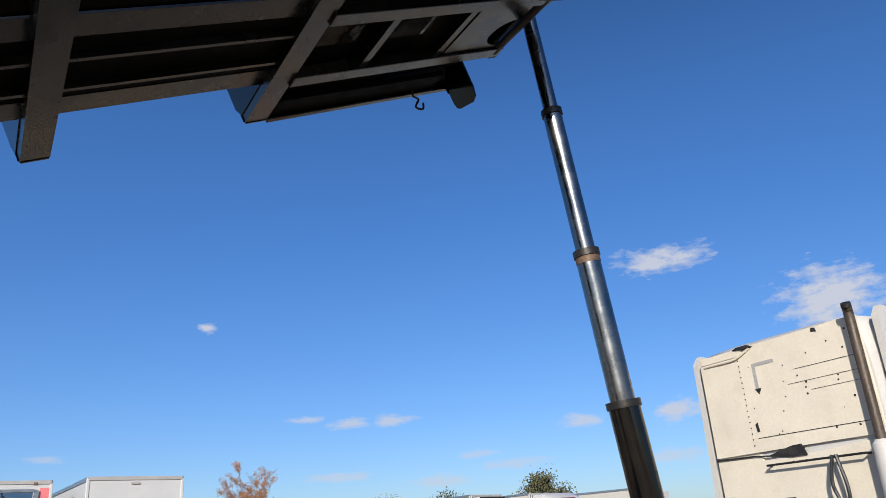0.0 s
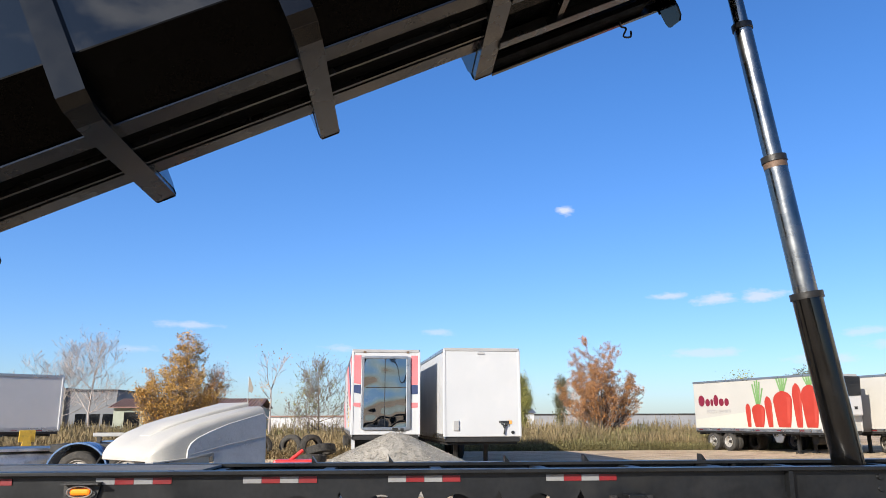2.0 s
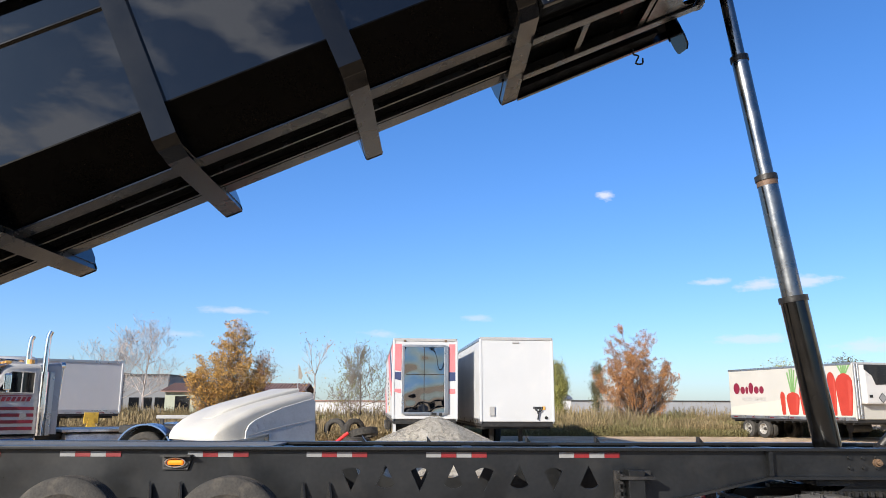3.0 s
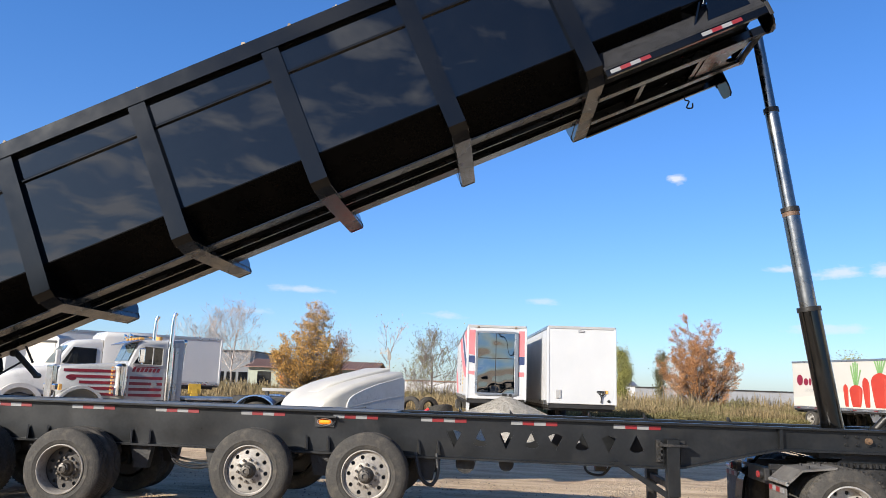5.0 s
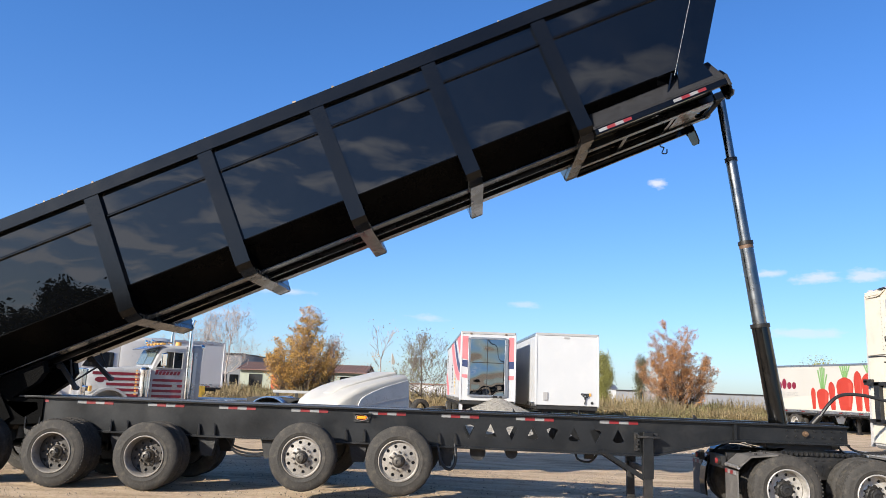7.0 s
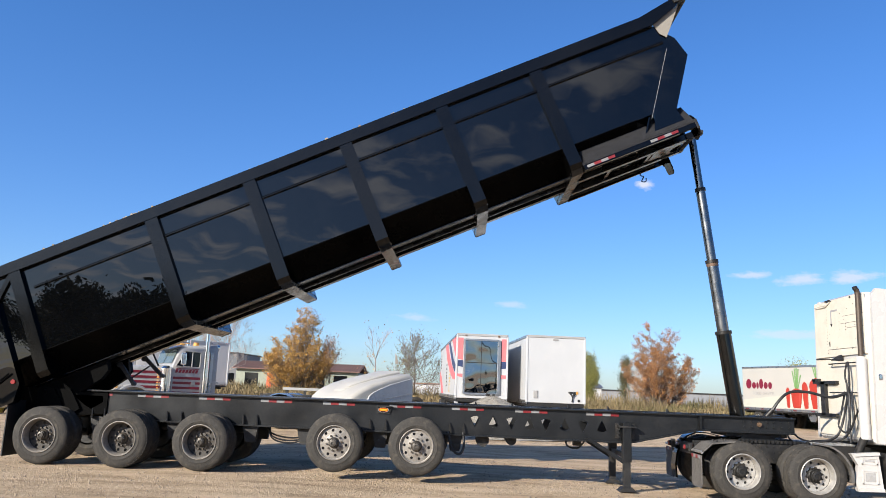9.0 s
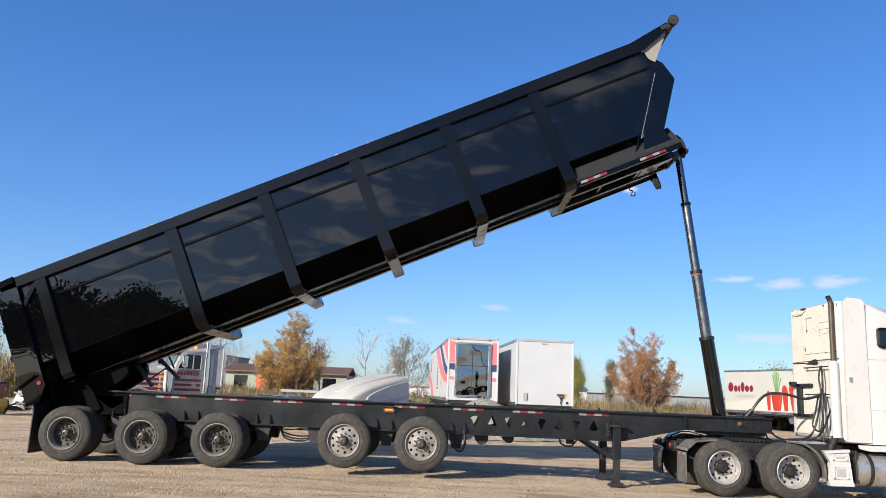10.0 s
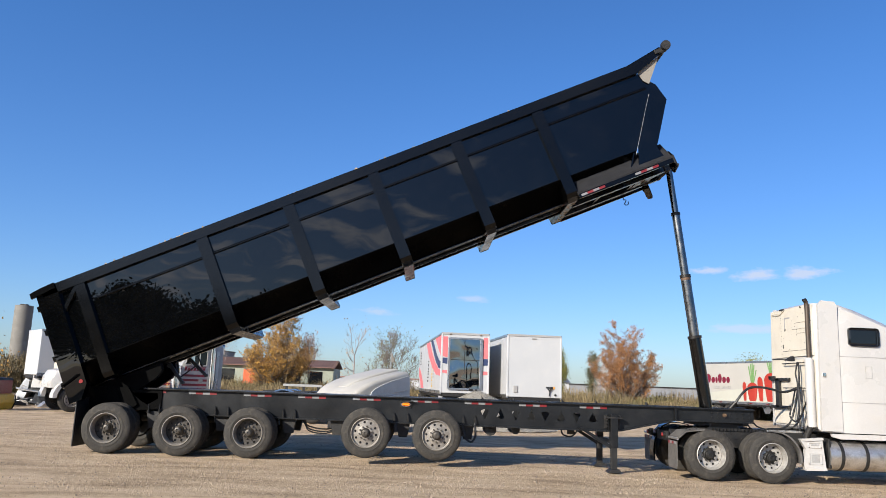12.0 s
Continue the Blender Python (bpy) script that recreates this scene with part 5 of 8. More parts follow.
# side extenders
for side in (-1, 1):
    bm = bmesh.new()
    y0, y1 = (side * 1.17, side * 1.10) if side < 0 else (1.10, 1.17)
    prism(bm, [(15.20, 0.98), (15.66, 0.98), (15.66, 3.70), (15.60, 3.78), (15.32, 3.80), (15.24, 3.70)], "y", y0, y1)
    part("side_extender", bm, M_WHITE, cab, "white side fairing")
    bm = bmesh.new()
    box(bm, 15.87, 16.55, side * 1.158 - 0.012, side * 1.158 + 0.012, 2.82, 3.22, 0.06)
    part("window", bm, M_GLASS, cab, "dark sleeper window")
    for z in (2.585, 1.60):
        bm = bmesh.new()
        box(bm, 15.68, 17.1, side * 1.158 - 0.006, side * 1.158 + 0.006, z - 0.006, z + 0.006)
        part("seam", bm, M_GREYPRINT, cab)
    for x0, x1, z0, z1 in ((16.22, 16.36, 2.13, 2.38),):
        bm = bmesh.new()
        for a0, a1, b0, b1 in ((x0, x1, z0, z0 + 0.006), (x0, x1, z1, z1 + 0.006), (x0, x0 + 0.006, z0, z1), (x1, x1 + 0.006, z0, z1)):
            box(bm, a0, a1, side * 1.162 - 0.003, side * 1.162 + 0.003, b0, b1)
        part("hatch_outline", bm, M_GREYPRINT, cab)
    bm = bmesh.new()
    prism(bm, [(15.40, 0.93), (17.6, 0.93), (17.6, 0.82), (15.6, 0.82), (15.42, 0.86)], "y", side * 1.14 - 0.03, side * 1.14 + 0.03)
    part("skirt", bm, M_WHITE, cab)
    # fuel tank with straps
    bm = bmesh.new()
    tube(bm, (15.36, side * 0.88, 0.46), (17.7, side * 0.88, 0.46), 0.31, n=36)
    tank = part("fuel_tank", bm, M_TANK, tractor, "scuffed aluminium fuel tank", True)
    for x in (15.62, 16.15, 16.7):
        bm = bmesh.new()
        lathe(bm, [(-0.035, 0.312), (-0.035, 0.322), (0.035, 0.322), (0.035, 0.312)], 36)
        st = part("strap", bm, M_DARK, tank, "black tank strap", True)
        st.matrix_basis = pose(x, side * 0.88, 0.46, 0, 0, 90)
    bm = bmesh.new()
    box(bm, 15.33, 15.39, side * 0.88 - 0.25, side * 0.88 + 0.25, 0.2, 0.82, 0.01)
    part("tank_bracket", bm, M_DARK, tractor)
    # step box
    bm = bmesh.new()
    prism(bm, [(14.70, 0.80), (15.18, 0.84), (15.25, 0.16), (14.80, 0.15), (14.76, 0.3), (14.82, 0.60)], "y", side * 1.13 - 0.05, side * 1.13 + 0.05)
    sb = part("step_box", bm, M_WHITE, tractor, "white moulded step box")
    for z0, z1 in ((0.62, 0.72), (0.28, 0.50)):
        bm = bmesh.new()
        for a0, a1, b0, b1 in ((14.88, 15.16, z0, z0 + 0.02), (14.88, 15.16, z1, z1 + 0.02), (14.88, 14.90, z0, z1), (15.14, 15.16, z0, z1)):
            box(bm, a0, a1, side * 1.185 - 0.008, side * 1.185 + 0.008, b0, b1)
        part("recess_rim", bm, M_WHITE, sb)
        # grey plate on the face, a moulded recess's shade put into its colour
        bm = bmesh.new()
        box(bm, 14.93, 15.11, side * 1.183 - 0.004, side * 1.183 + 0.004, z0 + 0.045, z1 - 0.02, 0.003)
        part("recess_shade_panel", bm, M_PALEGREY, sb, "grey panel coloured as recess shade")
    bm = bmesh.new()
    prism(bm, [(14.72, 0.80), (15.19, 0.84), (15.20, 0.79), (14.76, 0.75)], "y", side * 1.195 - 0.015, side * 1.195 + 0.015)
    part("tread_lip", bm, M_WHITE, sb)
    bm = bmesh.new()
    prism(bm, [(14.80, 0.21), (15.24, 0.22), (15.25, 0.16), (14.80, 0.15)], "y", side * 1.195 - 0.015, side * 1.195 + 0.015)
    part("bottom_lip", bm, M_WHITE, sb)
bm = bmesh.new()
box(bm, 15.27, 15.33, -1.20, -1.16, 2.13, 2.22, 0.01)
part("work_lamp", bm, M_CHR, cab)
# exhaust: heat shield, stack with a cut top
bm = bmesh.new()
tube(bm, (15.08, -0.98, 1.05), (15.08, -0.98, 2.50), 0.092, n=24)
tube(bm, (15.08, -0.98, 2.49), (15.08, -0.98, 2.54), 0.092, 0.06, n=24)
ex = part("exhaust_shield", bm, M_WHITE, tractor, "exhaust with a pale shield and dark stack pipe", True)
bm = bmesh.new()
pipe(bm, curve_pts([(15.08, -0.98, 2.5), (15.08, -0.98, 3.2), (15.08, -0.98, 3.70), (15.04, -1.0, 3.80)], 14), 0.047, 16)
part("stack_pipe", bm, M_STACK, ex, "dark heat-browned stack pipe", True)
bm = bmesh.new()
tube(bm, (15.035, -1.002, 3.795), (15.018, -1.01, 3.835), 0.049, 0.046, 16)
part("stack_mouth", bm, M_DARK, ex, smooth=True)
bm = bmesh.new()
tube(bm, (14.98, -0.88, 0.80), (15.06, -0.98, 1.08), 0.07, n=14)
part("elbow", bm, M_DARK, ex, smooth=True)
# hood in front of the cab
bm = bmesh.new()
prism(bm, [(18.1, 0.7), (20.2, 0.7), (20.35, 1.1), (20.1, 1.55), (18.25, 1.98), (18.1, 1.98)], "y", -0.95, 0.95)
part("hood", bm, M_WHITE, tractor)

# air and hydraulic hoses between trailer and tractor
hoses = thing("hose_bundle", "black air and hydraulic hoses slung behind the sleeper", "hose")
HOSES = [
    [(13.62, -0.20, 1.22), (13.75, -0.25, 1.55), (14.0, -0.30, 1.83), (14.35, -0.35, 1.86), (14.75, -0.4, 1.78), (15.02, -0.45, 1.86)],
    [(14.0, -0.25, 1.20), (14.2, -0.3, 0.98), (14.6, -0.35, 0.95), (14.9, -0.4, 1.15), (15.05, -0.42, 1.75), (15.06, -0.42, 1.90)],
    [(15.06, -0.35, 1.90), (14.98, -0.32, 1.5), (14.9, -0.36, 1.25), (14.98, -0.5, 1.15), (15.05, -0.52, 1.5), (15.08, -0.48, 1.88)],
    [(15.06, -0.5, 1.90), (15.0, -0.62, 1.45), (14.95, -0.66, 1.2), (14.99, -0.75, 1.35), (15.05, -0.66, 1.7), (15.08, -0.56, 1.9)],
    [(15.07, -0.46, 2.46), (15.04, -0.42, 2.2), (15.05, -0.47, 1.95), (15.02, -0.55, 1.3), (15.0, -0.60, 0.95)],
    [(15.07, -0.50, 2.46), (15.05, -0.56, 2.15), (15.05, -0.52, 1.92), (15.0, -0.36, 1.4), (14.85, -0.3, 1.02), (14.4, -0.3, 0.95)],
    [(15.07, -0.9, 1.7), (15.04, -0.75, 1.45), (15.0, -0.55, 1.15), (14.9, -0.4, 1.0), (14.5, -0.25, 0.93)],
    [(14.0, -0.1, 1.15), (14.1, -0.15, 0.93), (14.5, -0.1, 0.92), (14.95, -0.15, 0.95), (15.1, -0.3, 1.1)],
]
for i, c in enumerate(HOSES):
    bm = bmesh.new()
    pipe(bm, curve_pts(c, 30), 0.028 if i == 0 else 0.018, 8)
    part("hose", bm, M_HOSE, hoses, smooth=True)
bm = bmesh.new()
tube(bm, (13.60, -0.2, 1.36), (13.72, -0.23, 1.50), 0.05, n=12)
tube(bm, (13.55, -0.2, 1.34), (13.95, -0.2, 1.34), 0.06, n=12)
part("coupling", bm, M_COLLAR, hoses, "dark steel hydraulic coupling", True)


# ---- parked trailers and trucks ----
def loft(rows, corner=0.16, n=4):
    """Rounded box skin along x. rows: (x, bottom, top, half width)."""
    bm = bmesh.new()
    rings = []
    for x, z0, z1, h in rows:
        c = min(corner, (z1 - z0) * 0.45, h * 0.45)
        sec = [(-h, z0)]
        for k in range(n + 1):
            a = radians(90 * k / n)
            sec.append((-h + c - c * math.cos(a), z1 - c + c * math.sin(a)))
        sec += [(-y, z) for y, z in sec[::-1]]
        rings.append([bm.verts.new((x, y, z)) for y, z in sec])
    for p, q in zip(rings, rings[1:]):
        for i in range(len(p)):
            j = (i + 1) % len(p)
            bm.faces.new((p[i], p[j], q[j], q[i]))
    bm.faces.new(rings[0])
    bm.faces.new(rings[-1])
    bmesh.ops.recalc_face_normals(bm, faces=bm.faces)
    return bm


def van_body(name, label, m, w, length, z0, z1, skin, wheels=True, group=""):
    """A box trailer whose front face lies at local y=0 and whose box runs to +y. Origin at the front's middle on the ground."""
    t = thing(name, label, "trailer", group, m)
    h = w / 2
    bm = bmesh.new()
    box(bm, -h, h, 0, length, z0, z1, 0.03)
    b = part("box", bm, skin, t)
    # corner and roof extrusions
    for sx in (-1, 1):
        bm = bmesh.new()
        box(bm, sx * h - 0.045, sx * h + 0.045, -0.02, 0.07, z0, z1 - 0.05, 0.02)
        part("corner_post", bm, skin, t)
        bm = bmesh.new()
        box(bm, sx * h - 0.03, sx * h + 0.03, 0.0, length, z1 - 0.10, z1 + 0.012, 0.008)
        part("roof_rail", bm, M_SILVER, t)
        bm = bmesh.new()
        box(bm, sx * h - 0.02, sx * h + 0.02, 0.0, length, z0 - 0.06, z0 + 0.10, 0.005)
        part("side_rail", bm, M_SILVER, t)
    bm = bmesh.new()
    box(bm, -h, h, -0.025, 0.04, z1 - 0.09, z1 + 0.014, 0.01)
    part("roof_rail", bm, M_GREYPRINT, t)
    bm = bmesh.new()
    box(bm, -h + 0.02, h - 0.02, 0.05, length - 0.05, z0 - 0.16, z0 - 0.005)
    for k in range(int(length / 0.6)):
        box(bm, -h + 0.05, h - 0.05, 0.3 + 0.6 * k, 0.36 + 0.6 * k, z0 - 0.26, z0 - 0.1)
    part("underframe", bm, M_DARK, t)
    for sx in (-1, 1):
        bm = bmesh.new()
        box(bm, sx * 0.55 - 0.07, sx * 0.55 + 0.07, 2.3, 2.45, 0.05, z0, 0.005)
        box(bm, sx * 0.55 - 0.14, sx * 0.55 + 0.14, 2.24, 2.51, 0.0, 0.06)
        part("landing_leg", bm, M_DARK, t)
    if wheels:
        for k in (0, 1):
            yy_ = length - 1.4 - 1.3 * k
            for sx in (-1, 1):
                for inner in (0, 1):
                    w_ = new("wheel")
                    w_.parent = t
                    w_.matrix_basis = pose(sx * (1.22 - 0.33 * inner), yy_, 0.51, 0, 0, -90 * sx * -1 if sx < 0 else 90)
                    shared("tyre", TYRE, w_, pose(0, 0, 0))
                    if not inner:
                        shared("rim", RIM_DRIVE, w_, pose(0, 0, 0, 0, 20, 0))
                        shared("hub", HUB_DEEP, w_, pose(0, 0, 0))
    return t, b


AX = math.degrees(math.atan(0.079))
# white van trailer
wt, wb = van_body("box_trailer", "plain white van trailer parked nose out, standing on its legs", pose(11.77, 18.6, 0, 0, 0, AX), 2.56, 14.0, 1.22, 4.14, M_BOXWHITE, group="parked trailers")
bm = bmesh.new()
box(bm, -0.99, -0.80, -0.045, -0.005, 1.42, 1.74, 0.012)
part("document_box", bm, M_GREYPRINT, wt, "grey document box")
bm = bmesh.new()
box(bm, -0.15, 0.09, -0.03, -0.005, 3.93, 4.0, 0.02)
part("badge", bm, M_GREYPRINT, wt, "small oval badge")
bm = bmesh.new()
box(bm, 0.88, 0.99, -0.02, -0.004, 1.63, 1.75)
part("sticker", bm, M_ORANGE, wt, "small orange sticker")
bm = bmesh.new()
for c in ([(0.6, -0.03, 1.72), (0.64, -0.06, 1.62), (0.74, -0.06, 1.56), (0.70, -0.06, 1.3)], [(0.86, -0.03, 1.73), (0.84, -0.06, 1.6), (0.75, -0.06, 1.55), (0.72, -0.06, 1.3)], [(0.66, -0.03, 1.7), (0.72, -0.08, 1.5), (0.80, -0.03, 1.7)]):
    pipe(bm, curve_pts(c, 12), 0.018, 6)
box(bm, 0.56, 0.90, -0.03, -0.004, 1.66, 1.74, 0.01)
part("glad_hand", bm, M_HOSE, wt, "black air couplings with hose tails")
bm = bmesh.new()
tube(bm, (1.02, 0.0, 1.36), (1.02, -0.03, 1.36), 0.055, n=14)
part("round_port", bm, M_DARK, wt)

# red, white and blue van trailer with a mirror-polished front panel
rt, rb = van_body("box_trailer", "faded red and white van trailer with a dented mirror-polished front panel", pose(8.53, 19.56, 0, 0, 0, AX), 2.30, 15.5, 1.28, 4.17, M_BOXWHITE, group="parked trailers")
bm = bmesh.new()
box(bm, -0.80, 0.80, -0.05, -0.004, 1.50, 3.90, 0.006)
sp_ = part("front_panel", bm, M_MIRROR, rt, "dented mirror-polished steel panel")
for x0, x1, z0, z1 in ((-0.86, -0.76, 1.48, 3.92), (0.70, 0.84, 1.48, 3.92), (-0.78, 0.75, 3.86, 3.95), (-0.78, 0.75, 1.44, 1.53)):
    bm = bmesh.new()
    box(bm, x0, x1, -0.075, -0.045, z0, z1, 0.01)
    part("panel_frame", bm, M_SILVER, rt)
for x0, x1, z0, z1 in ((-0.055, -0.03, 1.53, 3.86), (-0.70, 0.68, 2.86, 2.89)):
    bm = bmesh.new()
    box(bm, x0, x1, -0.066, -0.048, z0, z1)
    part("panel_strip", bm, M_DARK, rt)
for sx in (-1, 1):
    for z0, z1, mt in ((2.98, 3.98, M_FADERED), (2.66, 2.96, M_NAVY), (2.2, 2.36, M_FADERED)):
        bm = bmesh.new()
        a, b_ = sorted((sx * 0.875, sx * 1.13))
        prism(bm, [(a, z0 + (0.05 if sx < 0 else -0.02)), (b_, z0), (b_, z1), (a, z1)], "y", -0.012, -0.003)
        part("stripe", bm, mt, rt)
# swooshes and decal rows along the side
for pts, mt in (
        ([(0.05, 2.95), (0.05, 4.05), (3.6, 4.07), (1.6, 3.4)], M_FADERED),
        ([(0.05, 2.78), (1.0, 2.82), (2.5, 3.15), (4.2, 3.75), (5.2, 4.07), (6.4, 4.07), (5.0, 3.55), (3.2, 2.9), (1.5, 2.5), (0.05, 2.42)], M_NAVY),
        ([(0.05, 2.34), (1.5, 2.45), (3.5, 2.85), (5.5, 3.4), (7.2, 4.07), (9.6, 4.07), (7.5, 3.2), (5.0, 2.55), (2.5, 2.15), (0.05, 2.08)], M_FADERED),
        ([(11.0, 1.4), (12.0, 1.9), (13.5, 2.4), (15.3, 2.75), (15.3, 2.2), (14.0, 1.9), (13.2, 1.4)], M_FADERED)):
    bm = bmesh.new()
    prism(bm, pts, "x", -1.165, -1.152)
    part("stripe", bm, mt, rt, "faded swoosh stripe")
rnd = random.Random(17)
for yc, wd, z0, z1, mt in ((7.8, 0.8, 1.8, 3.0, M_DARK), (14.0, 0.9, 2.9, 3.8, M_DARK), (5.2, 0.5, 1.5, 2.9, M_YELLOW), (4.4, 0.4, 2.0, 2.7, M_GREYPRINT)):
    z = z0
    while z < z1:
        h = rnd.uniform(0.06, 0.12)
        bm = bmesh.new()
        w = wd * rnd.uniform(0.45, 1.0)
        box(bm, -1.163, -1.152, yc - w / 2, yc + w / 2, z, z + h)
        part("decal_bar", bm, mt, rt)
        z += h + rnd.uniform(0.05, 0.12)
bm = bmesh.new()
prism(bm, [(-1.12, 0.40), (-1.04, 0.40), (-1.04, 1.26), (-1.12, 1.26)], "y", 0.1, 1.4)
part("side_skirt", bm, M_BOXWHITE, rt)
bm = bmesh.new()
box(bm, -1.0, 1.0, 1.2, 1.3, 0.4, 1.2)
part("bulkhead", bm, M_DARK, rt)
for x in (-0.75, 0.75):
    bm = bmesh.new()
    box(bm, x - 0.05, x + 0.05, -0.03, -0.01, 4.06, 4.13, 0.01)
    part("marker_lamp", bm, M_RUST, rt)
bm = bmesh.new()
box(bm, 0.22, 0.42, -0.08, -0.03, 1.42, 1.52, 0.01)
box(bm, 0.5, 0.62, -0.08, -0.03, 1.40, 1.50, 0.01)
part("air_coupling", bm, M_DARK, rt)


def heap():
    """Cone of crushed stone with a slumped foot, dressed with separate stones."""
    rnd = random.Random(8)
    bm = bmesh.new()
    n, rings = 64, 22
    grid = []
    for j in range(rings + 1):
        r = 3.0 * j / rings
        row = []
        for k in range(n):
            t = 2 * math.pi * k / n
            z = 1.50 * max(0.0, 1 - r / 2.85) ** 0.92
            z = min(z, 1.44 - 0.12 * r * r) if r < 0.6 else z
            z += 0.05 * noise.noise((r * math.cos(t) * 2, r * math.sin(t) * 2, 0)) * min(1, r)
            row.append(bm.verts.new((r * math.cos(t) * 1.12, r * math.sin(t), z - 0.02)))
        grid.append(row)
    for a, b in zip(grid, grid[1:]):
        for k in range(n):
            bm.faces.new((a[k], a[(k + 1) % n], b[(k + 1) % n], b[k]))
    bmesh.ops.remove_doubles(bm, verts=bm.verts, dist=0.0005)
    bmesh.ops.recalc_face_normals(bm, faces=bm.faces)
    return bm


pile = part("gravel_pile", heap(), M_GRAVEL, smooth=True)
pile.matrix_basis = pose(8.86, 14.7, 0)
tagged(pile, "conical heap of grey crushed stone on the yard", "gravel pile", kind="stuff")
rnd = random.Random(21)
pv, pf = [], []
for _ in range(18000):
    t, r = rnd.uniform(0, 6.2832), 2.9 * math.sqrt(rnd.random())
    z = 1.50 * max(0.0, 1 - r / 2.85) ** 0.92
    if r < 0.6:
        z = min(z, 1.44 - 0.12 * r * r)
    s = rnd.uniform(0.010, 0.024)
    b = len(pv)
    c = Vector((r * math.cos(t) * 1.12, r * math.sin(t), z))
    for d in ((1, 0.2, 0), (-0.3, 1, 0.1), (-0.8, -0.7, 0), (0.1, 0.1, 1.1)):
        pv.append(tuple(c + Vector([q * s * rnd.uniform(0.7, 1.3) for q in d])))
    pf += [(b, b + 1, b + 3), (b + 1, b + 2, b + 3), (b + 2, b, b + 3)]
me = bpy.data.meshes.new("pile_stones")
me.from_pydata(pv, [], pf)
me.materials.append(M_GRAVEL)
stones = new("pile_stones", me)
stones.matrix_basis = pose(8.86, 14.7, 0)
tagged(stones, "loose crushed stones lying over the heap", "gravel", kind="stuff")


# ---- loose white truck hood resting on blocks ----
hood_thing = thing("truck_hood", "weathered white fibreglass truck hood lying loose on blocks", "truck hood", m=pose(4.49, 9.52, 0, 0, 0, 45))
part("shell", loft([(-1.38, 1.02, 1.08, 0.86), (-1.36, 1.01, 1.16, 0.94), (-1.26, 1.01, 1.29, 1.03), (-1.06, 1.02, 1.43, 1.10), (-0.82, 1.04, 1.56, 1.13), (-0.45, 1.08, 1.71, 1.14), (0.0, 1.08, 1.84, 1.15), (0.5, 1.08, 1.96, 1.15), (1.02, 1.08, 2.07, 1.15), (1.06, 1.08, 2.06, 1.15)], 0.14, 6), M_HOOD, hood_thing, smooth=True)
part("top_bulge", loft([(-0.98, 1.36, 1.49, 0.20), (-0.7, 1.48, 1.67, 0.34), (-0.3, 1.6, 1.81, 0.44), (0.3, 1.7, 1.985, 0.52), (1.05, 1.8, 2.16, 0.58)], 0.04), M_HOOD, hood_thing, "raised centre of the hood", True)
bm = bmesh.new()
prism(bm, [(-0.70, 1.06), (-0.69, 1.22), (-0.63, 1.34), (-0.50, 1.44), (-0.25, 1.55), (0.2, 1.71), (1.02, 1.92), (1.09, 1.84), (1.13, 0.56), (-0.10, 0.56), (-0.12, 1.16), (-0.4, 1.11)], "y", -1.19, -1.145)
sd = part("side_panel", bm, M_HOODSHADE, hood_thing, "scuffed side in a cooler shade-side grey with dark scratches")
bm = bmesh.new()
prism(bm, [(-0.98, 0.56), (-1.02, 1.0), (-0.7, 1.04), (-0.16, 1.13), (-0.14, 0.56)], "y", -1.10, -1.08)
part("wheel_arch_liner", bm, M_CREAM, hood_thing, "yellowed wheel arch liner")
bm = bmesh.new()
prism(bm, [(-1.40, 1.015), (-0.68, 1.07), (-0.12, 1.17), (-0.12, 1.145), (-0.68, 1.045), (-1.40, 0.99)], "y", -1.20, -0.9)
part("wheel_arch_lip", bm, M_HOOD, hood_thing)
bm = bmesh.new()
rnd = random.Random(8)
for k in range(26):
    x, z = rnd.uniform(-0.55, 0.8), rnd.uniform(1.12, 1.42)
    L, an = rnd.uniform(0.03, 0.16), rnd.uniform(0.6, 1.9)
    pipe(bm, [(x, -1.190, z), (x + L * math.cos(an) * 0.5, -1.191, z + L * 0.5 * math.sin(an)), (x + L * math.cos(an + 0.5), -1.190, z + L * math.sin(an))], 0.0025, 4)
tagged(part("scratch", bm, M_GREYPRINT, sd), "fine dark scratches", kind="stuff")
bm = bmesh.new()
pipe(bm, [(-0.66, -1.19, 1.12), (0.2, -1.192, 1.30), (1.05, -1.19, 1.44)], 0.006, 5)
part("crease", bm, M_GREYPRINT, sd)
bm = bmesh.new()
box(bm, -1.275, -1.255, -0.55, -0.25, 1.10, 1.13)
part("badge", bm, M_GREYPRINT, hood_thing, "small grey name badge")
for x in (-0.6, 0.7):
    bm = bmesh.new()
    box(bm, x - 0.12, x + 0.12, -1.0, 1.0, 0.0, 0.56, 0.01)
    part("support_block", bm, M_DARK, hood_thing)


# ---- red-striped conventional tractor ----
pt = thing("semi_tractor", "silver and maroon striped conventional truck tractor with tall chrome stacks", "truck", m=pose(-2.47, 13.01, 0, 0, 0, 40))
pcab = part("cab", loft([(-1.02, 1.0, 2.06, 0.96), (-0.98, 1.0, 2.12, 0.97), (-0.74, 1.0, 2.74, 0.96), (-0.60, 1.0, 2.82, 0.97), (0.12, 1.0, 2.84, 0.97), (0.14, 1.0, 2.80, 0.96)], 0.14), M_PALEGREY, pt, "pale grey cab with maroon stripes", True)
ph = part("hood", loft([(-2.84, 1.02, 1.90, 0.50), (-2.78, 1.02, 1.97, 0.54), (-2.2, 1.02, 2.02, 0.60), (-1.02, 1.02, 2.10, 0.72)], 0.13), M_PALEGREY, pt, "pale grey hood with maroon stripes", True)
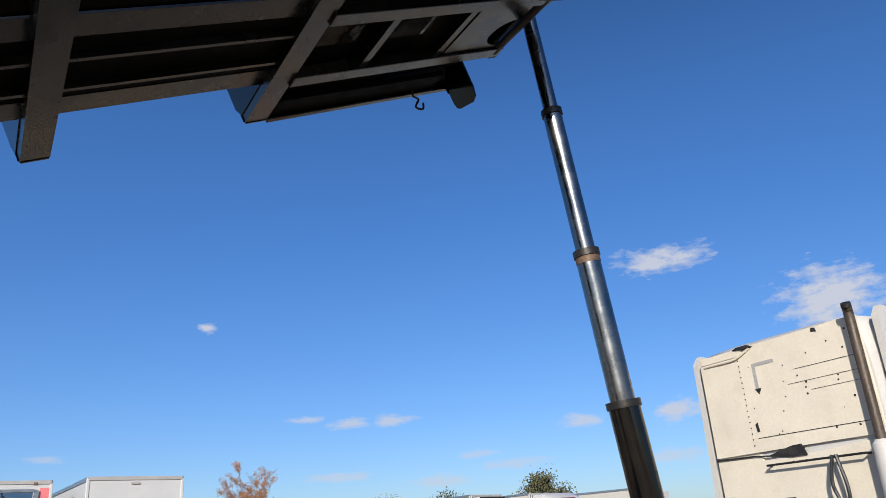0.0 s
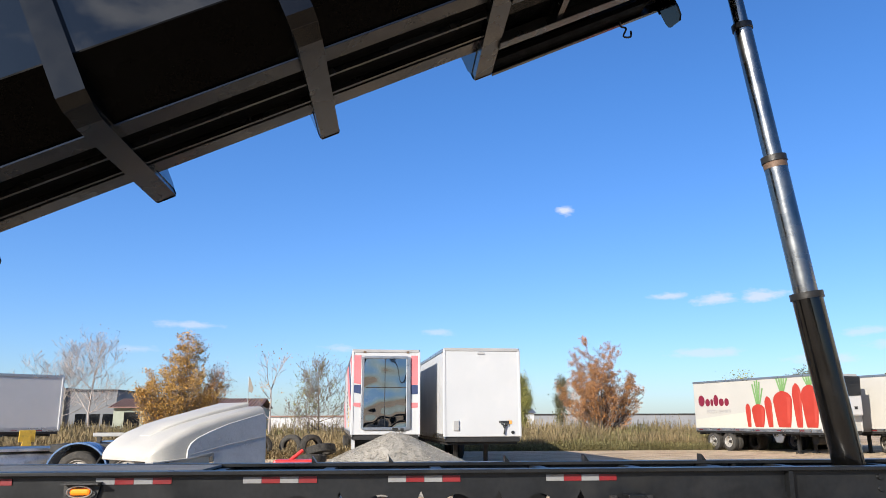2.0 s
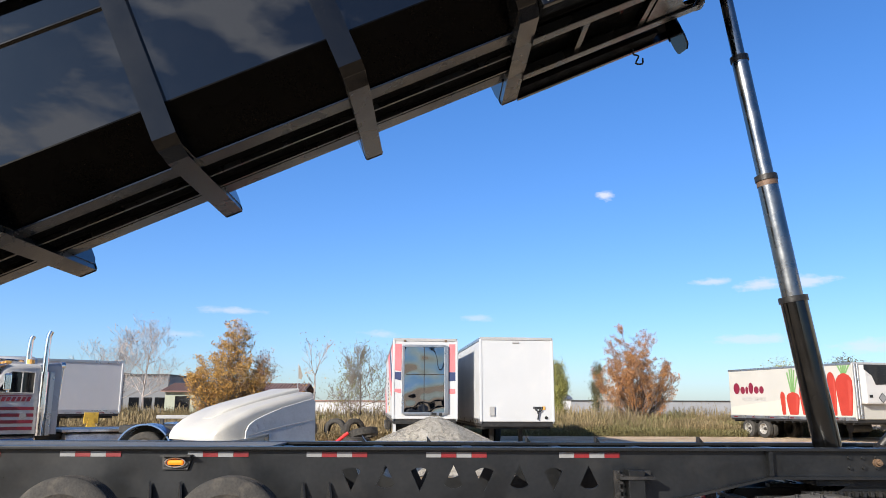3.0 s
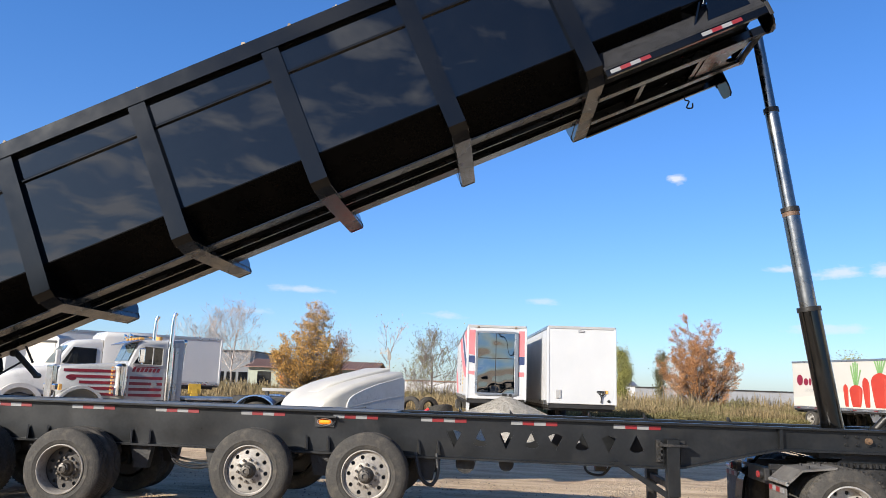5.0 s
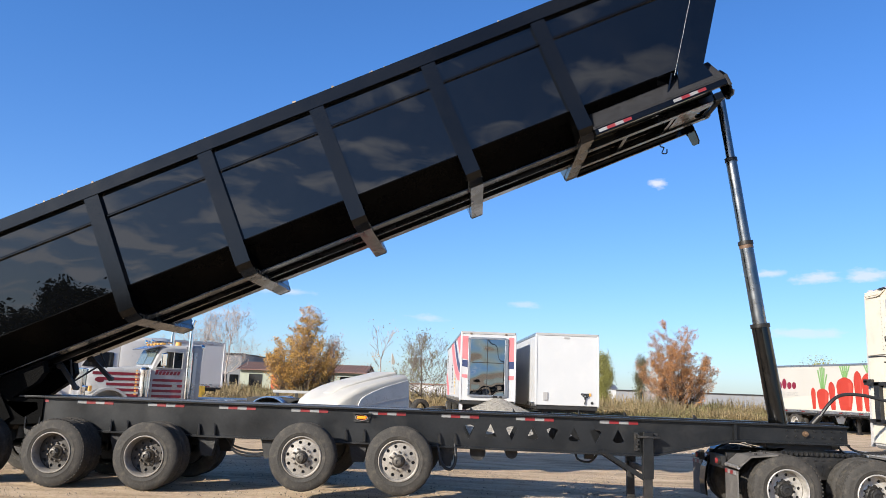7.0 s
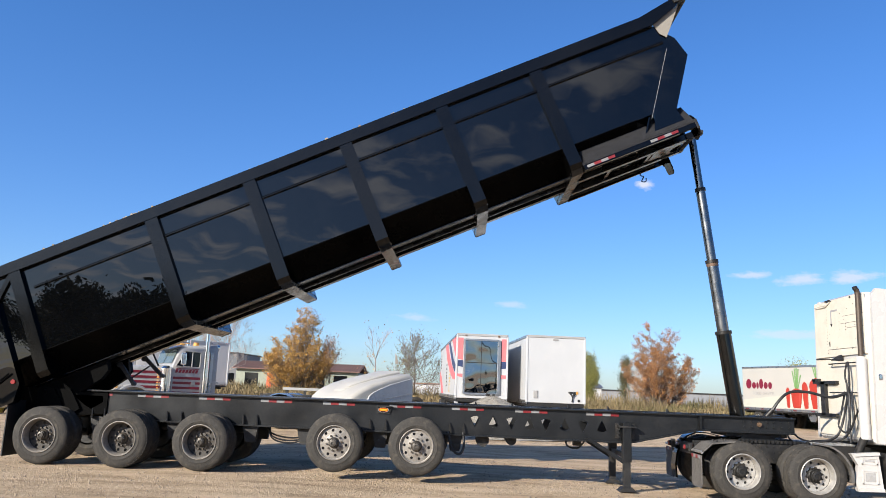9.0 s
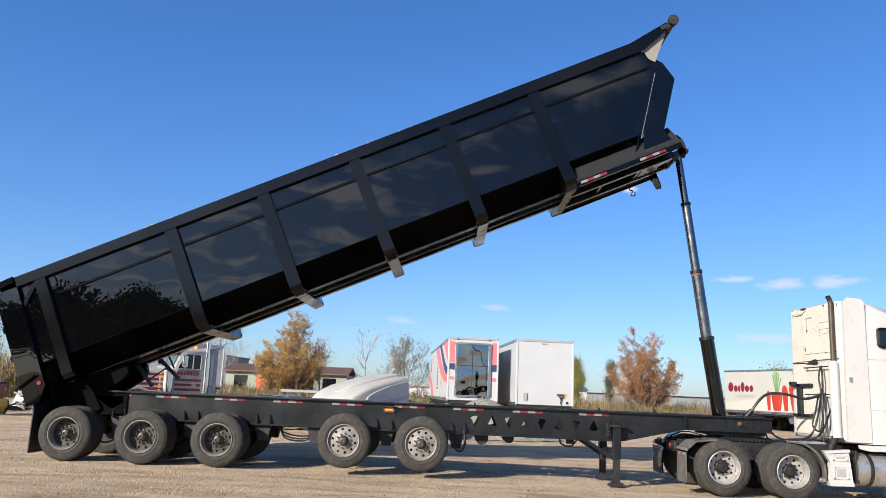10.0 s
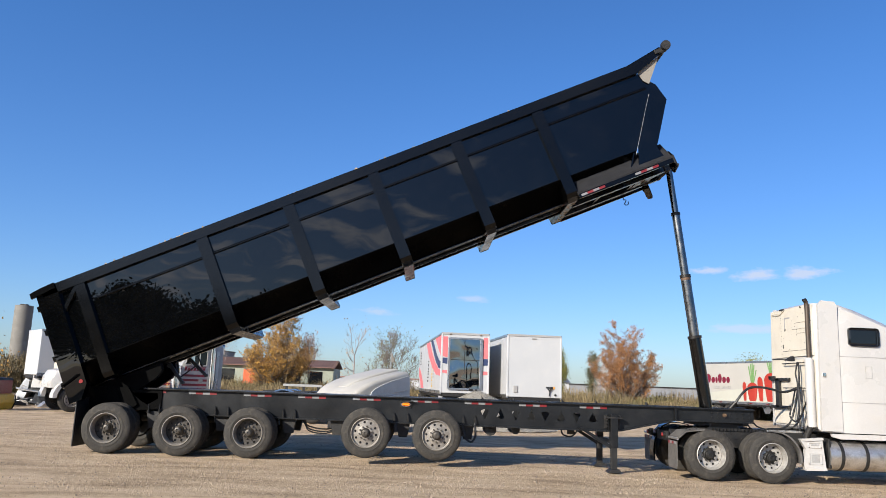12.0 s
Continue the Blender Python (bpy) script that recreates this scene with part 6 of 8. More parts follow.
for k in range(5):
    z = 1.10 + 0.172 * k
    x0 = -2.70 + (4 - k) * 0.22
    bm = bmesh.new()
    y0, y1 = 0.545 + (x0 + 2.78) * 0.10, 0.70
    prism(bm, [(x0, -y0 - 0.012), (-1.12, -y1 - 0.024), (-1.12, -y1), (x0, -y0)], "z", z, z + 0.085)
    part("stripe", bm, M_MAROON, ph, "maroon stripe")
    if k < 4:
        bm = bmesh.new()
        box(bm, -0.93, 0.05, -0.982, -0.965, z, z + 0.085)
        part("stripe", bm, M_MAROON, pcab, "maroon stripe")
bm = bmesh.new()
box(bm, -0.86, -0.02, -0.984, -0.968, 1.975, 1.995)
for k in range(7):
    h = 0.15 if k == 0 else 0.115
    prism(bm, [(-0.88 + 0.12 * k, 1.84), (-0.80 + 0.12 * k, 1.84), (-0.76 + 0.12 * k, 1.84 + h), (-0.84 + 0.12 * k, 1.84 + h)], "y", -0.986, -0.968)
part("name_bar", bm, M_MAROON, pcab, "maroon lettering block")
bm = bmesh.new()
tube(bm, (-0.20, -0.968, 1.47), (-0.20, -0.990, 1.47), 0.085, n=18)
part("emblem", bm, M_TAPEW, pcab, "round white emblem")
bm = bmesh.new()
lathe(bm, [(-0.012, 0.17), (-0.016, 0.16), (-0.016, 0.0)], 24)
em = part("badge", bm, M_MAROON, ph, "oval maroon badge")
em.matrix_basis = pose(-2.45, -0.57, 1.62) @ Matrix.Diagonal((1.0, 1.0, 0.5, 1))
# door glass with its frame and quarter light
bm = bmesh.new()
prism(bm, [(-0.86, 2.09), (-0.02, 2.06), (-0.02, 2.58), (-0.58, 2.60)], "y", -0.978, -0.968)
part("side_window", bm, M_GLASS, pcab, "dark open door window")
bm = bmesh.new()
for p, q in (((-0.88, 2.07), (-0.58, 2.62)), ((-0.58, 2.62), (0.0, 2.60)), ((0.0, 2.60), (0.0, 2.05)), ((0.0, 2.05), (-0.88, 2.07)), ((-0.60, 2.06), (-0.58, 2.62)), ((-0.30, 2.06), (-0.30, 2.60))):
    pipe(bm, [(p[0], -0.985, p[1]), (q[0], -0.985, q[1])], 0.018, 6)
part("window_frame", bm, M_PALEGREY, pcab)
for y0, y1 in ((-0.84, -0.03), (0.03, 0.84)):
    bm = bmesh.new()
    prism(bm, [(-1.0, 2.17), (-0.80, 2.68), (-0.785, 2.675), (-0.985, 2.165)], "y", y0, y1)
    part("windscreen", bm, M_SCREEN, pcab, "greenish split windscreen")
bm = bmesh.new()
prism(bm, [(-1.12, 2.66), (-0.72, 2.80), (-0.72, 2.83), (-1.14, 2.69)], "y", -0.98, 0.98)
part("sun_visor", bm, M_BLUESTEEL, pcab, "blue-reflecting steel sun visor")
for y in (-0.75, -0.37, 0, 0.37, 0.75):
    bm = bmesh.new()
    box(bm, -0.72, -0.56, y - 0.06, y + 0.06, 2.82, 2.90, 0.025)
    part("roof_lamp", bm, M_ORANGE, pcab, "amber roof lamp")
for y in (-0.2, 0.5):
    bm = bmesh.new()
    pipe(bm, [(-0.75, y, 2.95), (-0.15, y + 0.03, 2.93)], 0.035, 8)
    tube(bm, (-0.77, y, 2.95), (-0.86, y, 2.95), 0.04, 0.085, 12)
    part("air_horn", bm, M_CHR, pcab, "chrome air horn")
bm = bmesh.new()
tube(bm, (-0.05, -0.55, 2.83), (-0.05, -0.55, 2.96), 0.10, n=14)
part("beacon", bm, M_ORANGE, pcab, "amber beacon")
bm = bmesh.new()
box(bm, -2.99, -2.86, -0.50, 0.50, 0.95, 1.97, 0.03)
pg = part("grille", bm, M_CHR, pt, "chrome radiator grille")
for k in range(13):
    bm = bmesh.new()
    box(bm, -3.005, -2.985, -0.44 + 0.07 * k, -0.40 + 0.07 * k, 1.00, 1.88)
    part("grille_bar", bm, M_TANK, pg)
bm = bmesh.new()
box(bm, -3.25, -3.05, -1.1, 1.1, 0.48, 0.88, 0.05)
part("bumper", bm, M_CHR, pt, "chrome bumper")
for side in (-1, 1):
    bm = bmesh.new()
    arc = [(-2.25 + 0.72 * math.cos(radians(a)), 0.60 + 0.78 * math.sin(radians(a))) for a in range(2, 179, 11)]
    arc2 = [(-2.25 + 0.64 * math.cos(radians(a)), 0.60 + 0.70 * math.sin(radians(a))) for a in range(178, 1, -11)]
    prism(bm, arc + arc2, "y", side * 0.84 - 0.28, side * 0.84 + 0.28)
    part("fender", bm, M_PALEGREY, pt, "pale grey front fender", True)
    bm = bmesh.new()
    box(bm, -2.98, -2.78, side * 0.76 - 0.15, side * 0.76 + 0.15, 1.22, 1.42, 0.04)
    hl = part("headlamp", bm, M_CHR, pt, "chrome headlamp pod")
    bm = bmesh.new()
    box(bm, -2.86, -2.76, side * 0.94 - 0.03, side * 0.94 + 0.03, 1.24, 1.42, 0.02)
    part("turn_signal", bm, M_ORANGE, hl, "amber turn signal")
    bm = bmesh.new()
    tube(bm, (0.22, side * 0.98, 0.95), (0.22, side * 0.98, 2.62), 0.11, n=20)
    ex2 = part("exhaust_shield", bm, M_CHR, pt, "polished stack shield", True)
    bm = bmesh.new()
    pipe(bm, curve_pts([(0.22, side * 0.98, 2.6), (0.22, side * 0.98, 3.1), (0.23, side * 0.98, 3.55), (0.28, side * 0.98, 3.72)], 12), 0.072, 14)
    part("stack_pipe", bm, M_CHR, ex2, "tall chrome stack", True)
    bm = bmesh.new()
    tube(bm, (-1.16, side * 0.90, 1.12), (-1.16, side * 0.90, 1.98), 0.20, n=24)
    tube(bm, (-1.16, side * 0.90, 1.98), (-1.16, side * 0.90, 2.06), 0.20, 0.10, 24)
    part("air_cleaner", bm, M_CHR, pt, "chrome air cleaner can", True)
    for k in range(9):
        bm = bmesh.new()
        box(bm, -1.42, -1.37, side * 0.78 - 0.03, side * 0.78 + 0.03, 1.16 + 0.095 * k, 1.21 + 0.095 * k, 0.008)
        part("marker_lamp", bm, M_ORANGE, pt, "amber marker lamp")
    bm = bmesh.new()
    box(bm, -0.78, -0.60, side * 1.20 - 0.05, side * 1.20 + 0.05, 2.12, 2.55, 0.03)
    pipe(bm, [(-0.66, side * 0.98, 2.62), (-0.68, side * 1.20, 2.58), (-0.68, side * 1.20, 2.08), (-0.70, side * 0.98, 2.04)], 0.014, 6)
    part("door_mirror", bm, M_CHR, pt, "chrome door mirror")
    bm = bmesh.new()
    tube(bm, (-0.95, side * 0.80, 0.68), (0.15, side * 0.80, 0.68), 0.28, n=24)
    part("fuel_tank", bm, M_CHR, pt, smooth=True)
    bm = bmesh.new()
    tube(bm, (0.9, side * 0.80, 0.72), (2.4, side * 0.80, 0.72), 0.28, n=24)
    part("fuel_tank", bm, M_TANK, pt, smooth=True)
    bm = bmesh.new()
    box(bm, -3.0, 4.6, side * 0.42 - 0.04, side * 0.42 + 0.04, 0.75, 1.0)
    part("chassis_rail", bm, M_DARK, pt)
    wheel(pt, -2.25, side * 1.10, 0.51, side, RIM_OUT, HUB_OUT, 5)
    bm = bmesh.new()
    box(bm, 0.36, 0.48, side * 0.98 - 0.02, side * 0.98 + 0.02, 0.95, 2.62, 0.008)
    part("side_fairing", bm, M_SILVER, pt, "brushed side fairing")
part("sleeper", loft([(0.16, 0.98, 2.78, 0.93), (0.20, 0.98, 2.86, 0.95), (0.62, 0.98, 2.88, 0.95), (0.66, 0.98, 2.82, 0.94)], 0.12), M_PALEGREY, pt, "short flat sleeper box", True)
bm = bmesh.new()
pipe(bm, [(0.70, -0.75, 1.9), (0.74, -0.75, 2.75), (0.74, -0.45, 2.80)], 0.02, 6)
tube(bm, (0.68, -0.70, 2.82), (0.78, -0.70, 2.82), 0.09, n=14)
part("work_light", bm, M_CHR, pt)
bm = bmesh.new()
box(bm, 0.8, 3.0, -0.98, 0.98, 1.02, 1.10, 0.01)
part("deck", bm, M_TANK, pt)
for x in (3.4, 4.7):
    duals(pt, x, 0.51, RIM_OUT, HUB_OUT, 10 * x)

# reefer van behind it
vt, vb = van_body("box_trailer", "white van body with scraped lower skin on orange stands", pose(-4.4, 23.0, 0, 0, 0, 90), 2.5, 9.4, 1.42, 3.66, M_BOXWHITE, wheels=False)
vt.matrix_basis = pose(-6.0, 27.4, 0, 0, 0, 130)
tagged(vt, "white van body with scraped lower skin behind the tractor", "trailer")
for k in range(2):
    bm = bmesh.new()
    box(bm, -1.30, -1.22, 0.9 + 2.9 * k, 1.5 + 2.9 * k, 0.95, 1.42, 0.01)
    prism(bm, [(1.0 + 2.9 * k, 0.7), (1.4 + 2.9 * k, 0.7), (1.3 + 2.9 * k, 1.2), (1.1 + 2.9 * k, 1.2)], "x", -1.32, -1.2)
    part("support_stand", bm, M_ORANGE if k else M_YELLOW, vt, "orange-yellow steel stand")
for k in range(14):
    bm = bmesh.new()
    box(bm, -1.285, -1.272, 0.2 + 0.47 * k, 0.43 + 0.47 * k, 1.385, 1.415)
    part("reflector", bm, M_MAROON if k % 2 else M_TAPEW, vt)


# ---- day-cab chassis with blue fenders beside the hood ----
dc = thing("truck_chassis", "dark cab-less truck chassis with metallic blue wheel fenders", "truck", m=pose(1.15, 13.6, 0.03))
for side in (-1, 1):
    bm = bmesh.new()
    box(bm, -0.8, 3.2, side * 0.42 - 0.04, side * 0.42 + 0.04, 0.72, 0.98)
    part("chassis_rail", bm, M_DARK, dc)
    bm = bmesh.new()
    arc = [(0.0 + 0.75 * math.cos(radians(a)), 0.52 + 0.72 * math.sin(radians(a))) for a in range(15, 166, 10)]
    arc2 = [(0.0 + 0.71 * math.cos(radians(a)), 0.52 + 0.68 * math.sin(radians(a))) for a in range(165, 14, -10)]
    prism(bm, arc + arc2, "y", side * 0.94 - 0.32, side * 0.94 + 0.32)
    part("fender", bm, M_BLUE, dc, "metallic blue fender")
    wheel(dc, 0.0, side * 1.2, 0.51, side, RIM_OUT, HUB_OUT, 8)
    bm = bmesh.new()
    prism(bm, [(x + 1.15, z - 0.04) for x, z in arc + arc2], "y", side * 0.94 - 0.32, side * 0.94 + 0.32)
    part("fender", bm, M_FRAME, dc, "black plastic fender")
    wheel(dc, 1.15, side * 1.2, 0.51, side, RIM_OUT, HUB_OUT, 28)
bm = bmesh.new()
box(bm, -0.9, 2.2, -0.7, 0.7, 0.98, 1.18, 0.02)
part("deck", bm, M_DARK, dc)
bm = bmesh.new()
box(bm, -0.35, 1.25, 0.55, 0.70, 1.34, 1.44, 0.01)
part("body_rail", bm, M_PALEGREY, dc, "pale steel body rail")
for x in (-0.2, 0.5, 1.1):
    bm = bmesh.new()
    box(bm, x - 0.05, x + 0.05, 0.58, 0.66, 1.0, 1.36)
    part("rail_stand", bm, M_DARK, dc)


# ---- refrigerated delivery trailers ----
def carrot(owner, y, z0, z1, r, tilt=0.0, leaf=True):
    """A printed carrot on the side skin (local x = -1.3 plane), broad shoulder, narrowing foot."""
    n = 18
    left, right = [], []
    for k in range(n + 1):
        u = k / n
        w = r * (0.60 + 0.40 * (u / 0.72) ** 0.7) if u < 0.72 else r * math.sqrt(max(0.012, 1 - ((u - 0.72) / 0.283) ** 2))
        c = y + tilt * u
        z = z0 + (z1 - z0) * u
        left.append((c - w, z))
        right.append((c + w, z))
    bm = bmesh.new()
    prism(bm, left + right[::-1], "x", -1.309, -1.303)
    part("carrot_print", bm, M_CARROT, owner, "printed red carrot")
    bm = bmesh.new()
    prism(bm, [(c + (y - c) * 0.2, z) for c, z in left[2:-3]] + [(c + (y - c) * 0.55, z) for c, z in left[-4:1:-1]], "x", -1.3125, -1.309)
    part("carrot_highlight", bm, M_CARROTL, owner)
    if leaf:
        for a, hgt in ((-0.42, 0.85), (-0.22, 1.2), (-0.05, 1.3), (0.12, 1.25), (0.32, 1.1)):
            bm = bmesh.new()
            t = y + tilt
            top = min(z1 + hgt, 3.86)
            prism(bm, [(t + a * 0.3 - 0.045, z1 - 0.03), (t + a * 0.3 + 0.045, z1 - 0.03), (t + a + 0.055, top), (t + a - 0.055, top)], "x", -1.3055, -1.303)
            part("leaf_print", bm, M_LEAFPRINT, owner)


def reefer(m, graphics):
    t, b = van_body("box_trailer", "white refrigerated trailer with a red carrot print along its side" if graphics else "white refrigerated trailer with a black cooling unit on its nose", m, 2.58, 9.6, 1.15, 3.97, M_REEFERSKIN, group="delivery trailers")
    bm = bmesh.new()
    box(bm, -1.02, 1.02, -0.42, -0.03, 1.9, 3.85, 0.08)
    u = part("cooling_unit", bm, M_WHITE, t, "white and black cooling unit")
    bm = bmesh.new()
    prism(bm, [(-1.0, 3.84), (1.0, 3.84), (0.95, 2.9), (-0.35, 2.85), (-0.55, 3.3), (-1.0, 3.6)], "y", -0.45, -0.40)
    gr = part("upper_grille", bm, M_DARK, u, "black grille")
    for k in range(8):
        bm = bmesh.new()
        box(bm, -0.25, 0.85, -0.475, -0.45, 2.98 + 0.1 * k, 3.02 + 0.1 * k)
        part("slat", bm, M_FRAME, gr)
    bm = bmesh.new()
    prism(bm, [(0.0, 1.95), (0.26, 2.21), (0.0, 2.47), (-0.26, 2.21)], "y", -0.435, -0.418)
    part("placard_frame", bm, M_DARK, u)
    bm = bmesh.new()
    prism(bm, [(0.0, 1.99), (0.22, 2.21), (0.0, 2.43), (-0.22, 2.21)], "y", -0.44, -0.434)
    part("placard", bm, M_TAPEW, u)
    for x in (-0.72, 0.55):
        bm = bmesh.new()
        box(bm, x - 0.10, x + 0.10, -0.44, -0.418, 2.22, 2.36)
        part("gauge", bm, M_DARK, u)
    for x in (-1.27, -1.1):
        bm = bmesh.new()
        tube(bm, (x, -0.10, 1.2), (x, -0.10, 3.9), 0.06, n=12)
        part("corner_pipe", bm, M_SILVER, t, smooth=True)
    bm = bmesh.new()
    tube(bm, (-0.3, 1.5, 0.72), (0.9, 1.5, 0.72), 0.24, n=16)
    part("fuel_tank", bm, M_DARK, t)
    bm = bmesh.new()
    prism(bm, [(2.6, 1.1), (3.6, 1.1), (3.3, 0.55), (2.9, 0.55)], "x", -1.15, -1.10)
    part("leg_brace", bm, M_SILVER, t)
    for k in range(12):
        bm = bmesh.new()
        box(bm, -1.325, -1.312, 0.4 + 0.78 * k, 0.68 + 0.78 * k, 1.14, 1.19)
        part("reflector", bm, M_TAPER if k % 2 else M_TAPEW, t)
    if graphics:
        bm = bmesh.new()
        prism(bm, [(0.0, 1.28), (9.5, 1.28), (9.5, 1.75), (4.5, 2.2), (0.0, 3.2)], "x", -1.3005, -1.294)
        part("graphic_wash", bm, M_GRAD, t, "pale green printed wash")
        carrot(t, 0.62, 1.33, 3.45, 0.56)
        carrot(t, 1.42, 1.33, 3.55, 0.30, 0.05, False)
        carrot(t, 2.45, 1.33, 3.20, 0.66)
        carrot(t, 3.42, 1.33, 2.95, 0.26, 0.10, False)
        carrot(t, 4.25, 1.33, 2.55, 0.50)
        carrot(t, 5.0, 1.33, 2.6, 0.19, 0.05, False)
        # maker's mark as plain bars
        y0 = 9.20
        for k, (w, h, dz) in enumerate(((0.60, 0.66, 0), (0.44, 0.44, 0), (0.26, 0.44, 0), (0.44, 0.66, 0.0), (0.44, 0.44, 0), (0.40, 0.44, 0))):
            bm = bmesh.new()
            prism(bm, [(y0 - w / 2 + w * 0.46 * math.cos(radians(a)), 2.50 + h / 2 + h / 2 * math.sin(radians(a))) for a in range(0, 360, 20)], "x", -1.309, -1.302)
            part("logo_mark", bm, M_LOGO, t, "maroon oval logo mark")
            y0 -= w + 0.02
        for word, yw in (("FOOD", 8.45), ("SERVICE", 7.45)):
            cu = bpy.data.curves.new("wording", "FONT")
            cu.body = word
            cu.size, cu.extrude = 0.29, 0.002
            tmp = new("wording", cu)
            dg = bpy.context.evaluated_depsgraph_get()
            me_ = bpy.data.meshes.new_from_object(tmp.evaluated_get(dg))
            bpy.data.objects.remove(tmp)
            me_.materials.append(M_GREYPRINT)
            wd = new("wording", me_)
            wd.parent = t
            wd.matrix_basis = Matrix.Translation((-1.306, yw, 2.10)) @ Matrix(((0, 0, -1, 0), (-1, 0, 0, 0), (0, 1, 0, 0), (0, 0, 0, 1)))
            tagged(wd, "grey printed word")
    return t


GA = math.degrees(math.atan2(2.75, 9.2))
reefer(pose(31.15, 30.25, 0, 0, 0, GA), True)
reefer(pose(35.2, 30.6, 0, 0, 0, GA), False)
reefer(pose(41.5, 29.0, 0, 0, 0, GA), False)
# yellow blot of print on the far one
fr = thing("box_trailer", "white delivery trailer side with a yellow fruit print", "trailer", m=pose(46.5, 33.0, 0, 0, 0, GA))
bm = bmesh.new()
box(bm, -1.3, 1.3, 0, 9, 1.15, 3.97, 0.03)
part("box", bm, M_BOXWHITE, fr)
bm = bmesh.new()
prism(bm, [(2.0, 2.2), (3.0, 1.9), (3.8, 2.6), (3.4, 3.2), (2.6, 2.9), (2.1, 3.1)], "x", -1.31, -1.302)
part("fruit_print", bm, M_YELLOW, fr)

# white aerodynamic day-cab in front of the second trailer
ac = thing("semi_tractor", "white aerodynamic delivery tractor with a dark grille", "truck", m=pose(35.1, 28.1, 0, 0, 0, GA - 22))


def cab_rows(rows):
    """A rounded body lofted along y. rows: (y, bottom, top, half width at the foot, half width at the top)."""
    bm = bmesh.new()
    vs = []
    for y, z0, z1, half, head in rows:
        h = z1 - z0
        ring = [(-half, z0), (-half, z0 + 0.55 * h), (-head, z1 - 0.14 * h), (-head * 0.93, z1 - 0.05 * h), (-head * 0.7, z1), (head * 0.7, z1), (head * 0.93, z1 - 0.05 * h), (head, z1 - 0.14 * h), (half, z0 + 0.55 * h), (half, z0)]
        vs.append([bm.verts.new((x, y, z)) for x, z in ring])
    for a, b in zip(vs, vs[1:]):
        for k in range(10):
            bm.faces.new((a[k], a[(k + 1) % 10], b[(k + 1) % 10], b[k]))
    bm.faces.new(vs[0])
    bm.faces.new(vs[-1])
    bmesh.ops.recalc_face_normals(bm, faces=bm.faces)
    return bm


acb = part("cab", cab_rows([(2.2, 0.7, 2.85, 1.2, 1.16), (-0.2, 0.7, 2.85, 1.2, 1.14), (-0.55, 0.7, 2.70, 1.18, 1.05), (-1.0, 0.7, 1.95, 1.15, 1.0)]), M_WHITE, ac, "white cab", True)
fairing = part("roof_fairing", cab_rows([(2.2, 2.75, 3.92, 1.16, 1.12), (1.2, 2.75, 3.88, 1.15, 1.08), (0.4, 2.75, 3.55, 1.10, 0.98), (-0.25, 2.78, 3.05, 1.0, 0.85)]), M_WHITE, ac, "tall white roof fairing", True)
hood_ = part("hood", cab_rows([(-0.8, 0.7, 1.98, 1.12, 0.98), (-1.7, 0.7, 1.80, 1.10, 0.90), (-2.4, 0.65, 1.55, 1.06, 0.80), (-2.75, 0.6, 1.20, 0.95, 0.66)]), M_WHITE, ac, "white sloping hood", True)
bm = bmesh.new()
prism(bm, [(-0.98, 0.0), (0.98, 0.0), (0.90, 0.84), (-0.90, 0.84)], "y", -0.03, 0.0)
ws = part("windscreen", bm, M_GLASS, acb, "dark raked windscreen")
ws.matrix_basis = pose(0, -1.02, 1.98, -31, 0, 0)
bm = bmesh.new()
prism(bm, [(-0.66, 0.62), (0.66, 0.62), (0.74, 1.30), (0.58, 1.50), (-0.58, 1.50), (-0.74, 1.30)], "y", -2.84, -2.50)
g_ = part("grille", bm, M_DARK, hood_, "dark grille")
for k in range(5):
    bm = bmesh.new()
    box(bm, -0.62, 0.62, -2.865, -2.84, 0.72 + 0.15 * k, 0.77 + 0.15 * k)
    part("grille_bar", bm, M_SILVER, g_)
bm = bmesh.new()
box(bm, -1.18, 1.18, -2.95, -2.55, 0.32, 0.62, 0.08)
part("bumper", bm, M_WHITE, ac)
bm = bmesh.new()
box(bm, -0.55, 0.55, -2.965, -2.93, 0.36, 0.54, 0.02)
part("bumper_intake", bm, M_DARK, ac)
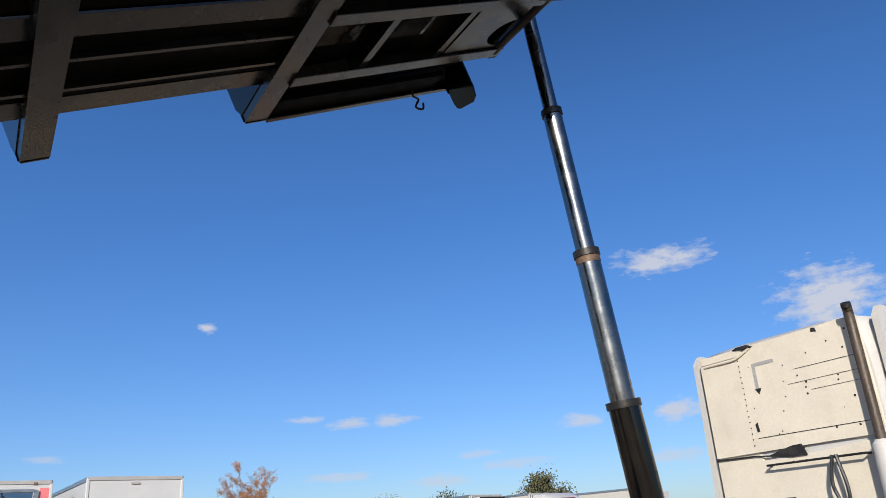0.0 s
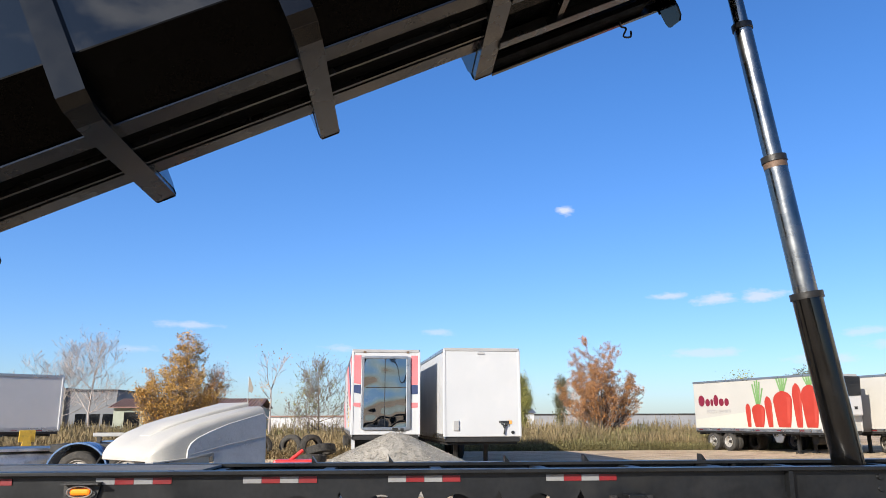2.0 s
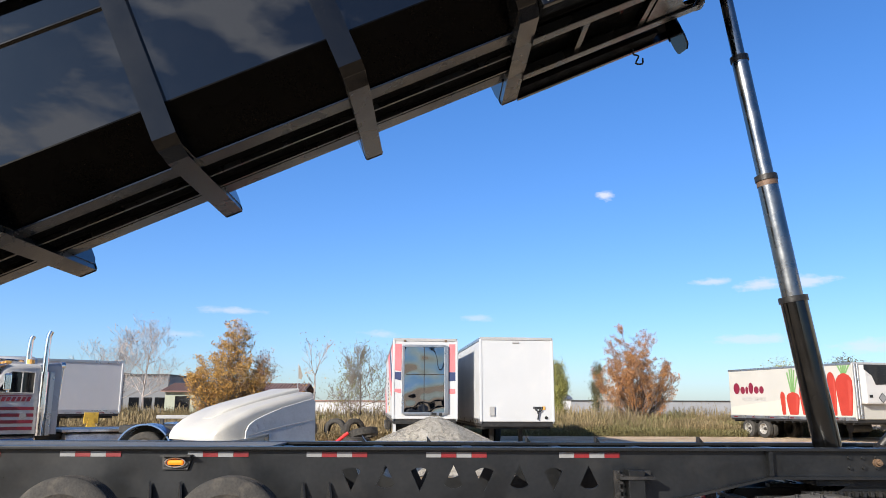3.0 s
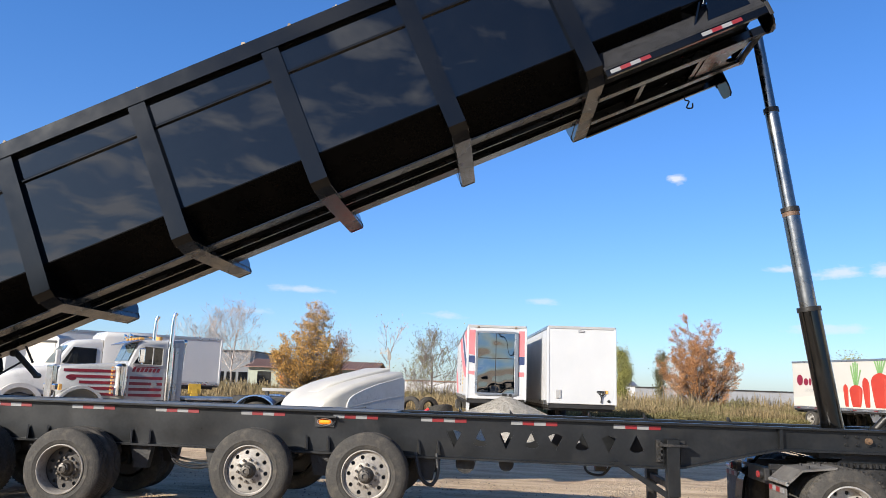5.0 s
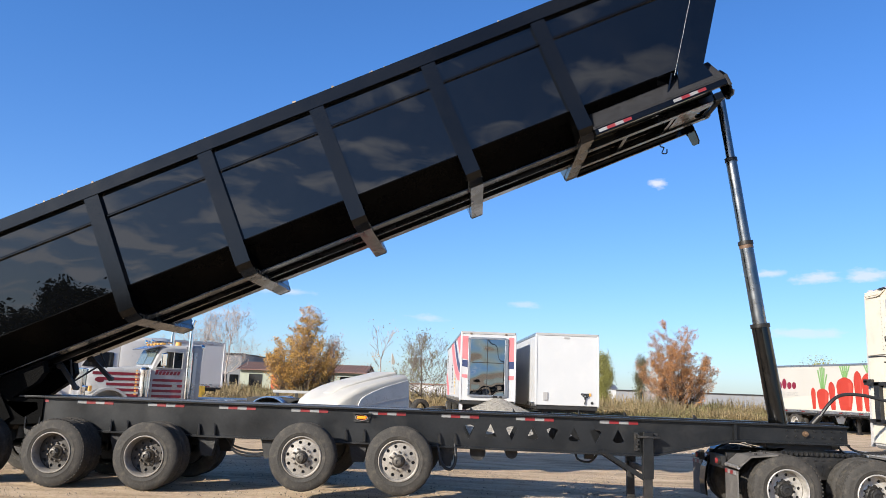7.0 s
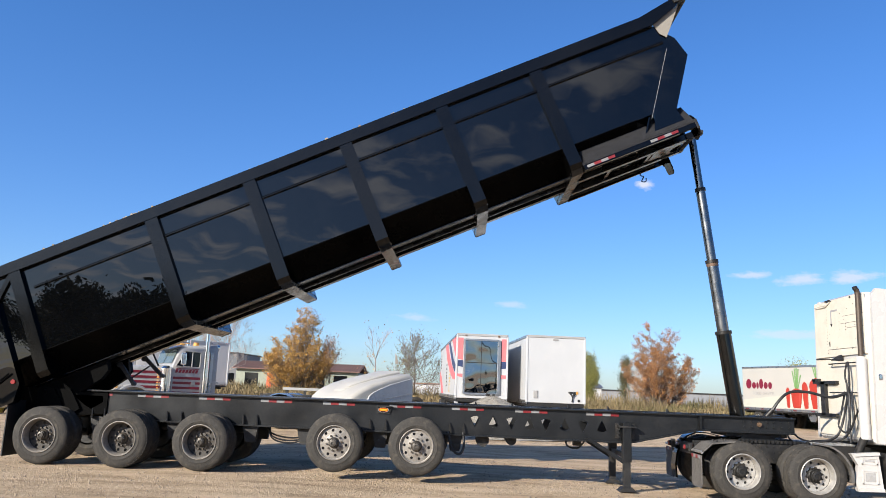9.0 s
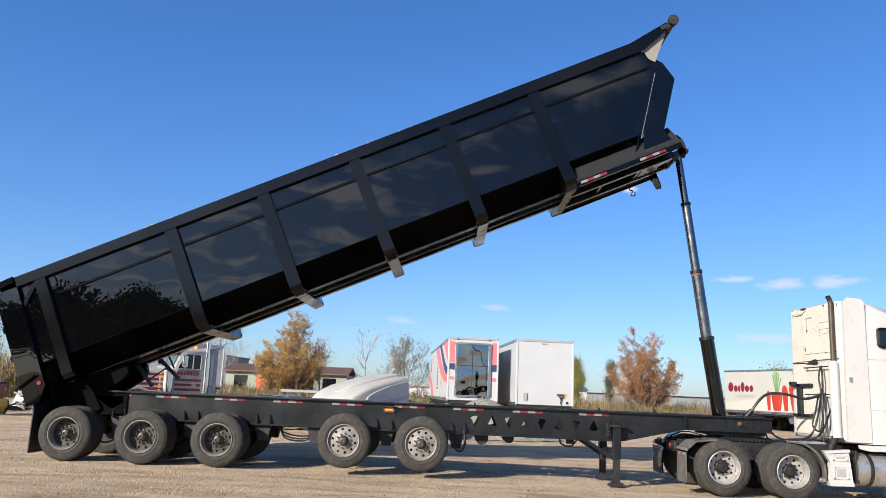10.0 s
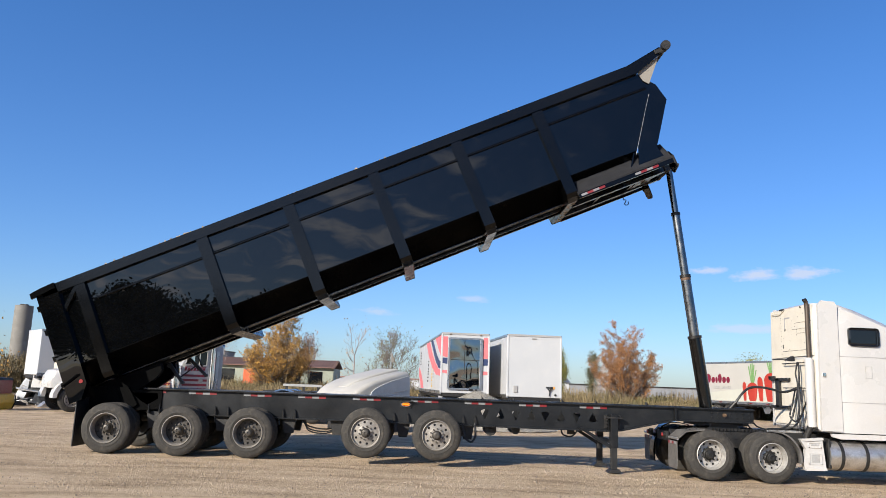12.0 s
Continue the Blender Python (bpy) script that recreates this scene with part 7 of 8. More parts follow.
for sx in (-1, 1):
    bm = bmesh.new()
    prism(bm, [(sx * 0.70, 1.02), (sx * 1.04, 1.10), (sx * 1.06, 1.34), (sx * 0.78, 1.26)], "y", -2.66, -2.30)
    part("headlamp", bm, M_GLASS, hood_)
    bm = bmesh.new()
    prism(bm, [(-0.72, 1.92), (0.45, 1.92), (0.45, 2.55), (-0.35, 2.55)], "x", sx * 1.175 - 0.03, sx * 1.175 + 0.03)
    part("side_window", bm, M_GLASS, acb)
    bm = bmesh.new()
    box(bm, sx * 1.46 - 0.11, sx * 1.46 + 0.11, -1.05, -0.88, 1.75, 2.45, 0.03)
    tube(bm, (sx * 1.15, -0.9, 2.25), (sx * 1.46, -0.95, 2.25), 0.025, n=8)
    part("door_mirror", bm, M_DARK, acb)
    bm = bmesh.new()
    arch = [(-1.75 + 0.66 * math.cos(radians(a)), 0.51 + 0.66 * math.sin(radians(a))) for a in range(0, 181, 15)]
    prism(bm, arch + [(-1.75 + 0.58 * math.cos(radians(a)), 0.51 + 0.58 * math.sin(radians(a))) for a in range(180, -1, -15)], "x", sx * 1.13 - 0.04, sx * 1.13 + 0.04)
    part("wheel_arch", bm, M_DARK, hood_)
    for y in (-1.75, 2.4, 3.7):
        w_ = new("wheel")
        w_.parent = ac
        w_.matrix_basis = pose(sx * 1.16, y, 0.51, 0, 0, 90 * sx)
        shared("tyre", TYRE, w_, pose(0, 0, 0))
        shared("rim", RIM_OUT, w_, pose(0, 0, 0))
        shared("hub", HUB_OUT, w_, pose(0, 0, 0))
bm = bmesh.new()
box(bm, -0.43, 0.43, 0.2, 4.2, 0.62, 0.86, 0.01)
part("chassis_rail", bm, M_DARK, ac)
bm = bmesh.new()
prism(bm, [(-0.55, 0.0), (0.55, 0.0), (0.52, 0.16), (-0.52, 0.16)], "y", -0.02, 0.0)
mk = part("logo_bar", bm, M_LOGO, fairing)
mk.matrix_basis = pose(0, 0.32, 3.50, -62, 0, 0)

# small things in the yard
def tyre_lying(x, y, z, rx, rz, sc=1.0):
    t = tagged(new("tyre", TYRE.data), "worn black truck tyre lying in dry weeds", "tyre", "scrap tyres")
    t.matrix_basis = pose(x, y, z, rx, 0, rz) @ Matrix.Scale(sc, 4)


for k, (x, y, rz) in enumerate(((2.6, 30, 20), (3.9, 30.5, -15), (5.0, 30.2, 35), (1.2, 31, 5))):
    tyre_lying(x, y, 0.55, 0, rz, 1.1)
tyre_lying(6.0, 20.0, 0.30, 80, 10)
tyre_lying(6.3, 20.3, 0.62, 75, 40)
rd = thing("scrap_part", "small red painted machine part on the ground", "scrap", m=pose(6.2, 14.2, 0))
bm = bmesh.new()
box(bm, -0.6, 0.5, -0.3, 0.3, 0.0, 0.75, 0.08)
part("casing", bm, M_RED, rd)
bm = bmesh.new()
tube(bm, (-0.2, 0, 0.70), (0.15, 0.1, 0.98), 0.05, n=10)
part("lever", bm, M_RED, rd)


# ---- clutter beyond the trailer's tail ----
pl = thing("snow_plough", "dark red and yellow plough gear parked on the yard", "plough", m=pose(-10.2, 14.6, 0) @ Matrix.Scale(0.58, 4))
bm = bmesh.new()
prism(bm, [(-1.2, 0.1), (-0.9, 0.0), (-0.75, 0.5), (-0.85, 1.0), (-1.15, 1.2), (-1.05, 0.6)], "y", -1.3, 1.3)
blade = part("blade", bm, M_YELLOW, pl, "yellow curved blade")
for y in (-1.27, 1.27):
    bm = bmesh.new()
    prism(bm, [(-0.98, 0.02), (-0.70, 0.5), (-0.80, 1.04), (-0.72, 1.0), (-0.60, 0.5), (-0.86, -0.0)], "y", y - 0.03, y + 0.03)
    part("blade_rib", bm, M_DARK, blade)
bm = bmesh.new()
box(bm, -2.6, -1.0, -1.2, 1.2, 1.1, 2.1, 0.03)
part("hopper", bm, M_MAROON, pl, "dark red hopper")
bm = bmesh.new()
prism(bm, [(-2.7, 2.05), (-0.95, 2.05), (-1.1, 2.22), (-2.6, 2.28)], "y", -1.25, 1.25)
part("lid", bm, M_DARK, pl)
bm = bmesh.new()
for x in (-2.4, -1.2):
    for y in (-0.9, 0.9):
        box(bm, x - 0.06, x + 0.06, y - 0.06, y + 0.06, 0.0, 1.1)
part("frame", bm, M_YELLOW, pl)

ct = thing("wrecked_cab", "stripped white truck cab with bare metal parts beside it", "truck", m=pose(-12.0, 22.0, 0))
bm = bmesh.new()
prism(bm, [(-0.85, 0.8), (1.6, 0.8), (1.6, 3.2), (1.4, 3.35), (-0.45, 3.35), (-0.58, 3.2), (-0.75, 1.7)], "y", -1.1, 1.1)
shell_ = part("cab_shell", bm, M_WHITE, ct)
bm = bmesh.new()
prism(bm, [(-0.42, 0.98), (1.45, 0.98), (1.45, 3.0), (-0.30, 3.0)], "y", -1.118, -1.10)
part("door_panel", bm, M_CREAM, shell_, "pale bare door panel")
bm = bmesh.new()
prism(bm, [(-0.44, 3.0), (1.5, 3.0), (1.5, 3.10), (-0.42, 3.10)], "y", -1.13, -1.10)
part("drip_rail", bm, M_DARK, shell_)
bm = bmesh.new()
prism(bm, [(-0.48, 1.0), (-0.42, 1.0), (-0.30, 3.0), (-0.38, 3.0)], "y", -1.13, -1.10)
part("pillar_seal", bm, M_GREYPRINT, shell_)
bm = bmesh.new()
prism(bm, [(-1.3, 0.55), (-0.86, 0.8), (1.3, 0.8), (1.3, 0.55)], "y", -1.0, 1.0)
box(bm, -1.5, 1.5, -0.5, -0.4, 0.3, 0.55)
box(bm, -1.5, 1.5, 0.4, 0.5, 0.3, 0.55)
part("sub_frame", bm, M_DARK, ct, "dark bare frame rails")
bm = bmesh.new()
prism(bm, [(-1.75, 0.0), (-1.3, 0.0), (-1.05, 0.55), (-1.0, 1.15), (-1.2, 1.25), (-1.45, 0.8)], "y", -1.0, -0.2)
part("fender", bm, M_SILVER, ct, "bent bare metal fender")
bm = bmesh.new()
pipe(bm, curve_pts([(-1.5, -1.2, 0.75), (-0.6, -1.25, 0.62), (0.4, -1.3, 0.55), (1.3, -1.3, 0.42)], 14), 0.05, 8)
part("bumper_tube", bm, M_SILVER, ct)
for x in (-1.0, 1.0):
    bm = bmesh.new()
    box(bm, x - 0.12, x + 0.12, -0.6, 0.6, 0.0, 0.3, 0.01)
    part("support_block", bm, M_BARK, ct)
rnd = random.Random(4)
for k in range(14):
    x, y = rnd.uniform(-13.2, -8.6), rnd.uniform(18.0, 20.8)
    s = thing("scrap_part", "bent silver metal scrap lying on the yard", "scrap", "scrap parts", pose(x, y, 0, 0, 0, rnd.uniform(0, 180)))
    bm = bmesh.new()
    L = rnd.uniform(0.4, 1.1)
    prism(bm, [(-L, 0.02), (L, 0.02), (L * 0.8, 0.12), (L * 0.2, rnd.uniform(0.2, 0.6)), (-L * 0.7, 0.25)], "y", -0.15, 0.15)
    tube(bm, (-L, 0.2, 0.1), (L, 0.35, rnd.uniform(0.1, 0.6)), 0.04, n=8)
    part("piece", bm, rnd.choice((M_SILVER, M_TANK, M_DARK, M_DARK)), s)
# second white truck seen past the striped tractor
wc = thing("semi_tractor", "rounded white truck with a dark side window", "truck", m=pose(-7.24, 16.96, 0, 0, 0, 40))
wcb = part("cab", loft([(-1.02, 0.9, 1.98, 1.0), (-0.95, 0.9, 2.06, 1.03), (-0.50, 0.9, 2.80, 1.02), (-0.30, 0.9, 2.95, 1.02), (0.50, 0.9, 3.02, 1.03), (0.62, 0.9, 3.0, 1.03)], 0.2), M_WHITE, wc, "white cab", True)
part("hood", loft([(-2.75, 0.95, 1.45, 0.72), (-2.6, 0.95, 1.68, 0.80), (-1.9, 0.95, 1.86, 0.88), (-1.0, 0.95, 2.0, 0.96)], 0.22), M_WHITE, wc, "white rounded hood", True)
bm = bmesh.new()
prism(bm, [(-0.72, 2.10), (0.42, 2.04), (0.42, 2.66), (-0.38, 2.68)], "y", -1.048, -1.022)
part("side_window", bm, M_GLASS, wcb, "dark side window")
bm = bmesh.new()
prism(bm, [(-0.97, 2.10), (-0.55, 2.74), (-0.535, 2.73), (-0.955, 2.09)], "y", -0.88, 0.88)
part("windscreen", bm, M_SCREEN, wcb)
bm = bmesh.new()
box(bm, -0.98, -0.80, -1.36, -1.22, 2.0, 2.55, 0.04)
part("door_mirror", bm, M_WHITE, wc, "white door mirror")
part("sleeper", loft([(0.64, 0.9, 3.2, 1.05), (0.75, 0.9, 3.32, 1.08), (2.4, 0.9, 3.36, 1.10), (2.5, 0.9, 3.3, 1.08)], 0.22), M_WHITE, wc, "white sleeper box", True)
for side in (-1, 1):
    bm = bmesh.new()
    arc = [(-1.95 + 0.78 * math.cos(radians(a)), 0.55 + 0.80 * math.sin(radians(a))) for a in range(0, 181, 12)]
    arc2 = [(-1.95 + 0.62 * math.cos(radians(a)), 0.55 + 0.64 * math.sin(radians(a))) for a in range(180, -1, -12)]
    prism(bm, arc + arc2, "y", side * 0.90 - 0.26, side * 0.90 + 0.26)
    part("fender", bm, M_WHITE, wc, "white flared fender", True)
    wheel(wc, -1.95, side * 1.12, 0.5, side, RIM_OUT, HUB_OUT, 5)
    bm = bmesh.new()
    box(bm, -2.6, 4.5, side * 0.42 - 0.04, side * 0.42 + 0.04, 0.72, 0.95)
    part("chassis_rail", bm, M_DARK, wc)
duals(wc, 3.6, 0.5, RIM_OUT, HUB_OUT, 10)


# ---- vegetation ----
def branches(rnd, height, spread, depth, limbs, lean=0.0, low=0.18):
    """Tapered trunk and forking limbs as a list of (p, q, r0, r1); returns segments and twig tips."""
    segs, tips = [], []
    def grow(p, d, length, r, level):
        n = 3
        q = p
        for k in range(n):
            d2 = (d + Vector((rnd.uniform(-1, 1), rnd.uniform(-1, 1), rnd.uniform(-0.2, 0.5))) * 0.16).normalized()
            e = q + d2 * (length / n)
            r1 = r * (1 - 0.22)
            segs.append((q, e, r, r1))
            if level >= 1 and level < depth and rnd.random() < 0.75:
                side = Vector((rnd.uniform(-1, 1), rnd.uniform(-1, 1), rnd.uniform(-0.05, 0.7))).normalized()
                grow(e, (d2 * 0.55 + side * 0.75).normalized(), length * rnd.uniform(0.5, 0.72), r1 * 0.6, level + 1)
            q, r, d = e, r1, d2
        if level >= depth - 1:
            tips.append(q)
        if level < depth:
            for _ in range(2):
                side = Vector((rnd.uniform(-1, 1), rnd.uniform(-1, 1), rnd.uniform(0.1, 0.8))).normalized()
                grow(q, (d * 0.7 + side * 0.6 * spread).normalized(), length * rnd.uniform(0.55, 0.75), r * 0.75, level + 1)
    base_r = height * 0.018
    p = Vector((0, 0, -0.05))
    d = Vector((lean, 0, 1)).normalized()
    steps = 6
    r = base_r
    for k in range(steps):
        e = p + d * (height * 0.62 / steps) + Vector((rnd.uniform(-1, 1), rnd.uniform(-1, 1), 0)) * height * 0.008
        segs.append((p, e, r, r * 0.87))
        if k / steps >= low:
            for _ in range(limbs):
                a = rnd.uniform(0, 6.2832)
                side = Vector((math.cos(a), math.sin(a), rnd.uniform(0.25, 0.9)))
                grow(e, side.normalized(), height * rnd.uniform(0.16, 0.27) * spread * (1.15 - 0.5 * k / steps), r * 0.45, 1)
        p, r = e, r * 0.87
    for _ in range(3):
        grow(p, Vector((rnd.uniform(-0.4, 0.4), rnd.uniform(-0.4, 0.4), 1)).normalized(), height * 0.2, r * 0.8, 1)
    return segs, tips


def tree(name, label, x, y, height, spread, bark, leaf, seed, leaves=26, leaf_size=0.10, depth=3, limbs=2, width=1.0, thin=1.0, z=0.0, cloud=0.5, keep=1.0, low=0.18):
    rnd = random.Random(seed)
    segs, tips = branches(rnd, height, spread, depth, limbs, low=low)
    top = max(max(q.z for _, q, _, _ in segs), 0.1)
    k = height / top
    t = thing(name, label, "tree", m=pose(x, y, z) @ Matrix.Diagonal((k * width, k * width, k, 1)))
    verts, faces = [], []
    for p, q, r0, r1 in segs:
        d = q - p
        if d.length < 1e-6:
            continue
        s = d.cross(Vector((0.3, 0.2, 0.93)))
        s = s.normalized() if s.length > 1e-6 else Vector((1, 0, 0))
        u = d.cross(s).normalized()
        b = len(verts)
        n = 5 if r0 > 0.04 else 3
        for c, r in ((p, max(r0, 0.011) * thin), (q, max(r1, 0.009) * thin)):
            for j in range(n):
                a = 2 * math.pi * j / n
                verts.append(c + (s * math.cos(a) + u * math.sin(a)) * r)
        for j in range(n):
            faces.append((b + j, b + (j + 1) % n, b + n + (j + 1) % n, b + n + j))
    me = bpy.data.meshes.new("trunk")
    me.from_pydata([tuple(v) for v in verts], [], faces)
    me.materials.append(bark)
    tr = new("trunk", me)
    tr.parent = t
    if leaf is not None:
        verts, faces = [], []
        for c in tips:
            if rnd.random() > keep:
                continue
            for _ in range(leaves):
                o = c + Vector((rnd.gauss(0, cloud), rnd.gauss(0, cloud), rnd.gauss(0, cloud * 0.8))) / k
                s = leaf_size * rnd.uniform(0.6, 1.4) / k
                a = Vector((rnd.uniform(-1, 1), rnd.uniform(-1, 1), rnd.uniform(-1, 1))).normalized() * s
                b2 = a.cross(Vector((rnd.uniform(-1, 1), rnd.uniform(-1, 1), rnd.uniform(-1, 1)))).normalized() * s * 0.7
                b = len(verts)
                verts += [o - a, o + b2, o + a, o - b2]
                faces.append((b, b + 1, b + 2, b + 3))
        me = bpy.data.meshes.new("crown")
        me.from_pydata([tuple(v) for v in verts], [], faces)
        me.materials.append(leaf)
        cr = new("crown", me)
        cr.parent = t
    return t


def fan_tree(name, label, x, y, height, half, bark, leaf, seed, stems=9, leaves=11, leaf_size=0.05, side=9, shape=1.0, bare=0.12, drop=0.42, lean=0.0):
    """Several stems that fan out from one foot, with rising side branches and leaves along the twigs."""
    rnd = random.Random(seed)
    t = thing(name, label, "tree", m=pose(x, y, 0))
    verts, faces, lv, lf = [], [], [], []
    def limb(p, q, r0, r1):
        d = q - p
        s = d.cross(Vector((0.3, 0.2, 0.93))).normalized()
        u = d.cross(s).normalized()
        b = len(verts)
        for c, r in ((p, r0), (q, r1)):
            for j in range(4):
                a = 1.5708 * j
                verts.append(c + (s * math.cos(a) + u * math.sin(a)) * r)
        for j in range(4):
            faces.append((b + j, b + (j + 1) % 4, b + 4 + (j + 1) % 4, b + 4 + j))
    def leaf_at(o):
        s = leaf_size * rnd.uniform(0.6, 1.45)
        a = Vector((rnd.uniform(-1, 1), rnd.uniform(-1, 1), rnd.uniform(-1, 1))).normalized() * s
        c = a.cross(Vector((rnd.uniform(-1, 1), rnd.uniform(-1, 1), rnd.uniform(-1, 1)))).normalized() * s * 0.65
        b = len(lv)
        lv.extend((o - a, o + c, o + a, o - c))
        lf.append((b, b + 1, b + 2, b + 3))
    for k in range(stems):
        az = 6.2832 * k / stems + rnd.uniform(-0.3, 0.3)
        out = rnd.uniform(0.15, 1.0) if k else 0.05
        tall = height * (1.0 - drop * out ** 1.2) * rnd.uniform(0.82, 1.0)
        p = Vector((0.12 * math.cos(az), 0.12 * math.sin(az), -0.05))
        n = 9
        r = height * 0.012
        for i in range(n):
            f = (i + 1) / n
            q = Vector((math.cos(az), math.sin(az), 0)) * (half * 0.72 * out * f ** (0.8 * shape)) + Vector((rnd.uniform(-1, 1), rnd.uniform(-1, 1), 0)) * 0.09
            q.x += lean * f
            q.z = tall * f
            limb(p, q, r, r * 0.86)
            if i >= 1:
                for _ in range(side // 3 + (rnd.random() < 0.5)):
                    a2 = az + rnd.gauss(0, 1.0) if out > 0.3 else rnd.uniform(0, 6.2832)
                    reach = half * rnd.uniform(0.25, 0.55) * (1.1 - 0.75 * f)
                    e = q + Vector((math.cos(a2) * reach, math.sin(a2) * reach, reach * rnd.uniform(0.5, 1.1)))
                    m_ = (q + e) / 2 + Vector((0, 0, -0.06))
                    limb(q, m_, r * 0.45, r * 0.3)
                    limb(m_, e, r * 0.3, 0.008)
                    thick = rnd.random() > bare
                    for _ in range(4):
                        b0 = q.lerp(e, rnd.uniform(0.25, 1.0))
                        b1 = b0 + Vector((rnd.uniform(-1, 1), rnd.uniform(-1, 1), rnd.uniform(0.1, 1.0))).normalized() * rnd.uniform(0.2, 0.5)
                        limb(b0, b1, 0.009, 0.005)
                        if thick:
                            for _ in range(leaves):
                                leaf_at(b0.lerp(b1, rnd.random()) + Vector((rnd.gauss(0, 0.09), rnd.gauss(0, 0.09), rnd.gauss(0, 0.09))))
            p, r = q, r * 0.86
    for nm, vv, ff, mt in (("trunk", verts, faces, bark), ("crown", lv, lf, leaf)):
        me = bpy.data.meshes.new(nm)
        me.from_pydata([tuple(v) for v in vv], [], ff)
        me.materials.append(mt)
        ob = new(nm, me)
        ob.parent = t
    return t


fan_tree("tree", "golden autumn maple with thinning leaves", -5.6, 45.0, 7.5, 4.0, M_BARK, M_LEAFGOLD, 12, stems=22, leaves=15, leaf_size=0.047, bare=0.2, drop=0.55, lean=0.5)
tree("tree", "dark russet small tree beside the golden maple", -3.0, 46.0, 5.4, 0.9, M_BARK, M_LEAFRUST, 14, leaves=8, leaf_size=0.055, width=0.8, cloud=0.3)
fan_tree("tree", "rust-orange autumn tree with a broad loose crown", 23.0, 45.0, 7.4, 3.9, M_BARK, M_LEAFRUST, 7, stems=16, leaves=19, leaf_size=0.044, bare=0.2, drop=0.5, lean=-0.2)
tree("tree", "bare pale branching tree with a few last leaves", -11.8, 47.0, 8.2, 1.25, M_BARKPALE, M_LEAFRUST, 9, leaves=1, leaf_size=0.04, depth=4, thin=0.75, limbs=3, keep=0.3)
tree("tree", "bare pale multi-stem tree beside a low building", -14.2, 48.0, 7.6, 1.2, M_BARKPALE, None, 19, depth=4, thin=0.8, limbs=3)
tree("tree", "leafless grey-brown shrubby tree", 3.9, 44.0, 6.0, 1.2, M_BARK, M_LEAFGREEN, 23, leaves=2, leaf_size=0.045, depth=4, limbs=3, keep=0.35, low=0.0)
tree("tree", "thin sapling with a few high leaves", 0.9, 43.0, 6.2, 0.5, M_BARKPALE, M_LEAFGOLD, 29, leaves=3, leaf_size=0.05, depth=3, limbs=1, keep=0.25)
tree("tree", "yellow-green upright tree with dense foliage", 18.1, 48.0, 4.8, 0.55, M_BARK, M_LEAFGREEN, 31, leaves=45, leaf_size=0.06, width=0.55, cloud=0.34, low=0.0)
tree("tree", "small dark green half-bare tree", 20.8, 47.0, 4.6, 0.6, M_BARK, M_LEAFOLIVE, 37, leaves=14, leaf_size=0.06, width=0.6, cloud=0.25)
tree("tree", "small half-bare pinkish tree", 21.6, 46.5, 4.2, 0.8, M_BARKPALE, M_LEAFRUST, 41, leaves=2, leaf_size=0.05, cloud=0.3)
tree("tree", "dark green oak far behind the parked trucks", 50.0, 50.0, 6.5, 1.1, M_BARK, M_LEAFOLIVE, 43, leaves=40, leaf_size=0.09, cloud=0.42)
tree("tree", "olive tree crown rising behind the delivery trailer", 41.5, 52.0, 5.2, 1.1, M_BARK, M_LEAFOLIVE, 47, leaves=16, leaf_size=0.07, cloud=0.45)
tree("tree", "sparse olive tree behind the delivery trailer", 37.8, 55.0, 5.2, 1.1, M_BARK, M_LEAFGREEN, 53, leaves=8, leaf_size=0.06, cloud=0.5)
tree("tree", "golden brown roadside tree at the yard edge", -24.5, 33.0, 6.0, 1.2, M_BARK, M_LEAFGOLD, 59, leaves=34, leaf_size=0.07, cloud=0.45, low=0.0)
# trees at the road behind the camera
for k, (x, y, h) in enumerate(((-17, -46, 7.8), (-11, -43, 6.6), (-5.5, -47, 7.4), (1.0, -50, 5.6), (-26, -50, 8.4), (-36, -52, 8.0))):
    tree("tree", "dense dark roadside tree across from the yard", x, y, h, 1.2, M_BARK, M_LEAFOLIVE, 61 + k, leaves=120, leaf_size=0.13, width=1.25, cloud=0.6)


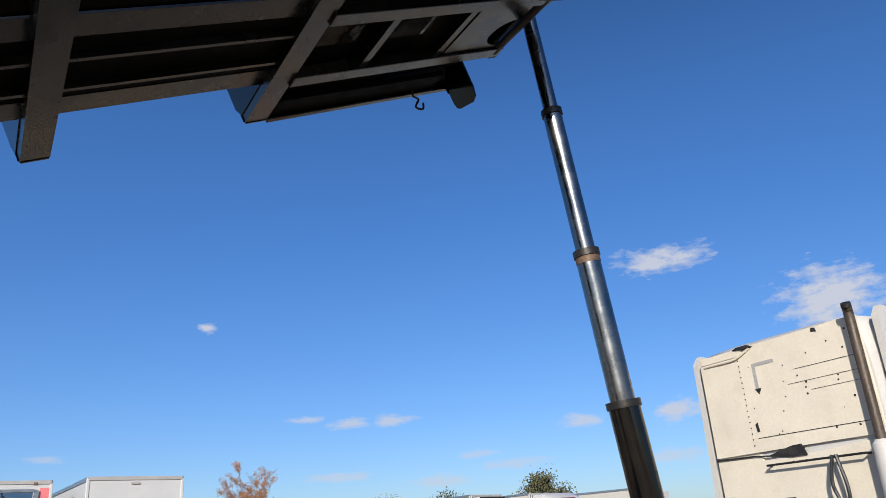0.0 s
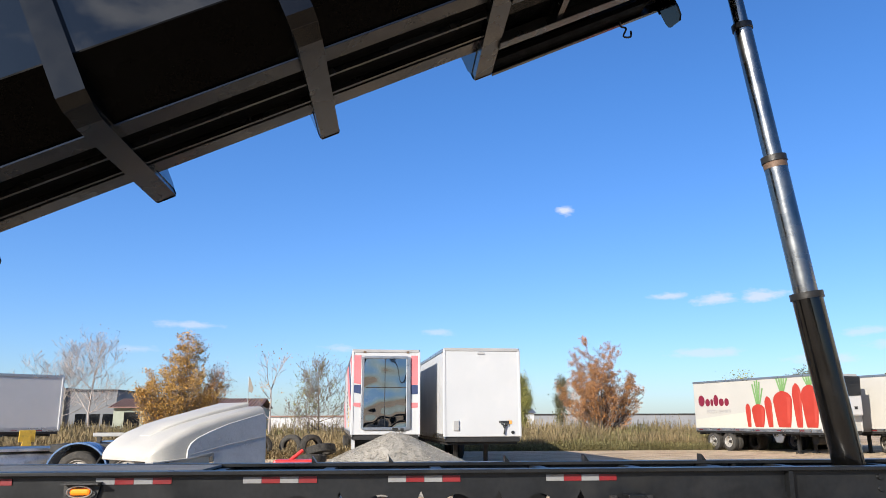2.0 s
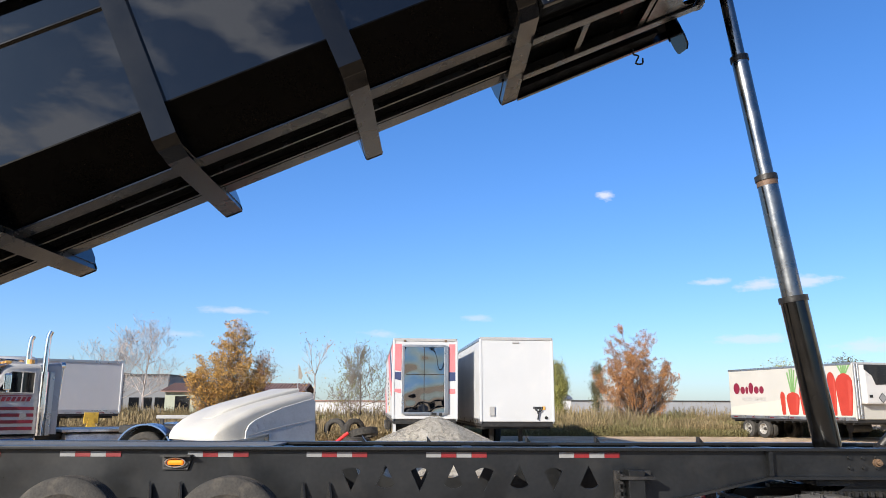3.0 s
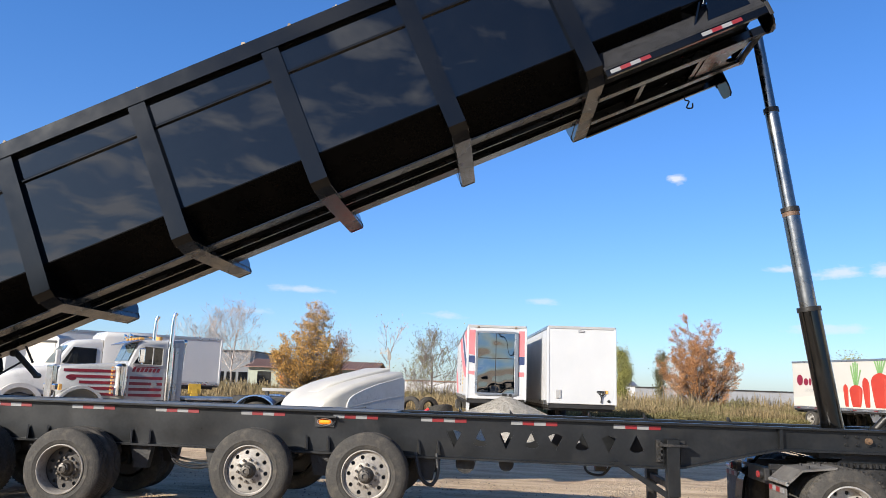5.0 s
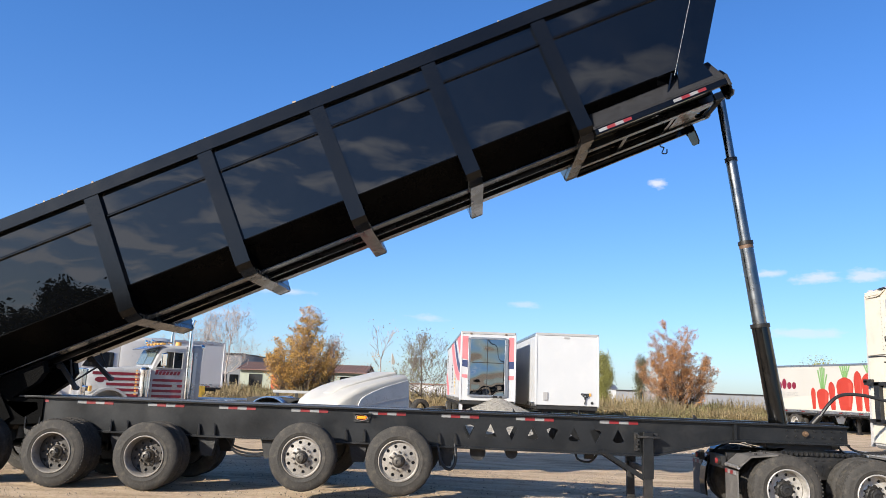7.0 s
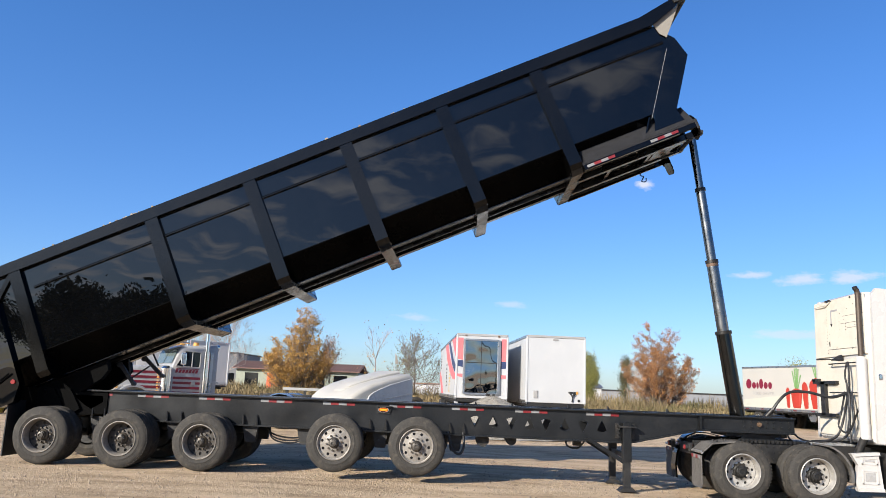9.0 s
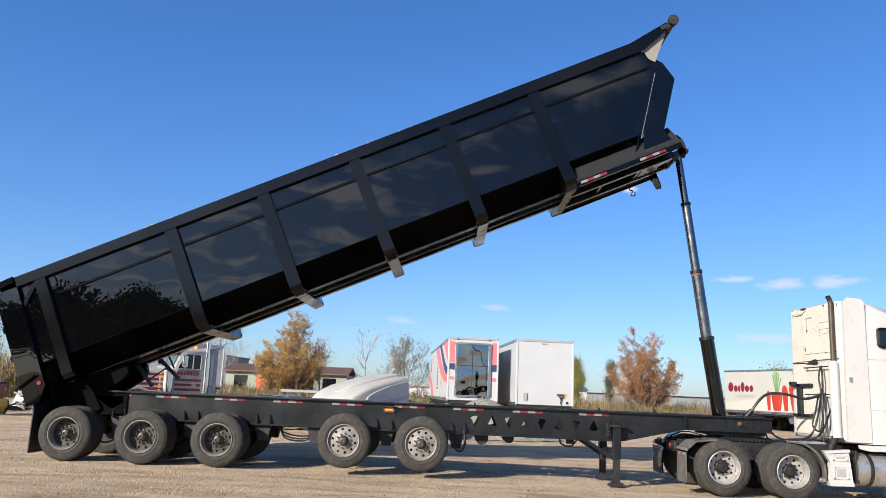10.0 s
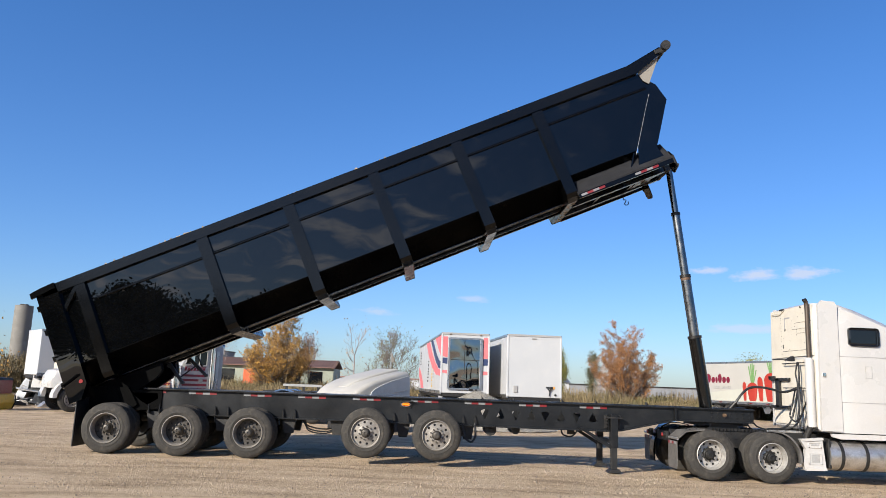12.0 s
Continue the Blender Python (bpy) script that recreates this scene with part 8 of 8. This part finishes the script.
def weeds(name, label, mat, count, area, hmin, hmax, seed, w=0.02, leafy=0):
    """Dry stalks with bent tips over an area (x0, x1, y0, y1)."""
    rnd = random.Random(seed)
    verts, faces = [], []
    x0, x1, y0, y1 = area
    for _ in range(count):
        y = y0 + (y1 - y0) * rnd.random() ** 1.8
        x = rnd.uniform(x0, x1)
        if noise.noise((x * 0.22, y * 0.22, seed)) < -0.38:
            continue
        h = rnd.uniform(hmin, hmax) * (0.45 + 0.55 * min(1.0, (y - y0) / 5.0)) * (0.8 + 0.5 * noise.noise((x * 0.3, y * 0.3, 5.0 + seed)))
        for _ in range(3):
            a = rnd.uniform(0, 6.28)
            lx, ly = math.cos(a) * rnd.uniform(0.02, 0.35), math.sin(a) * rnd.uniform(0.02, 0.35)
            sx, sy = -math.sin(a) * w, math.cos(a) * w
            bx, by = x + rnd.uniform(-0.2, 0.2), y + rnd.uniform(-0.2, 0.2)
            hh = h * rnd.uniform(0.7, 1.1)
            b = len(verts)
            verts += [(bx - sx, by - sy, -0.02), (bx + sx, by + sy, -0.02), (bx + lx * 0.4 + sx, by + ly * 0.4 + sy, hh * 0.6), (bx + lx * 0.4 - sx, by + ly * 0.4 - sy, hh * 0.6), (bx + lx + sx * 1.6, by + ly + sy * 1.6, hh * 0.92), (bx + lx - sx * 1.6, by + ly - sy * 1.6, hh * 0.92), (bx + lx * 1.3, by + ly * 1.3, hh)]
            faces += [(b, b + 1, b + 2, b + 3), (b + 3, b + 2, b + 4, b + 5), (b + 5, b + 4, b + 6)]
            for _ in range(leafy):
                f = rnd.uniform(0.25, 1.05)
                o = Vector((bx + lx * f + rnd.gauss(0, 0.10), by + ly * f + rnd.gauss(0, 0.10), hh * f))
                p = Vector((rnd.uniform(-1, 1), rnd.uniform(-1, 1), rnd.uniform(-1, 1))).normalized() * rnd.uniform(0.015, 0.05)
                q = p.cross(Vector((rnd.uniform(-1, 1), rnd.uniform(-1, 1), rnd.uniform(-1, 1)))).normalized() * p.length * 0.6
                b = len(verts)
                verts += [tuple(o - p), tuple(o + q), tuple(o + p), tuple(o - q)]
                faces.append((b, b + 1, b + 2, b + 3))
    me = bpy.data.meshes.new(name)
    me.from_pydata(verts, [], faces)
    me.materials.append(mat)
    tagged(new(name, me), label, "weeds", kind="stuff")


weeds("dry_reeds", "tall dry tan reeds and grass beyond the yard", M_REED, 36000, (-34, 36, 38.5, 50), 0.6, 1.9, 1, 0.008)
weeds("olive_weeds", "olive and brown weeds at the yard edge", M_REEDG, 34000, (-34, 36, 37.8, 47), 0.4, 1.5, 2, 0.008, 2)
weeds("near_weeds", "low dry weeds along the parked trucks", M_REED, 16000, (-16, 7, 30, 40), 0.4, 1.4, 3, 0.009, 1)
weeds("russet_weeds", "russet brown seed-headed weeds among the reeds", M_SHRUB, 15000, (-34, 36, 40, 48), 0.7, 2.1, 8, 0.008, 3)
weeds("shrub_undergrowth", "brown and olive shrubs before the low building", M_SHRUB, 12000, (-19, 0, 41, 46), 0.9, 2.2, 4, 0.008, 6)
weeds("brown_shrubs", "tall brown shrubs at the far corner of the yard", M_SHRUB, 12000, (-34, -19, 38, 43), 2.4, 4.2, 6, 0.009, 7)


# ---- buildings ----
b1 = thing("building", "long low building with a rusty corrugated roof and pale green walls", "building", m=pose(-8.7, 60, 0))
bm = bmesh.new()
box(bm, -6.1, 6.0, 0, 6, 0, 2.85)
part("wall", bm, M_GREENPAINT, b1)
bm = bmesh.new()
prism(bm, [(-0.5, 2.86), (3.0, 3.62), (6.5, 2.86), (6.5, 2.92), (3.0, 3.70), (-0.5, 2.92)], "x", -6.4, 6.2)
rf = part("roof", bm, M_ROOFRED, b1)
for k in range(42):
    bm = bmesh.new()
    prism(bm, [(-0.52, 2.92), (3.0, 3.70), (3.0, 3.75), (-0.52, 2.97)], "x", -6.3 + 0.3 * k, -6.2 + 0.3 * k)
    part("roof_rib", bm, M_ROOFRED, rf)
for k in range(5):
    bm = bmesh.new()
    x = -5.2 + 2.2 * k
    box(bm, x, x + 1.3, -0.04, 0.02, 1.0, 2.5)
    part("window", bm, M_ORWALL if k == 1 else M_GLASS, b1, "red-orange shutter" if k == 1 else "dark window")
b2 = thing("building", "grey flat-roofed metal building with a pale brick end", "building", m=pose(-19.5, 64, 0))
bm = bmesh.new()
box(bm, -2.4, 3.5, 0, 9, 0, 4.4)
part("wall", bm, M_SIDING, b2)
bm = bmesh.new()
box(bm, -2.8, -0.9, -0.4, 9, 0, 4.7, 0.02)
part("end_bay", bm, M_CONC, b2)
bm = bmesh.new()
box(bm, -2.5, 3.6, -0.15, 9.1, 4.4, 4.55)
part("parapet", bm, M_DARK, b2)
for x in (0.0, 1.2, 2.4):
    bm = bmesh.new()
    box(bm, x, x + 0.9, -0.05, 0.01, 0.2 if x < 1 else 1.4, 2.4)
    part("window", bm, M_GLASS, b2)
b3 = thing("building", "long low grey warehouse on the horizon", "building", m=pose(48, 125, 0))
bm = bmesh.new()
box(bm, -30, 34, 0, 20, 0, 2.6)
part("wall", bm, M_WAREHOUSE, b3)
bm = bmesh.new()
box(bm, -30.3, 34.3, -0.3, 20.3, 2.6, 2.72)
part("roof", bm, M_DARK, b3)
b4 = thing("building", "low white shed among far shrubs", "building", m=pose(18.2, 58, 0))
bm = bmesh.new()
box(bm, -2, 2.5, 0, 4, 0, 2.3)
part("wall", bm, M_BOXWHITE, b4)
bm = bmesh.new()
prism(bm, [(-0.2, 2.3), (4.2, 2.3), (2, 2.7)], "x", -2.2, 2.7)
part("roof", bm, M_SIDING, b4)
b5 = thing("building", "distant white and red low buildings", "building", m=pose(1.0, 90, 0))
bm = bmesh.new()
box(bm, -9, 6, 0, 8, 0, 2.2)
part("wall", bm, M_BOXWHITE, b5)
bm = bmesh.new()
box(bm, -9.2, 6.2, -0.2, 8.2, 2.2, 2.35)
part("roof", bm, M_ROOFRED, b5)
silo = thing("silo", "tall weathered concrete silo with a flat top", "silo", m=pose(-34.3, 60, 0))
bm = bmesh.new()
tube(bm, (0, 0, 0), (0, 0, 8.0), 0.85, n=36)
part("shaft", bm, M_CONC, silo, smooth=True)
for z in (1.5, 3, 4.5, 6, 7.4):
    bm = bmesh.new()
    lathe(bm, [(-0.04, 0.86), (-0.04, 0.875), (0.04, 0.875), (0.04, 0.86)], 36, False)
    h = part("hoop", bm, M_CONC, silo)
    h.matrix_basis = pose(0, 0, z, 90, 0, 0)
bm = bmesh.new()
box(bm, -0.3, 0.3, -0.3, 0.3, 7.95, 8.15)
part("hatch", bm, M_DARK, silo)
fp = thing("marker_whip", "thin whip pole with a small limp beige flag", "marker flag", m=pose(5.3, 11.6, 0))
bm = bmesh.new()
tube(bm, (0, 0, 0), (0, 0, 2.82), 0.010, 0.007, 8)
part("pole", bm, M_SILVER, fp)
bm = bmesh.new()
prism(bm, [(0.008, 2.8), (0.04, 2.76), (0.12, 2.52), (0.09, 2.42), (0.015, 2.45)], "y", -0.006, 0.006)
part("flag", bm, M_CANVAS, fp, "limp beige flag")

for ob in PROTO:
    bpy.data.objects.remove(ob)
